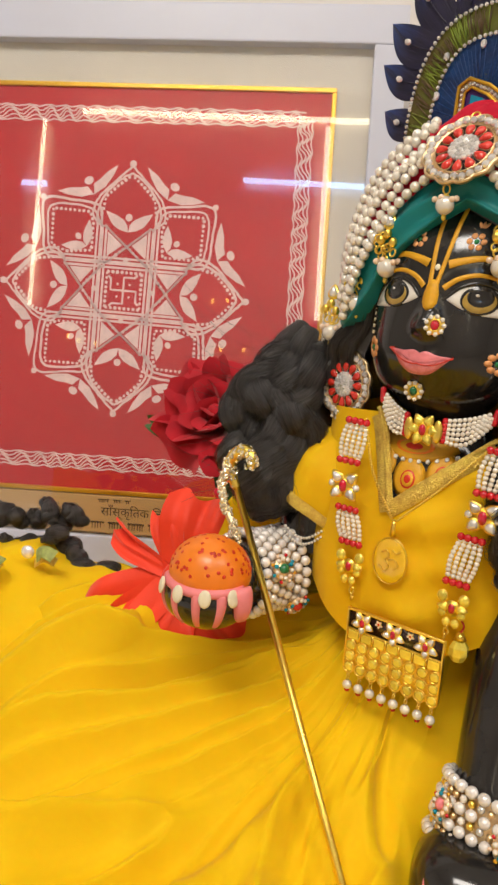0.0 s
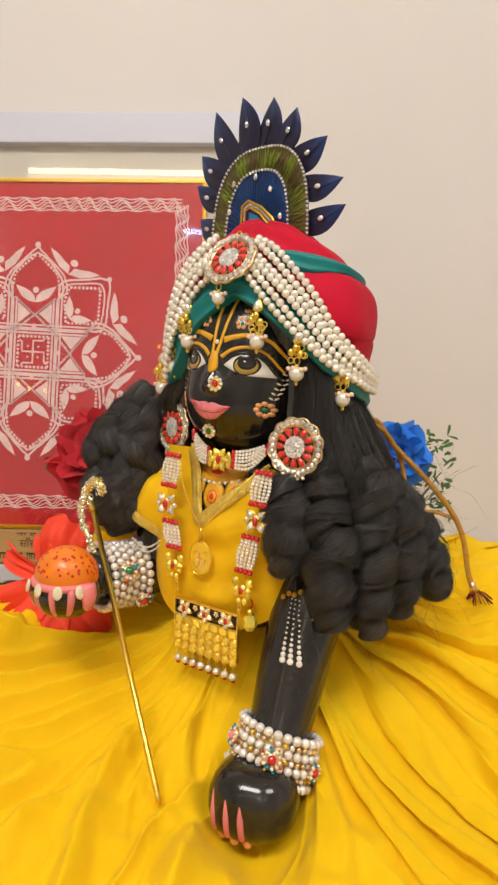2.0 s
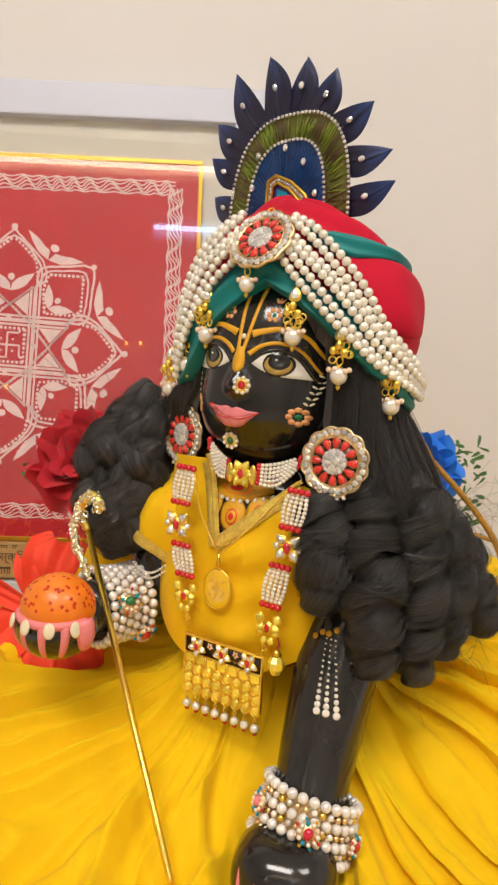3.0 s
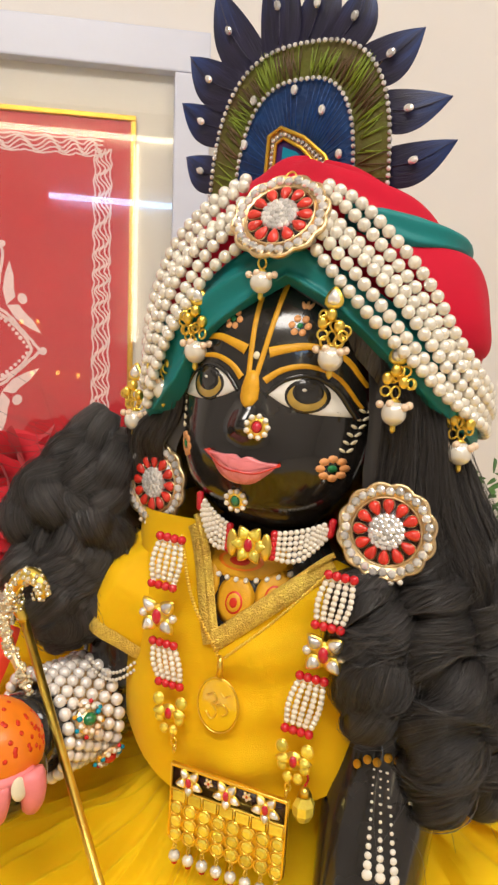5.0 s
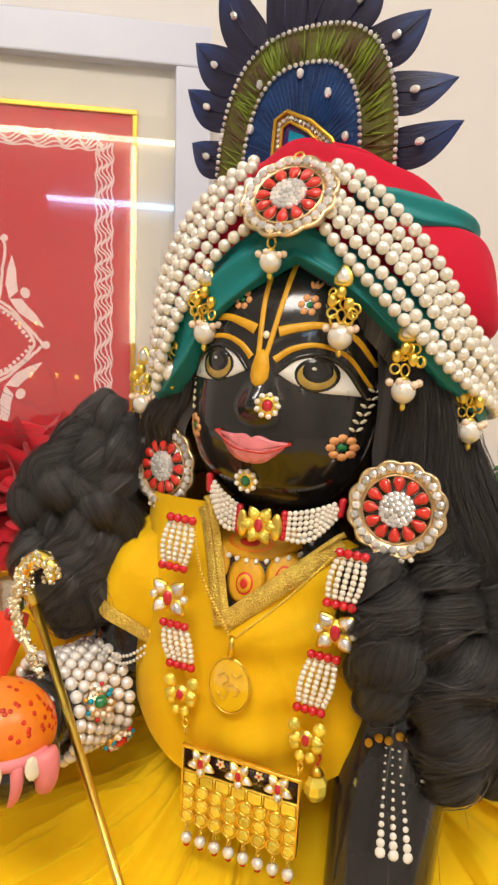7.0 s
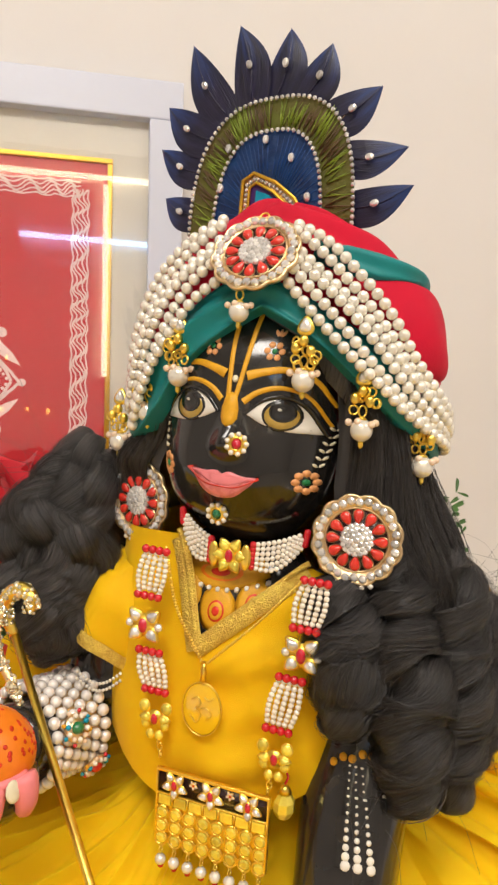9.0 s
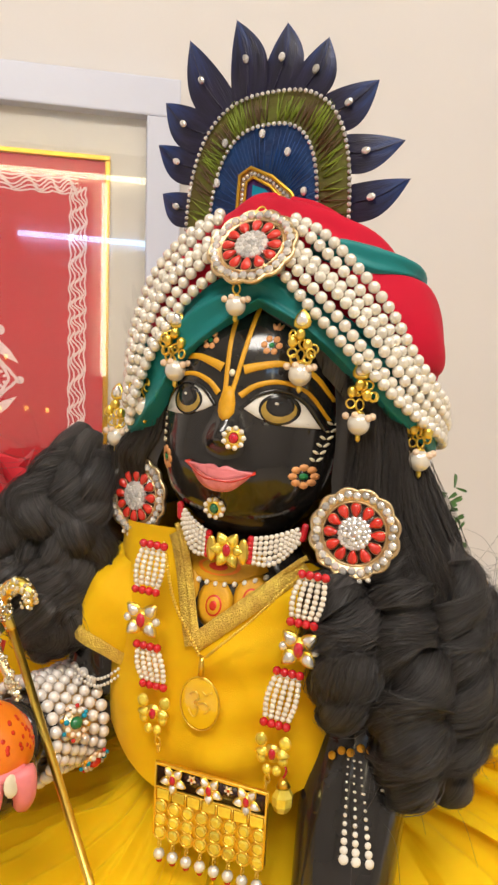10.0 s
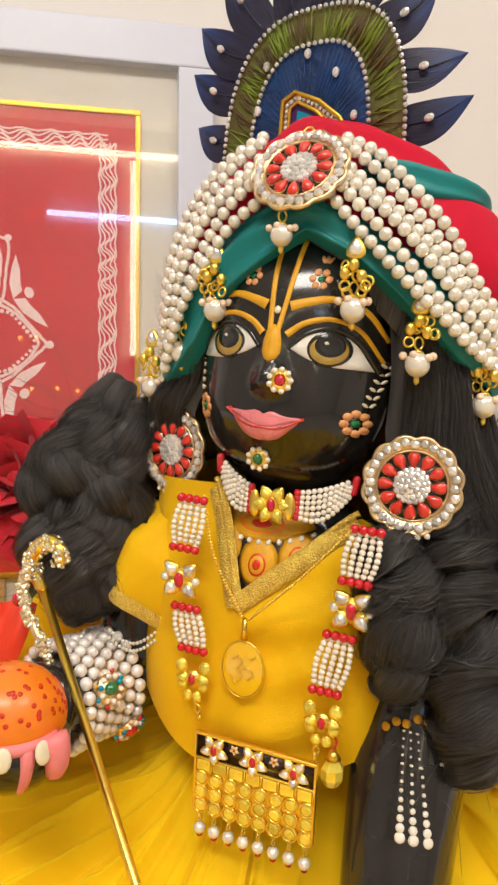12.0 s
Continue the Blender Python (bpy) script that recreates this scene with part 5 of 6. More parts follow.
ringlets = (
    ([(0.146, 0.480, 0.325), (0.150, 0.465, 0.296), (0.149, 0.455, 0.270), (0.149, 0.455, 0.240)], [0.015, 0.021, 0.022, 0.020, 0.013], 3.2),
    ([(0.178, 0.485, 0.345), (0.184, 0.464, 0.306), (0.187, 0.446, 0.250), (0.191, 0.444, 0.190)], [0.016, 0.022, 0.023, 0.023, 0.021, 0.014], 4.6),
    ([(0.205, 0.480, 0.345), (0.220, 0.470, 0.305), (0.226, 0.466, 0.240), (0.227, 0.466, 0.180)], [0.015, 0.022, 0.024, 0.023, 0.021, 0.014], 4.4),
    ([(0.225, 0.505, 0.330), (0.252, 0.496, 0.285), (0.258, 0.492, 0.235), (0.258, 0.492, 0.192)], [0.015, 0.021, 0.022, 0.021, 0.014], 3.6),
    ([(0.236, 0.528, 0.320), (0.276, 0.530, 0.268), (0.292, 0.526, 0.232), (0.303, 0.523, 0.200)], [0.013, 0.020, 0.021, 0.020, 0.013], 3.2),
    ([(0.200, 0.505, 0.320), (0.206, 0.498, 0.260), (0.206, 0.498, 0.205)], [0.018, 0.024, 0.022, 0.010], 3.0),
    ([(0.240, 0.530, 0.300), (0.255, 0.535, 0.250), (0.262, 0.535, 0.205)], [0.016, 0.022, 0.020, 0.009], 3.0),
)
for i, (p, r, t) in enumerate(ringlets):
    lock(p, r, t * 1.3, 760, 20 + i)
waves = []
rnd = random.Random(51)
for i, (tx, ty, tz, mx, my, mz, bx, by, bz, r) in enumerate((
        (0.024, 0.586, 0.384, 0.004, 0.578, 0.352, 0.010, 0.574, 0.300, 0.015), (0.012, 0.594, 0.394, -0.012, 0.584, 0.362, -0.006, 0.572, 0.312, 0.016),
        (0.004, 0.600, 0.396, -0.030, 0.592, 0.368, -0.030, 0.578, 0.318, 0.016), (-0.002, 0.602, 0.392, -0.044, 0.598, 0.352, -0.052, 0.590, 0.300, 0.016),
        (0.006, 0.584, 0.340, -0.008, 0.570, 0.300, -0.004, 0.568, 0.252, 0.016), (-0.010, 0.580, 0.345, -0.028, 0.566, 0.300, -0.026, 0.566, 0.246, 0.017),
        (-0.026, 0.590, 0.345, -0.048, 0.584, 0.305, -0.044, 0.584, 0.262, 0.016), (0.012, 0.606, 0.385, -0.012, 0.612, 0.340, -0.018, 0.606, 0.270, 0.024))):
    w = 0.008
    tx, mx, bx = (-0.015 + (q + 0.008) * 0.74 for q in (tx, mx, bx))
    waves.append(([(tx, ty, tz), (mx + w, my, mz), ((mx + bx) / 2 - w, (my + by) / 2 - 0.004, (mz + bz) / 2), (bx + w * 0.6, by, bz + 0.01), (bx - w * 0.4, by + 0.004, bz - 0.008)], [r * 0.5, r, r * 1.1, r, r * 0.45], 0.55 + 0.25 * (i % 3)))
for i, (p, r, t) in enumerate(waves):
    lock(p, r, t, 560, 40 + i, 0.20)


def fall(name, starts, ends, bulge, count, seed, lift):
    """Hair that falls smoothly from one line to another: a sheet with loose strands on it."""
    rnd = random.Random(seed)
    a, b = spline(starts, 40), spline(ends, 40)

    def pt(u, v, off):
        u = min(1, max(0, u + 0.045 * math.sin(v * 8 + u * 4 + seed) * v))
        i = min(38, int(u * 39))
        w = u * 39 - i
        p, q = a[i].lerp(a[i + 1], w), b[i].lerp(b[i + 1], w)
        m = p.lerp(q, v) + bulge * math.sin(v * math.pi)
        comb = 0.0040 * noise.noise(Vector((u * 11, v * 1.6, seed))) + 0.0022 * math.sin(u * 31 + v * 3 + 2 * math.sin(v * 5))
        m += lift * (off + comb + 0.0060 * math.sin(v * 10 + u * 5 + seed) * v)
        return m
    mb = MB().grid(lambda u, v: pt(u, v, 0), 117, 24)
    mb.strand([(260 * a / 117 + 2.0 * math.sin(b / 24 * 8), seed, 2.5 * b / 24) for b in range(25) for a in range(118)])
    mb.grid(lambda u, v: pt(u, v, -0.010), 39, 16).strand((0, 0, 0))
    for i in range(count):
        u = rnd.random()
        du = rnd.uniform(-0.10, 0.10)
        v0, v1 = rnd.uniform(0, 0.25), rnd.uniform(0.75, 1.08)
        off = rnd.uniform(0.0002, 0.0022) if rnd.random() < 0.95 else rnd.uniform(0.003, 0.007)
        pts = [pt(min(1, max(0, u + du * k / 13 + 0.012 * math.sin(k * 0.6 + i))), v0 + (v1 - v0) * k / 13, off) for k in range(14)]
        r = rnd.uniform(0.00010, 0.00024)
        mb.tube(pts, [r] * 13 + [r * 0.4], 3).strand((rnd.uniform(0, 90), rnd.uniform(0, 90), 0))
    return tagged(part(name, mb, M_HAIR, wig, "smooth black fall of hair"), kind="stuff")


sf = [turb(a, rim(a) + 0.016, -0.010) for a in (0.62, 0.86, 1.12, 1.42, 1.75)]
fall("side_fall", sf, [Vector(p) for p in ((0.156, 0.476, 0.306), (0.188, 0.456, 0.296), (0.224, 0.452, 0.286), (0.260, 0.482, 0.266), (0.290, 0.525, 0.248))], Vector((0.000, 0.000, 0.004)), 700, 5, (SIDE * 0.8 + FWD * 0.5))
sb = [turb(a, rim(a) + 0.012, -0.008) for a in (1.8, 2.3, 2.8, -2.8, -2.3, -1.8, -1.4, -1.0)]
fall("back_fall", sb, [Vector(p) for p in ((0.275, 0.545, 0.25), (0.25, 0.60, 0.26), (0.20, 0.635, 0.26), (0.12, 0.65, 0.27), (0.06, 0.645, 0.29), (0.01, 0.62, 0.31), (-0.005, 0.60, 0.32), (0.012, 0.580, 0.34))], Vector((0.0, 0.012, 0.004)), 250, 6, Vector((0.2, 0.9, 0)))
sl = [turb(a, rim(a) + 0.016, -0.009) for a in (-0.70, -0.95, -1.25, -1.5)]
fall("side_fall", sl, [Vector(p) for p in ((0.040, 0.560, 0.35), (0.022, 0.572, 0.352), (0.004, 0.584, 0.355), (-0.008, 0.600, 0.36))], Vector((-0.004, -0.002, 0.004)), 320, 7, (-SIDE * 0.8 + FWD * 0.4))
# hair under the edge of the cloth, and the line of it on the brow
part("hair_cap", MB().grid(lambda u, v: turb(-1.5 + 3.2 * u, rim(-1.5 + 3.2 * u) + 0.030 - 0.042 * v, -0.0065 - 0.010 * v * v), 80, 10).strand([(200 * a / 80, 3, b / 5) for b in range(11) for a in range(81)]), M_HAIR, wig, "black hair under the turban's edge")
part("hairline", MB().tube([HM @ Vector((r, -face_f(r, 0.090 - (0.50 if r > 0 else 0.72) * abs(r)) + 0.003, 0.090 - (0.50 if r > 0 else 0.72) * abs(r))) for r in [-0.052 + 0.004 * k for k in range(27)]], 0.0085, 10).strand((4, 0, 0)), M_HAIR, wig, "black hairline")
loose = MB()
rnd = random.Random(77)
for k in range(230):
    i = k % 90
    if i < 40:
        p = Vector((rnd.uniform(0.23, 0.30), rnd.uniform(0.47, 0.53), rnd.uniform(0.19, 0.33)))
        d = Vector((rnd.uniform(0.004, 0.02), rnd.uniform(-0.012, 0.012), rnd.uniform(-0.02, 0.015)))
    elif i < 72:
        p = Vector((rnd.uniform(-0.05, 0.0), rnd.uniform(0.56, 0.59), rnd.uniform(0.26, 0.38)))
        d = Vector((rnd.uniform(-0.04, 0.02), -0.01, rnd.uniform(-0.02, 0.03)))
    else:
        p = Vector((rnd.uniform(0.15, 0.21), rnd.uniform(0.435, 0.45), rnd.uniform(0.2, 0.31)))
        d = Vector((rnd.uniform(-0.02, 0.02), -0.008, rnd.uniform(-0.03, 0.03)))
    c = Vector((rnd.uniform(-1, 1), rnd.uniform(-1, 1), rnd.uniform(-1, 1))) * 0.012
    loose.tube(spline([p - d, p + c, p + d, p + d * 2 + c * 0.5], 14), 0.00010 + 0.00005 * (k % 3 == 0), 3)
tagged(part("stray_hairs", loose.strand((7, 3, 0)), M_HAIR, wig, "fine stray hairs"), kind="stuff")

# ---------- the yellow bodice ----------
bodice = thing("bodice", HM @ Vector((0, 0, -0.20)), "yellow chiffon bodice with gold braid on the V neck", "clothing")


def v_neck(r):
    if r < -0.0105:
        return -0.129 + (0.066) * min(1, (-0.0105 - r) / 0.024) - 0.10 * max(0, -r - 0.036)
    return -0.129 + 0.058 * min(1, (r + 0.0105) / 0.062) - 0.35 * max(0, r - 0.053)


def bod(r, u, lift=0.0):
    """The front of the bodice: r across, u height."""
    fc = 0.047 + 0.014 * smoothstep(-0.07, -0.14, u) + 0.004 * smoothstep(-0.15, -0.19, u) - 0.005 * smoothstep(-0.195, -0.235, u)
    s = max(-0.999, min(0.999, r / 0.092))
    f = fc * math.sqrt(1 - s * s) ** 0.8 - 0.002
    f += 0.0034 * (1 - abs(math.sin(r * 42 + u * 9 + 0.6 * math.sin(u * 40)))) ** 2 * smoothstep(-0.10, -0.17, u)
    f += 0.0026 * math.sin(r * 95 + u * 30) * smoothstep(-0.13, -0.20, u) + 0.0016 * math.sin(r * 60 - u * 190) * smoothstep(0.05, 0.0, abs(r - 0.03)) + 0.0015 * noise.noise(Vector((r * 40, u * 22, 1)))
    return HM @ Vector((r, -f - lift, u))


def bod_n(r, u):
    a = bod(r + 0.002, u) - bod(r - 0.002, u)
    b = bod(r, u + 0.002) - bod(r, u - 0.002)
    return a.cross(b).normalized()


def bod_grid(u, v):
    a = (u - 0.5) * math.pi * 0.985
    r = 0.0915 * math.sin(a)
    t = v_neck(r)
    lo = -0.236 + 0.030 * (r / 0.09) ** 2
    return bod(r * (1 - 0.16 * smoothstep(0.45, 1.0, v)), t + (lo - t) * v, 0.0)


part("bodice_front", MB().grid(bod_grid, 90, 44), M_BODICE, bodice, "draped yellow front")
part("bodice_back", MB().grid(lambda u, v: HM @ Vector((0.0915 * (1 - 0.16 * smoothstep(0.45, 1.0, v)) * math.sin(math.pi / 2 + u * math.pi), -0.075 * math.cos(math.pi / 2 + u * math.pi), -0.075 - 0.02 * math.sin(u * math.pi) * -1 - 0.16 * v)), 40, 16), M_BODICE, bodice)
neck_l = [(-0.0355 + 0.025 * k / 11, v_neck(-0.0355 + 0.025 * k / 11)) for k in range(12)]
neck_r = [(-0.0105 + 0.063 * k / 15, v_neck(-0.0105 + 0.063 * k / 15)) for k in range(16)]
for line in (neck_l, neck_r):
    pts = [bod(r, u - 0.002, 0.0016) for r, u in line]
    part("gold_braid", MB().ribbon(pts, 0.0115, lambda p: FWD, 0.0012), M_TRIM, bodice, "woven gold braid")
    pts = [bod(r, u + 0.004, 0.0020) for r, u in line]
    part("gold_braid", MB().ribbon(pts, 0.0035, lambda p: FWD, 0.0012), M_TRIM, bodice, "narrow gold braid")


edge = [bod(-0.0905, -0.088 - 0.085 * k / 12, 0.001) for k in range(13)]
part("gold_braid", MB().ribbon(edge, 0.012, lambda p: (FWD - SIDE * 0.8).normalized(), 0.0012), M_TRIM, bodice, "woven gold braid")


# short sleeve over the raised arm
def sleeve(u, v):
    a = 2 * math.pi * u
    c = Vector((0.046, 0.570, 0.305)).lerp(Vector((0.019, 0.584, 0.256)), v)
    ax = Vector((-0.40, 0.22, -0.76)).normalized()
    e1 = ax.orthogonal().normalized()
    e2 = ax.cross(e1)
    r = (0.036 + 0.006 * v) * (0.70 + 0.30 * smoothstep(0, 0.45, v)) + 0.0016 * math.sin(a * 7 + v * 3)
    return c + (e1 * math.cos(a) + e2 * math.sin(a)) * r


part("sleeve", MB().grid(sleeve, 48, 14, True), M_BODICE, bodice, "short yellow sleeve")
part("sleeve_braid", MB().grid(lambda u, v: Vector(sleeve(u, 0.86 + 0.16 * v)) + (Vector(sleeve(u, 1)) - Vector((0.019, 0.584, 0.256))).normalized() * (0.0012 + 0.0008 * math.sin(v * math.pi)), 48, 4, True), M_TRIM, bodice, "gold braid of the sleeve")

# ---------- necklaces ----------
choker = thing("choker", HM @ Vector((0, -0.04, -0.07)), "pearl choker with red beads and a gold centre", "necklace")


def chk(r, u):
    return HM @ Vector((r, -0.052 + 5.5 * r * r, u))


for side in (-1, 1):
    for row in range(6):
        w = row / 5
        tight = 0.72 + 0.28 * abs(row - 2.5) / 2.5
        a = (side * 0.0165 + 0.004, -0.0590 - 0.0150 * w)
        b = (-0.031, -0.0480 - 0.0085 * w) if side < 0 else (0.046, -0.0500 - 0.0085 * w)
        sag = 0.0012 + 0.0011 * row * tight
        pts = [chk(a[0] + (b[0] - a[0]) * k / 10, a[1] + (b[1] - a[1]) * k / 10 - sag * math.sin(k / 10 * math.pi)) for k in range(11)]
        beads = along(pts, 0.0033)
        for j, p in enumerate(beads):
            part("seed_pearl", bead_mesh(M_SEED, 0.0017, 10, 7), None, choker, m=Matrix.Translation(p))
        for p in (pts[0] + (pts[0] - pts[1]).normalized() * 0.003, pts[-1] + (pts[-1] - pts[-2]).normalized() * 0.003):
            part("red_bead", bead_mesh(M_RBEAD, 0.0024, 10, 7), None, choker, m=Matrix.Translation(p))


def flower_motif(e, m, R, petals, petal_mat, centre_mat=M_RUBY):
    """A gold flower with stone petals and an oval red stone."""
    part("motif_back", MB().tube([m @ Vector((0, 0, -0.0006)), m @ Vector((0, 0, 0.0006))], R * 0.55, 18), M_GOLD, e)
    ps = drop_mesh(("fm", round(R, 4)), R * 0.42, R * 0.34, R * 0.16, M_GOLD)
    pp = drop_mesh(("fp", round(R, 4), petal_mat.name), R * 0.33, R * 0.25, R * 0.24, petal_mat)
    for i in range(petals):
        q = m @ Matrix.Rotation(2 * math.pi * (i + 0.5) / petals, 4, "Z") @ Matrix.Translation((0, R * 0.66, 0))
        part("petal_setting", ps, None, e, m=q)
        part("petal_stone", pp, None, e, m=q @ pose(0, 0, 0.0004))
    part("centre_setting", MB().ball(m @ Matrix.Diagonal((R * 0.32, R * 0.46, R * 0.22, 1)), 14, 8), M_GOLD, e)
    part("centre_stone", MB().ball(m @ Matrix.Translation((0, 0, R * 0.10)) @ Matrix.Diagonal((R * 0.24, R * 0.37, R * 0.22, 1)), 14, 8), centre_mat, e, "red oval stone")


CF = facing(chk(0.004, -0.068) + FWD * 0.002, FWD)
flower_motif(choker, CF, 0.0115, 6, M_YSTONE)
for dx in (-0.0105, 0.0105):
    part("gold_scroll", MB().ball(CF @ Matrix.Translation((dx, 0, 0)) @ Matrix.Diagonal((0.0035, 0.0085, 0.002, 1)), 12, 8), M_GOLD, choker)

haar = thing("long_necklace", HM @ Vector((0, -0.06, -0.13)), "long seed pearl necklace with red beads and gold flowers", "necklace")
LEFT = [(0.042, 0.509, 0.334), (0.038, 0.512, 0.302), (0.037, 0.512, 0.285), (0.040, 0.510, 0.269), (0.045, 0.508, 0.242), (0.046, 0.507, 0.226), (0.050, 0.504, 0.201)]
RIGHT = [(0.130, 0.458, 0.328), (0.125, 0.460, 0.297), (0.125, 0.461, 0.283), (0.120, 0.464, 0.268), (0.114, 0.467, 0.233), (0.114, 0.467, 0.217), (0.111, 0.469, 0.193)]
for pts in (LEFT, RIGHT):
    P = [Vector(p) + FWD * 0.005 for p in pts]
    for a, b, n in ((P[0], P[1], 5), (P[3], P[4], 5)):
        d = (b - a)
        s = SIDE
        for j in range(n):
            o = (j - (n - 1) / 2)
            line = [a + d * (0.10 + 0.80 * k / 12) + s * (o * (0.0034 + 0.0010 * math.sin(k / 12 * math.pi))) + FWD * (0.0012 * math.sin(k / 12 * math.pi)) for k in range(13)]
            for p in along(line, 0.0033):
                part("seed_pearl", bead_mesh(M_SEED, 0.00182, 10, 7), None, haar, m=Matrix.Translation(p))
        for q in (a + d * 0.03, b - d * 0.04):
            for j in range(4):
                part("red_bead", bead_mesh(M_RBEAD, 0.0027, 10, 7), None, haar, m=Matrix.Translation(q + s * ((j - 1.5) * 0.0047) + FWD * 0.0008))
    flower_motif(haar, facing(P[2] + FWD * 0.002, FWD), 0.0132, 4, M_STONE)
    for dx in (-0.0098, 0.0098):
        part("clear_stone", bead_mesh(M_STONE, 0.0027, 10, 7), None, haar, m=Matrix.Translation(P[2] + SIDE * dx + FWD * 0.002))
    g = facing(P[5] + FWD * 0.002, FWD)
    flower_motif(haar, g, 0.0100, 2, M_YSTONE)
    for dx, dz, r in ((-0.0075, 0.0072, 0.0034), (0.0075, 0.0072, 0.0034), (-0.0065, -0.0035, 0.0027), (0.0065, -0.0035, 0.0027), (-0.003, -0.0105, 0.0025), (0.003, -0.0105, 0.0025)):
        part("yellow_stone", MB().ball(g @ Matrix.Translation((dx, dz, 0)) @ Matrix.Diagonal((r, r * 1.15, r * 0.6, 1)), 12, 8), M_YSTONE, haar)
        part("stone_rim", MB().grid(lambda u, v, g=g, dx=dx, dz=dz, r=r: g @ Vector((dx + (r + 0.0005 * math.cos(v * 6.283)) * math.cos(u * 6.283), dz + (r * 1.15 + 0.0005 * math.cos(v * 6.283)) * math.sin(u * 6.283), 0.0005 * math.sin(v * 6.283))), 16, 6, True), M_GOLD, haar)
    for k in range(3):
        c = P[5].lerp(P[6], 0.55 + 0.17 * k) + FWD * 0.001
        m = facing(c, FWD if k % 2 else SIDE)
        part("chain_link", MB().tube([m @ Vector((0.0016 * math.cos(a), 0.0026 * math.sin(a), 0)) for a in [j * math.pi / 5 for j in range(11)]], 0.0006, 6), M_GOLD, haar)

# the plate that hangs from it
tl, tr = Vector((0.048, 0.503, 0.196)), Vector((0.112, 0.463, 0.194))
px = (tr - tl).normalized()
pn = px.cross(Vector((0, 0, 1))).normalized()
PM = Matrix((px, Vector((0, 0, 1)), pn)).transposed().to_4x4()
PM.translation = tl.lerp(tr, 0.5) + pn * 0.005
W2, HH = 0.0375, 0.047
plate = thing("pendant_plate", PM, "square gold pendant plate with yellow stones and pearl drops", "pendant")
part("backplate", MB().box((-W2, -HH, -0.0012), (W2, 0, 0.0004), PM, 0.0003), M_GOLD, plate, "gold back")
part("enamel_band", MB().box((-W2 + 0.0015, -0.0150, 0.0002), (W2 - 0.0015, -0.0012, 0.0009), PM), M_BLACKENAMEL, plate, "dark enamel band")
for lo, hi in (((-W2, -0.0016), (W2, 0.0004)), ((-W2, -HH), (-W2 + 0.0014, 0)), ((W2 - 0.0014, -HH), (W2, 0)), ((-W2, -0.0160), (W2, -0.0148))):
    part("gold_bar", MB().box((lo[0], lo[1], 0.0), (hi[0], hi[1], 0.0022), PM, 0.0004), M_GOLD, plate)
for i in range(3):
    q = PM @ Matrix.Translation((-0.0245 + 0.0245 * i, -0.0085, 0.0022))
    flower_motif(plate, q, 0.0088, 5, M_STONE)
for i in range(2):
    flower_motif(plate, PM @ Matrix.Translation((-0.0122 + 0.0245 * i, -0.0055, 0.0012)), 0.0030, 5, M_PEACHP, M_RBEAD)
sq = MB().box((-0.0042, -0.0034, 0), (0.0042, 0.0034, 0.0016), None, 0.0007).data("square_stone", M_YSTONE, False)
for i in range(7):
    x = -0.0312 + 0.0104 * i
    part("square_stone", sq, None, plate, m=PM @ Matrix.Translation((x, -0.0198, 0.0004)))
    part("cell_wall", MB().box((x + 0.0047, -0.0240, 0), (x + 0.0057, -0.0160, 0.0022), PM), M_GOLD, plate)
ringm = MB().grid(lambda u, v: ((0.0043 + 0.0007 * math.cos(v * 6.283)) * math.cos(u * 6.283), (0.0043 + 0.0007 * math.cos(v * 6.283)) * math.sin(u * 6.283), 0.0010 + 0.0009 * math.sin(v * 6.283)), 14, 6, True).data("round_setting", M_GOLD)
rst = stone_mesh("round_yellow", 0.0040, 0.0040, 0.0022, M_YSTONE)
for row in range(3):
    for i in range(8):
        m = PM @ Matrix.Translation((-0.0329 + 0.0094 * i, -0.0285 - 0.0086 * row, 0.0002))
        part("round_setting", ringm, None, plate, m=m)
        part("round_stone", rst, None, plate, m=m)
for i in range(8):
    x = -0.0329 + 0.0094 * i
    for k in range(2):
        m = PM @ Matrix.Translation((x, -HH - 0.0030 - 0.0042 * k, 0.0006)) @ Matrix.Rotation(1.2 * k, 4, "Y")
        part("drop_link", MB().tube([m @ Vector((0.0013 * math.cos(a), 0.0023 * math.sin(a), 0)) for a in [j * math.pi / 5 for j in range(11)]], 0.0005, 6), M_GOLD, plate)
    part("drop_pearl", bead_mesh(M_PEARL, 0.0036), None, plate, m=PM @ Matrix.Translation((x, -HH - 0.0135, 0.0006)))
    part("drop_tip", bead_mesh(M_RBEAD, 0.0021, 10, 7), None, plate, m=PM @ Matrix.Translation((x, -HH - 0.0175, 0.0)))

# thin chain with an oval charm
chain = thing("chain_with_charm", (0.072, 0.486, 0.24), "thin gold chain with an oval golden charm", "necklace")
for line in ([(0.047, 0.505, 0.335), (0.054, 0.499, 0.300), (0.070, 0.489, 0.268)], [(0.122, 0.459, 0.328), (0.098, 0.470, 0.298), (0.073, 0.487, 0.268)]):
    pts = spline([Vector(p) + FWD * 0.004 for p in line], 60)
    mb = MB()
    for k, p in enumerate(along(pts, 0.0019)):
        m = Matrix.Translation(p) @ pose(0, 0, 0, 50 * (k % 2), 25, 40)
        mb.ball(m @ Matrix.Diagonal((0.0011, 0.0008, 0.0013, 1)), 6, 4)
    part("fine_chain", mb, M_GOLD, chain)
OM = facing(Vector((0.0722, 0.4915, 0.2375)) + FWD * 0.0055, FWD)
part("bail", MB().tube([OM @ Vector((0, 0.0185, 0)), OM @ Vector((0, 0.030, 0))], [0.0034, 0.0024], 10, 0, 0.6), M_GOLD, chain)
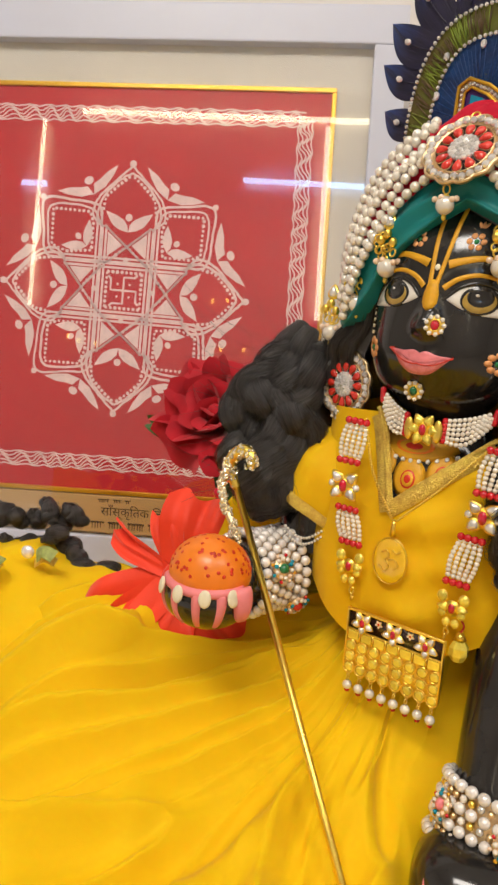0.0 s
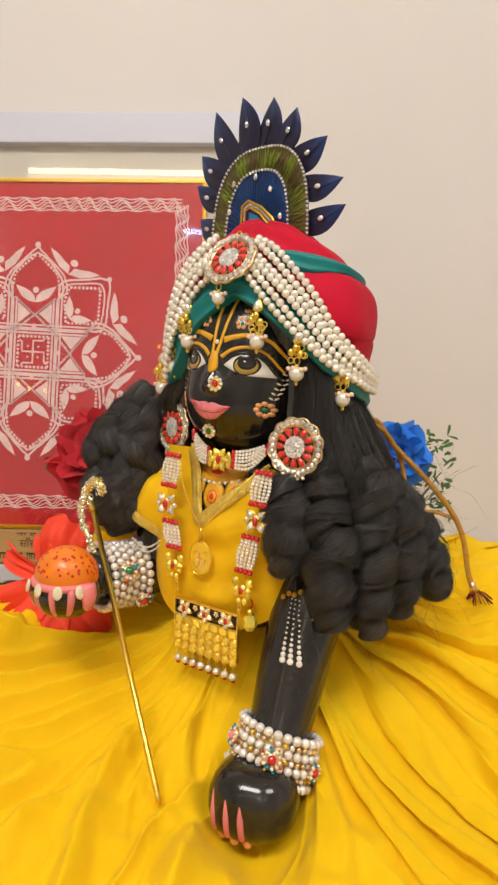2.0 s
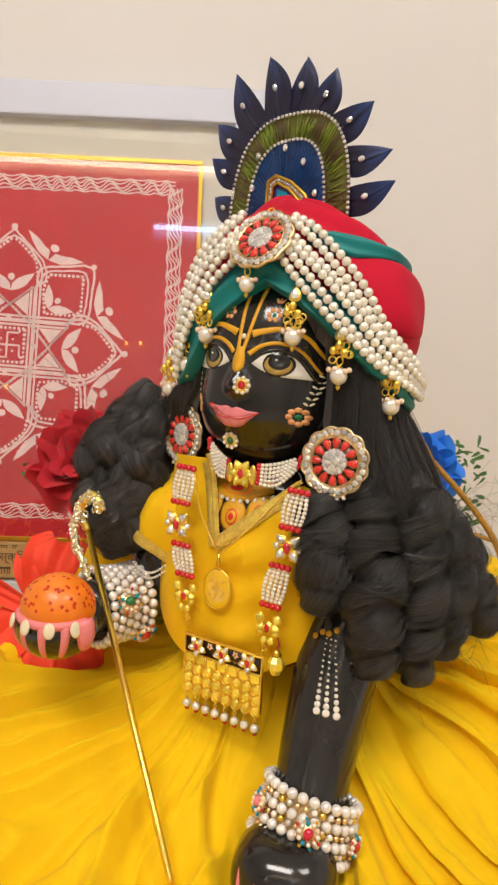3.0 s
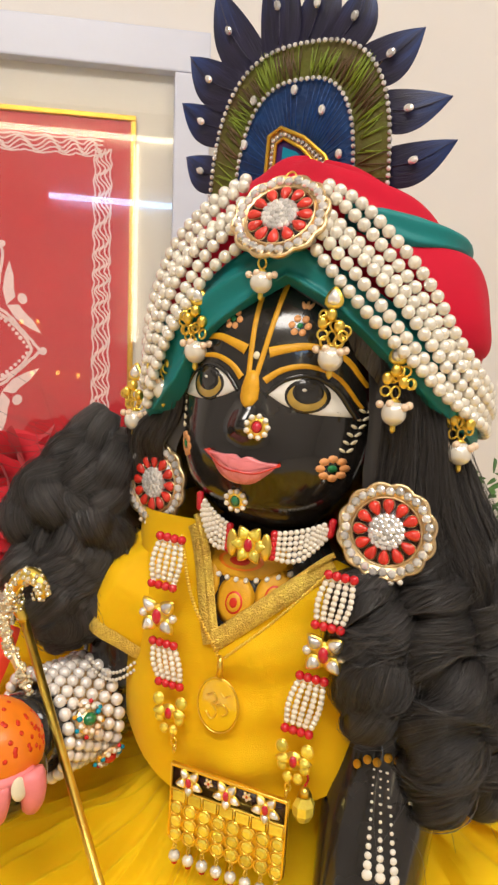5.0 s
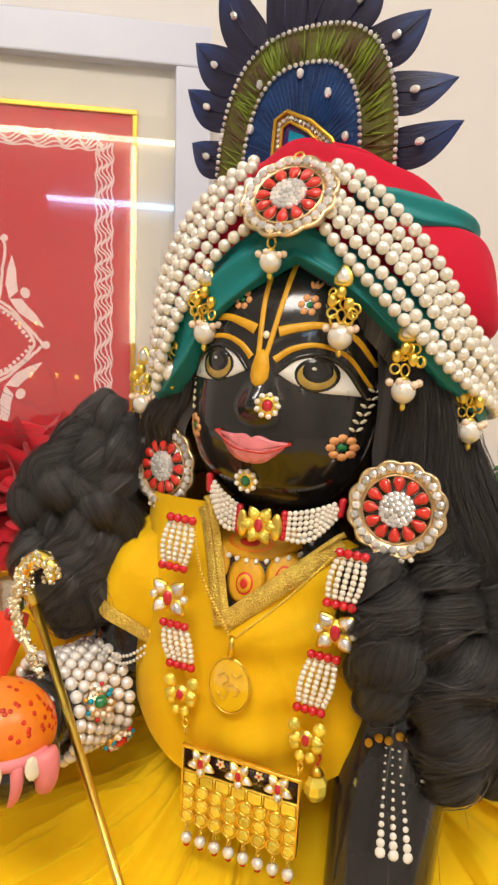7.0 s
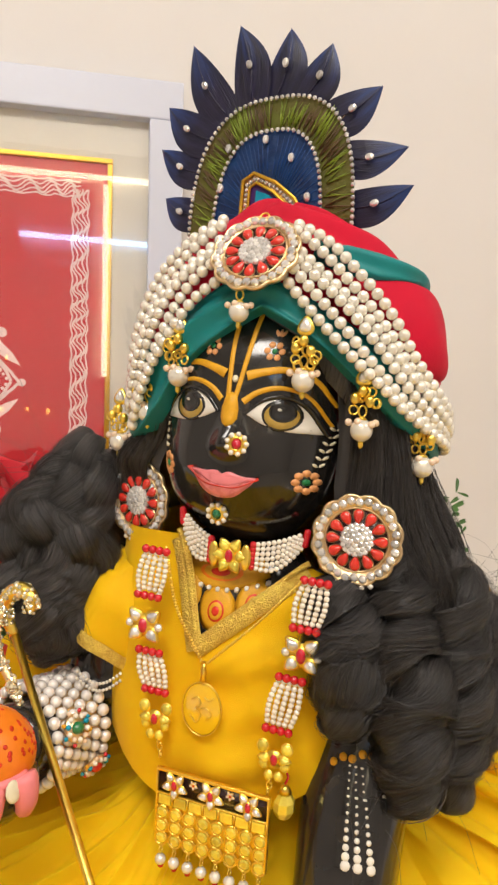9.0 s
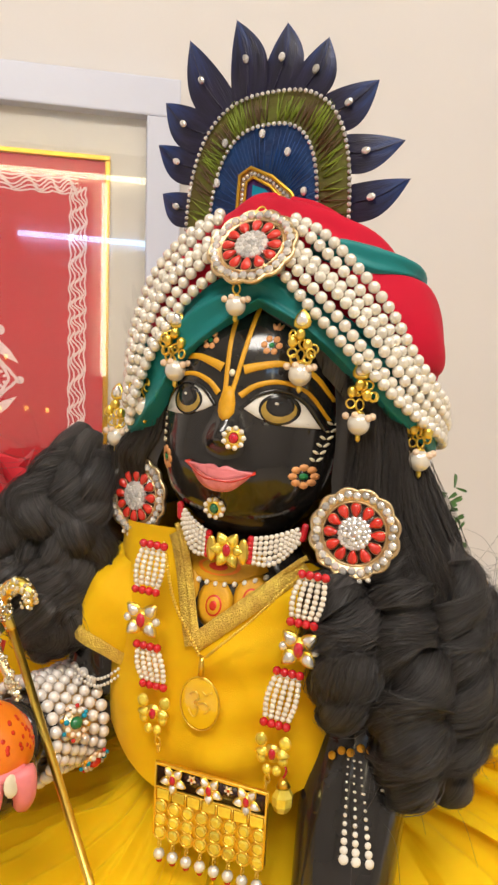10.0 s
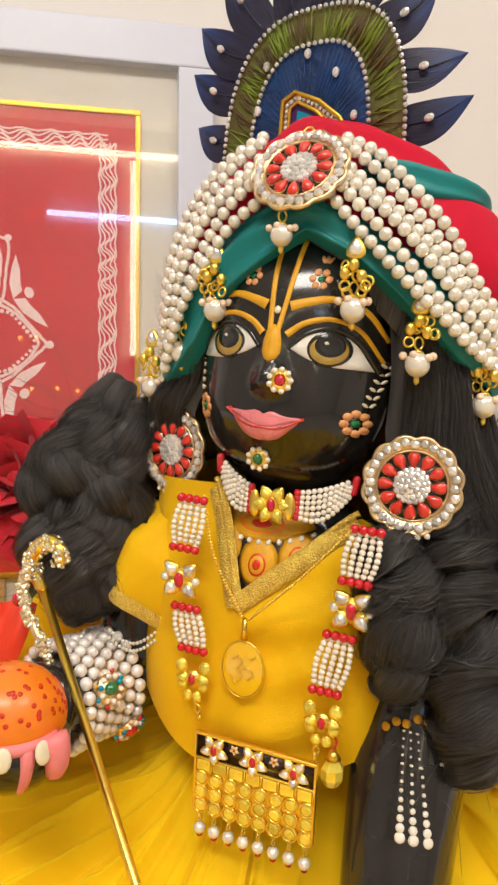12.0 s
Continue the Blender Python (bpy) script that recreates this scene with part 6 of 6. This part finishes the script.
charm = part("oval_charm", MB().ball(OM @ Matrix.Diagonal((0.0128, 0.0168, 0.0012, 1)), 28, 8), mat("golden_resin", (0.88, 0.535, 0.01), 0.15, 0.0, var=0.05, coat=1.0), chain, "golden resin oval")
part("charm_rim", MB().grid(lambda u, v: OM @ Vector(((0.0130 + 0.0004 * math.cos(v * 6.283)) * math.cos(u * 6.283), (0.0170 + 0.0004 * math.cos(v * 6.283)) * math.sin(u * 6.283), 0.0006 * math.sin(v * 6.283))), 32, 6, True), M_GOLD, chain, "gold rim")
mb = MB()
mb.tube(spline([OM @ Vector(p) for p in ((-0.006, 0.006, 0.0014), (-0.002, 0.008, 0.0016), (0.0, 0.004, 0.0018), (-0.003, 0.001, 0.0018), (0.0, -0.003, 0.0018), (-0.003, -0.008, 0.0016), (-0.007, -0.004, 0.0014))], 30), 0.0005, 6)
mb.tube(spline([OM @ Vector(p) for p in ((0.0, 0.001, 0.0018), (0.004, 0.002, 0.0018), (0.007, -0.002, 0.0016), (0.004, -0.005, 0.0016))], 20), 0.0005, 6)
mb.tube(spline([OM @ Vector(p) for p in ((0.002, 0.009, 0.0016), (0.005, 0.007, 0.0016), (0.008, 0.009, 0.0013))], 12), 0.0004, 6)
part("raised_sign", mb, M_GOLD, chain, "raised gold sign")

trinket = thing("waist_trinket", (0.122, 0.462, 0.190), "small gold faceted trinket hanging at the waist", "jewel")
part("facet_bead", MB().ball(Matrix.Translation((0.119, 0.463, 0.186)) @ Matrix.Diagonal((0.007, 0.006, 0.009, 1)), 8, 5), M_YSTONE, trinket, smooth=False)
part("bead_cap", MB().tube([(0.119, 0.463, 0.194), (0.119, 0.464, 0.199)], [0.0045, 0.002], 10), M_GOLD, trinket)
part("thread_loop", MB().tube(spline([(0.119, 0.464, 0.199), (0.121, 0.465, 0.203), (0.119, 0.468, 0.207)], 12), 0.0007, 6), M_RBEAD, trinket)

# ---------- the skirt ----------
WAIST = Vector((0.135, 0.590, 0.0))


def skirt_base(x, y):
    """Height of the spread skirt over the table."""
    wr = smoothstep(0.10, 0.30, x)
    left = 0.046 + 0.080 * smoothstep(0.38, 0.62, y)
    right = 0.052 + 0.140 * smoothstep(0.37, 0.66, y)
    z = left + (right - left) * wr
    z -= wr * 0.12 * smoothstep(0.74, 0.96, y) + (1 - wr) * 0.10 * smoothstep(0.62, 0.80, y)
    z -= 0.038 * math.exp(-((x - 0.118) ** 2 + (y - 0.378) ** 2) / 0.055 ** 2)
    z -= 0.05 * smoothstep(0.36, 0.16, y) * (1 - 0.3 * wr)
    z += 0.11 * math.exp(-((x - 0.125) ** 2 + (y - 0.575) ** 2) / 0.075 ** 2)
    z -= 0.10 * smoothstep(-0.17, -0.34, x)
    z -= 0.022 * math.exp(-((x - 0.36) ** 2 + (y - 0.59) ** 2) / 0.05 ** 2)
    z -= 0.14 * smoothstep(0.52, 0.72, x)
    z += 0.105 * math.exp(-((x + 0.035) / 0.055) ** 2 - ((y - 0.655) / 0.035) ** 2)
    return z


def skirt_point(u, v):
    phi = u * 2 * math.pi
    rho = 0.028 + 0.57 * v ** 1.15
    ex = WAIST.x + rho * math.cos(phi)
    ey = WAIST.y + rho * 0.86 * math.sin(phi)
    sp = phi if phi < math.pi else phi - 2 * math.pi
    sharp = smoothstep(-2.5, -1.2, sp) * smoothstep(2.6, 1.6, sp)
    wob = 0.50 * noise.noise(Vector((math.cos(phi) * 2.2, math.sin(phi) * 2.2, rho * 3.2))) + 0.9 * noise.noise(Vector((math.cos(phi) * 1.2, math.sin(phi) * 1.2, 4 + rho * 1.5)))
    s = (u * 18 + wob * 2.6) % 1.0
    saw = (s / 0.90) ** 1.3 if s < 0.90 else 1 - smoothstep(0.90, 1.0, s)
    k = (u * 18 + wob * 2.6) // 1
    amp = (0.003 + 0.0125 * smoothstep(0.05, 0.30, rho)) * (0.62 + 0.55 * noise.noise(Vector((k * 1.7, 7.3, rho * 2))))
    t = 2 * math.pi * (u * 19 + wob * 1.7)
    soft = (1 - abs(math.sin(t * 0.5))) ** 2.0
    h = amp * (saw * sharp + soft * 2.8 * (1 - sharp))
    h += 0.0045 * (1 - abs(math.sin(math.pi * (u * 61 + wob * 5)))) ** 2 * smoothstep(0.06, 0.2, rho) * (0.5 + noise.noise(Vector((phi * 4, rho * 6, 9))))
    h += 0.009 * noise.noise(Vector((ex * 14, ey * 14, 2))) + 0.0022 * noise.noise(Vector((ex * 50, ey * 50, 5)))
    h += 0.020 * (1 - min(1, abs(noise.noise(Vector((math.cos(phi) * 6.5, math.sin(phi) * 6.5, rho * 2.4)))) * 2.6)) ** 2 * smoothstep(0.07, 0.2, rho) * (1 - 0.6 * sharp)
    z = skirt_base(ex, ey) + h
    sway = 0.010 * math.sin(s * 6.28) * sharp
    return (ex - sway * math.sin(phi), ey + sway * math.cos(phi), max(0.004 + 0.002 * s, z))


skirt = thing("skirt", (WAIST.x, WAIST.y, 0.0), "wide pleated yellow chiffon skirt spread over the table", "skirt")
for g in range(8):
    part("skirt_gore", MB().grid(lambda u, v, g=g: skirt_point((g + u) / 8, v), 180, 110), M_YELLOW, skirt)

# ---------- bracelets ----------


def cuff(name, c, axis, R, rows, gap, label, gems, e_up):
    """Rings of pearls round an arm, with jewelled flowers between."""
    e = thing(name, c, label, "bracelet", "pair of bracelets")
    ax = Vector(axis).normalized()
    e1 = (Vector(e_up) - ax * Vector(e_up).dot(ax)).normalized()
    e2 = ax.cross(e1)
    for j in range(rows):
        o = (j - (rows - 1) / 2) * gap
        r = R * (1 + 0.02 * math.cos(j))
        n = int(2 * math.pi * r / (0.0042 * 2.04))
        for i in range(n):
            a = 2 * math.pi * (i + 0.5 * (j % 2)) / n
            p = Vector(c) + ax * o + (e1 * math.cos(a) + e2 * math.sin(a)) * r
            part("pearl", bead_mesh(M_WPEARL, 0.0042 if j in (0, rows - 1) else 0.0039), None, e, m=Matrix.Translation(p))
    for j in range(rows - 1 if gap > 0.01 else 0):
        o = (j - (rows - 2) / 2) * gap
        n = int(2 * math.pi * R / 0.0064)
        for i in range(n):
            a = 2 * math.pi * (i + 0.5 * (j % 2)) / n
            part("bead", bead_mesh((M_PALEGOLD, M_SEED, M_GOLD, M_STONE, M_PALEGOLD)[i % 5], 0.0026, 8, 6), None, e, m=Matrix.Translation(Vector(c) + ax * o + (e1 * math.cos(a) + e2 * math.sin(a)) * (R * 0.975)))
    part("inner_band", MB().grid(lambda u, v: Vector(c) + ax * ((v - 0.5) * gap * (rows - 1)) + (e1 * math.cos(6.28319 * u) + e2 * math.sin(6.28319 * u)) * (R * 0.90), 40, 2, True), M_PALEGOLD, e, "antique gold band")
    for a, o, col, sz in gems:
        n = (e1 * math.cos(a) + e2 * math.sin(a))
        m = facing(Vector(c) + ax * o + n * (R + 0.0062), n, ax)
        part("gem_plate", MB().tube([m @ Vector((0, 0, -0.002)), m @ Vector((0, 0, 0.0008))], sz * 0.8, 20), M_PALEGOLD, e)
        part("gem", MB().ball(m @ Matrix.Translation((0, 0, 0.0012)) @ Matrix.Diagonal((sz * 0.36, sz * 0.42, sz * 0.30, 1)), 14, 8), col, e, "coloured stone")
        for i in range(10):
            b = 2 * math.pi * i / 10
            part("bead", bead_mesh((M_SEED, M_PEACHP, M_SEED, M_CYAN)[i % 4 if i % 5 else 0], sz * 0.17, 8, 6), None, e, m=m @ Matrix.Translation((sz * 0.66 * math.cos(b), sz * 0.66 * math.sin(b), 0.001)))
        for i in range(8):
            b = 2 * math.pi * (i + 0.5) / 8
            part("bead", bead_mesh((M_PEACHP, M_YPAINT, M_CYAN, M_RBEAD)[i % 4], sz * 0.13, 8, 6), None, e, m=m @ Matrix.Translation((sz * 0.93 * math.cos(b), sz * 0.93 * math.sin(b), 0.0)))
    return e


cuff("bracelet", (0.146, 0.429, 0.083), (0.28, 0.30, 0.92), 0.0365, 4, 0.0125, "pearl bracelet with red stone flowers on the lowered arm",
     ((0.15, 0.0, M_RUBY, 0.0105), (-0.95, 0.003, M_PINK, 0.0095), (1.20, -0.002, M_CORAL, 0.0095)), (-0.3, -0.95, 0))
cuff("bracelet", (-0.0235, 0.555, 0.197), (0.75, 0.66, -0.02), 0.0325, 6, 0.0080, "pearl bracelet with green stone flower on the raised arm",
              ((-0.32, -0.008, M_EMERALD, 0.0115), (0.62, 0.013, M_CORAL, 0.0110)), (0.66, -0.75, 0.05))

# ---------- the gold staff ----------
staff = thing("golden_staff", (0.05, 0.388, 0.054), "thin gold staff with a rhinestone crook leaning at the fist", "staff")
tip, top = Vector((0.050, 0.388, 0.053)), Vector((-0.048, 0.546, 0.266))
part("shaft", MB().tube([tip, tip.lerp(top, 0.02), top], [0.0018, 0.0027, 0.0027], 16), M_GOLD, staff, "polished gold shaft")
hook = spline([top, Vector((-0.053, 0.548, 0.276)), Vector((-0.055, 0.548, 0.285)), Vector((-0.050, 0.545, 0.294)), Vector((-0.043, 0.539, 0.298)), Vector((-0.037, 0.534, 0.294)), Vector((-0.037, 0.533, 0.286))], 40)
part("crook", MB().tube(hook, [0.0035 + 0.0020 * math.sin(k / 39 * math.pi) for k in range(40)], 12), M_GOLD, staff, "bird-shaped crook")
st = stone_mesh("staff_stone", 0.0015, 0.0015, 0.0015, mat("champagne_rhinestone", (1.0, 0.84, 0.58), 0.08, 0.6, var=0.25, scale=500, spec=0.9, coat=1.0, island=0.3))
rnd = random.Random(31)
for k in range(120):
    p = hook[rnd.randrange(4, 39)]
    n = Vector((rnd.uniform(-1, 1), rnd.uniform(-1.2, 0.1), rnd.uniform(-1, 1))).normalized()
    part("rhinestone", st, None, staff, m=facing(p + n * 0.0050, n))
tail = spline([Vector((-0.056, 0.545, 0.282)), Vector((-0.0600, 0.543, 0.270)), Vector((-0.056, 0.538, 0.254)), Vector((-0.048, 0.531, 0.240)), Vector((-0.042, 0.525, 0.228))], 40)
part("crook_tail", MB().tube(tail, [0.004 - 0.00004 * k for k in range(40)], 10), M_PALEGOLD, staff, "rhinestone tail")
for k in range(130):
    p = tail[rnd.randrange(0, 39)]
    n = Vector((rnd.uniform(-1, 1), rnd.uniform(-1.2, 0.1), rnd.uniform(-1, 1))).normalized()
    part("rhinestone", st, None, staff, m=facing(p + n * 0.0032, n))
part("red_stone", MB().ball(Matrix.Translation((-0.0625, 0.541, 0.262)) @ Matrix.Diagonal((0.0035, 0.003, 0.0045, 1)), 12, 8), M_RUBY, staff)

# ---------- flowers ----------


def petal(m, l, w, cup, curl, ruffle, seed, nu=10, nv=10, blunt=0.0):
    """A petal that grows along +y of m, cupped, its rim curled back."""
    rnd = random.Random(seed)
    ph = rnd.uniform(0, 6)
    mb = MB()
    for side in (0, 1):
        def fn(u, v, side=side):
            s = u * 2 - 1
            wid = w * (math.sin((0.10 + (0.82 - 0.06 * blunt) * v) * math.pi) ** (0.6 - 0.25 * blunt)) * (0.45 + 0.65 * v)
            x = s * wid
            z = cup * l * (s * s * 0.55 * (0.3 + v) + v * v * 0.5) - curl * l * max(0, v - 0.6) ** 2 * 6
            z += ruffle * l * math.sin(s * 7 + ph) * v * v
            return m @ Vector((x, l * (v + 0.05 * math.cos(s * 5 + ph)) - 0.05 * l, z - side * 0.0006))
        mb.grid(fn, nu, nv)
    return mb


def rose_flower(name, c, R, material, normal, label, group=""):
    e = thing(name, c, label, "flower", group)
    base = facing(c, normal)
    k = 0
    for ring, (n, l, w, tilt) in enumerate(((3, 0.62, 0.42, 84), (3, 0.85, 0.62, 74), (4, 1.05, 0.74, 58), (5, 1.18, 0.80, 36), (5, 1.22, 0.82, 12))):
        for i in range(n):
            a = 360 * i / n + 37 * ring
            m = base @ pose(0, 0, -R * 0.25, 0, 0, a) @ pose(0, R * 0.05 * ring, 0, tilt, 0, 0)
            part("petal", petal(m, R * l, R * w, 0.62, 0.16 + 0.07 * ring, 0.02, k, 12, 12, 1.5), material, e)
            k += 1
    part("flower_heart", MB().ball(base @ Matrix.Translation((0, 0, 0.0)) @ Matrix.Diagonal((R * 0.25, R * 0.25, R * 0.45, 1)), 12, 8), material, e)
    return e


def stem(e, a, b, r=0.0022):
    a, b = Vector(a), Vector(b)
    part("stem", MB().tube(spline([a, a.lerp(b, 0.5) + Vector((0.006, 0.004, 0)), b], 14), r, 8), M_LEAF, e, "green stem")


def leaf(e, base, tipp, w, seed):
    b, t = Vector(base), Vector(tipp)
    m = facing(b, (Vector((0.1, -1, 0.5))), t - b)
    part("leaf", petal(m, (t - b).length, w, 0.15, 0.1, 0.02, seed, 6, 8), M_LEAF, e)


rose = rose_flower("red_rose", Vector((-0.094, 0.780, 0.290)), 0.052, M_ROSE, (-0.25, -0.85, 0.5), "deep red velvet rose behind the wig")
stem(rose, (-0.098, 0.79, 0.26), (-0.090, 0.80, 0.0))
leaf(rose, (-0.110, 0.80, 0.25), (-0.172, 0.77, 0.285), 0.016, 3)
leaf(rose, (-0.095, 0.79, 0.22), (-0.060, 0.76, 0.17), 0.014, 4)
leaf(rose, (-0.090, 0.79, 0.20), (-0.035, 0.75, 0.185), 0.016, 5)

glad = thing("scarlet_flower", (-0.105, 0.575, 0.14), "large ruffled scarlet flower lying beside the fist", "flower")
for i, (tx, ty, tz, w) in enumerate(((-0.160, 0.562, 0.204, 0.013), (-0.166, 0.545, 0.142, 0.036), (-0.116, 0.566, 0.224, 0.017), (-0.088, 0.575, 0.242, 0.030), (-0.116, 0.540, 0.124, 0.038), (-0.054, 0.545, 0.136, 0.028), (-0.140, 0.545, 0.130, 0.030))):
    b = Vector((-0.098, 0.585, 0.172))
    t = Vector((tx, ty, tz))
    m = facing(b, Vector((-0.1, -1, 0.45 if tz < 0.2 else 0.1)), t - b)
    part("petal", petal(m, (t - b).length * 1.05, w, 0.10, 0.30, 0.075, 60 + i, 20, 16, 1.3), M_GLAD, glad)
part("flower_throat", MB().ball(Matrix.Translation((-0.098, 0.583, 0.172)) @ Matrix.Diagonal((0.014, 0.012, 0.014, 1)), 12, 8), M_GLAD, glad)
stem(glad, (-0.096, 0.590, 0.165), (-0.085, 0.66, 0.10), 0.003)

blue = rose_flower("blue_flower", Vector((0.279, 0.675, 0.319)), 0.031, M_BLUEFL, (-0.15, -0.9, 0.35), "bright blue cloth flower with green sprigs")
stem(blue, (0.288, 0.685, 0.31), (0.300, 0.70, 0.0))
rnd = random.Random(8)
for i in range(130):
    b = Vector((0.300 + rnd.uniform(-0.03, 0.05), 0.69 + rnd.uniform(-0.02, 0.02), rnd.uniform(0.21, 0.345)))
    if b.z > 0.30 and b.x < 0.31:
        b.x += 0.03
    t = b + Vector((rnd.uniform(-0.010, 0.012), rnd.uniform(-0.010, 0.0), rnd.uniform(-0.003, 0.012)))
    leaf(blue, b, t, rnd.uniform(0.0014, 0.0030), 100 + i)
for i in range(9):
    b = Vector((0.300 + rnd.uniform(-0.02, 0.045), 0.69, rnd.uniform(0.26, 0.345)))
    part("sprig", MB().tube(spline([(0.300, 0.70, 0.20), (0.302, 0.695, 0.24), b], 10), 0.0007, 5), M_LEAF, blue)

# ---------- cords of the turban tie ----------
cord = thing("tie_cord", (0.36, 0.60, 0.175), "ochre tie cord falling from the turban onto the skirt", "cord")
part("cord_strand", MB().tube(spline([knot, (0.240, 0.562, 0.368), (0.262, 0.585, 0.342), (0.300, 0.597, 0.306), (0.330, 0.600, 0.272), (0.346, 0.600, 0.242), (0.354, 0.600, 0.205), (0.360, 0.600, 0.186)], 60), 0.0030, 10), M_CORD, cord)
part("cord_strand", MB().tube(spline([knot, (0.246, 0.566, 0.360), (0.268, 0.592, 0.334), (0.278, 0.598, 0.305), (0.281, 0.602, 0.270), (0.278, 0.606, 0.20)], 50), 0.0026, 10), M_CORD, cord)
part("cord_strand", MB().tube(spline([(0.285, 0.604, 0.262), (0.310, 0.604, 0.268), (0.335, 0.601, 0.262)], 24), 0.0020, 8), M_CORD, cord)
part("cord_tip", MB().tube([(0.359, 0.600, 0.192), (0.363, 0.599, 0.180)], [0.0040, 0.0046], 12), M_PALEGOLD, cord, "wrapped gold tip")
tas = MB()
for i in range(26):
    a = rnd.uniform(0, 6.28)
    q = Vector((0.363 + 0.014 * math.cos(a) + 0.006, 0.597 + 0.012 * math.sin(a), 0.172 + rnd.uniform(-0.004, 0.004)))
    tas.tube(spline([(0.363, 0.599, 0.182), Vector((0.363, 0.599, 0.182)).lerp(q, 0.5) + Vector((0, 0, 0.003)), q], 8), 0.0006, 4)
part("tassel", tas, mat("dark_red_thread", (0.18, 0.02, 0.01), 0.7), cord, "dark red tassel")

# ---------- the neighbouring doll's clothes at the edge ----------
ruff = thing("black_curls", (-0.28, 0.75, 0.10), "frizzy black curled hairpiece beside the picture", "hairpiece")
rnd = random.Random(15)
for clump in range(30):
    x = -0.365 + 0.165 * (clump % 15) / 14
    c = Vector((x, rnd.uniform(0.715, 0.765), (0.160 if clump < 15 else 0.128) + rnd.uniform(-0.008, 0.010) - (0.042 if x > -0.245 else 0)))
    d = Vector((rnd.uniform(-1, 1), rnd.uniform(-0.9, 0.1), rnd.uniform(-0.7, 0.9))).normalized() * rnd.uniform(0.010, 0.017)
    bow = Vector((rnd.uniform(-1, 1), rnd.uniform(-0.6, 0.1), rnd.uniform(-1, 1))) * 0.007
    lock([c - d, c + bow, c + d], [0.004, 0.009, 0.010, 0.008, 0.003], rnd.uniform(0.8, 1.6), 90, 400 + clump, 0.35, "tuft", ruff)
cloth = thing("folded_garment", (-0.28, 0.67, 0.06), "yellow garment with gold braid and green patches", "clothing")


def gar(u, v):
    x = -0.46 + 0.30 * u
    y = 0.735 - 0.16 * v
    z = 0.142 - 0.030 * smoothstep(0.55, 1.0, u) - 0.055 * v * v + 0.008 * noise.noise(Vector((x * 18, y * 18, 3))) + 0.004 * math.sin(u * 22 + v * 6)
    return (x, y, z)


part("garment_body", MB().grid(gar, 60, 40), M_YELLOW, cloth, "yellow cloth")
part("garment_side", MB().grid(lambda u, v: (gar(u, 0)[0], gar(u, 0)[1] + 0.004, gar(u, 0)[2] * (1 - v)), 60, 4), M_YELLOW, cloth)
for a, b in (((-0.292, 0.655, 0.140), (-0.300, 0.600, 0.110)), ((-0.262, 0.672, 0.137), (-0.236, 0.664, 0.143))):
    a, b = Vector(a), Vector(b)
    part("braid", MB().ribbon(spline([a, a.lerp(b, 0.5) + Vector((0, -0.002, 0.006)), b], 12), 0.010, Vector((0.1, -0.7, 0.7)).normalized(), 0.0015), M_TRIM, cloth, "gold braid")
    part("green_patch", MB().ribbon(spline([a + Vector((0.004, -0.006, 0.010)), a.lerp(b, 0.5) + Vector((0, -0.006, 0.014)), b + Vector((0, -0.006, 0.008))], 12), 0.014, Vector((0.1, -0.7, 0.7)).normalized(), 0.0015), mat("olive_brocade", (0.32, 0.36, 0.10), 0.5, var=0.3, scale=300), cloth, "olive brocade patch")
part("button", MB().ball(Matrix.Translation((-0.268, 0.668, 0.150)) @ Matrix.Diagonal((0.007, 0.004, 0.007, 1)), 14, 8), M_STONE, cloth, "round clear stone")
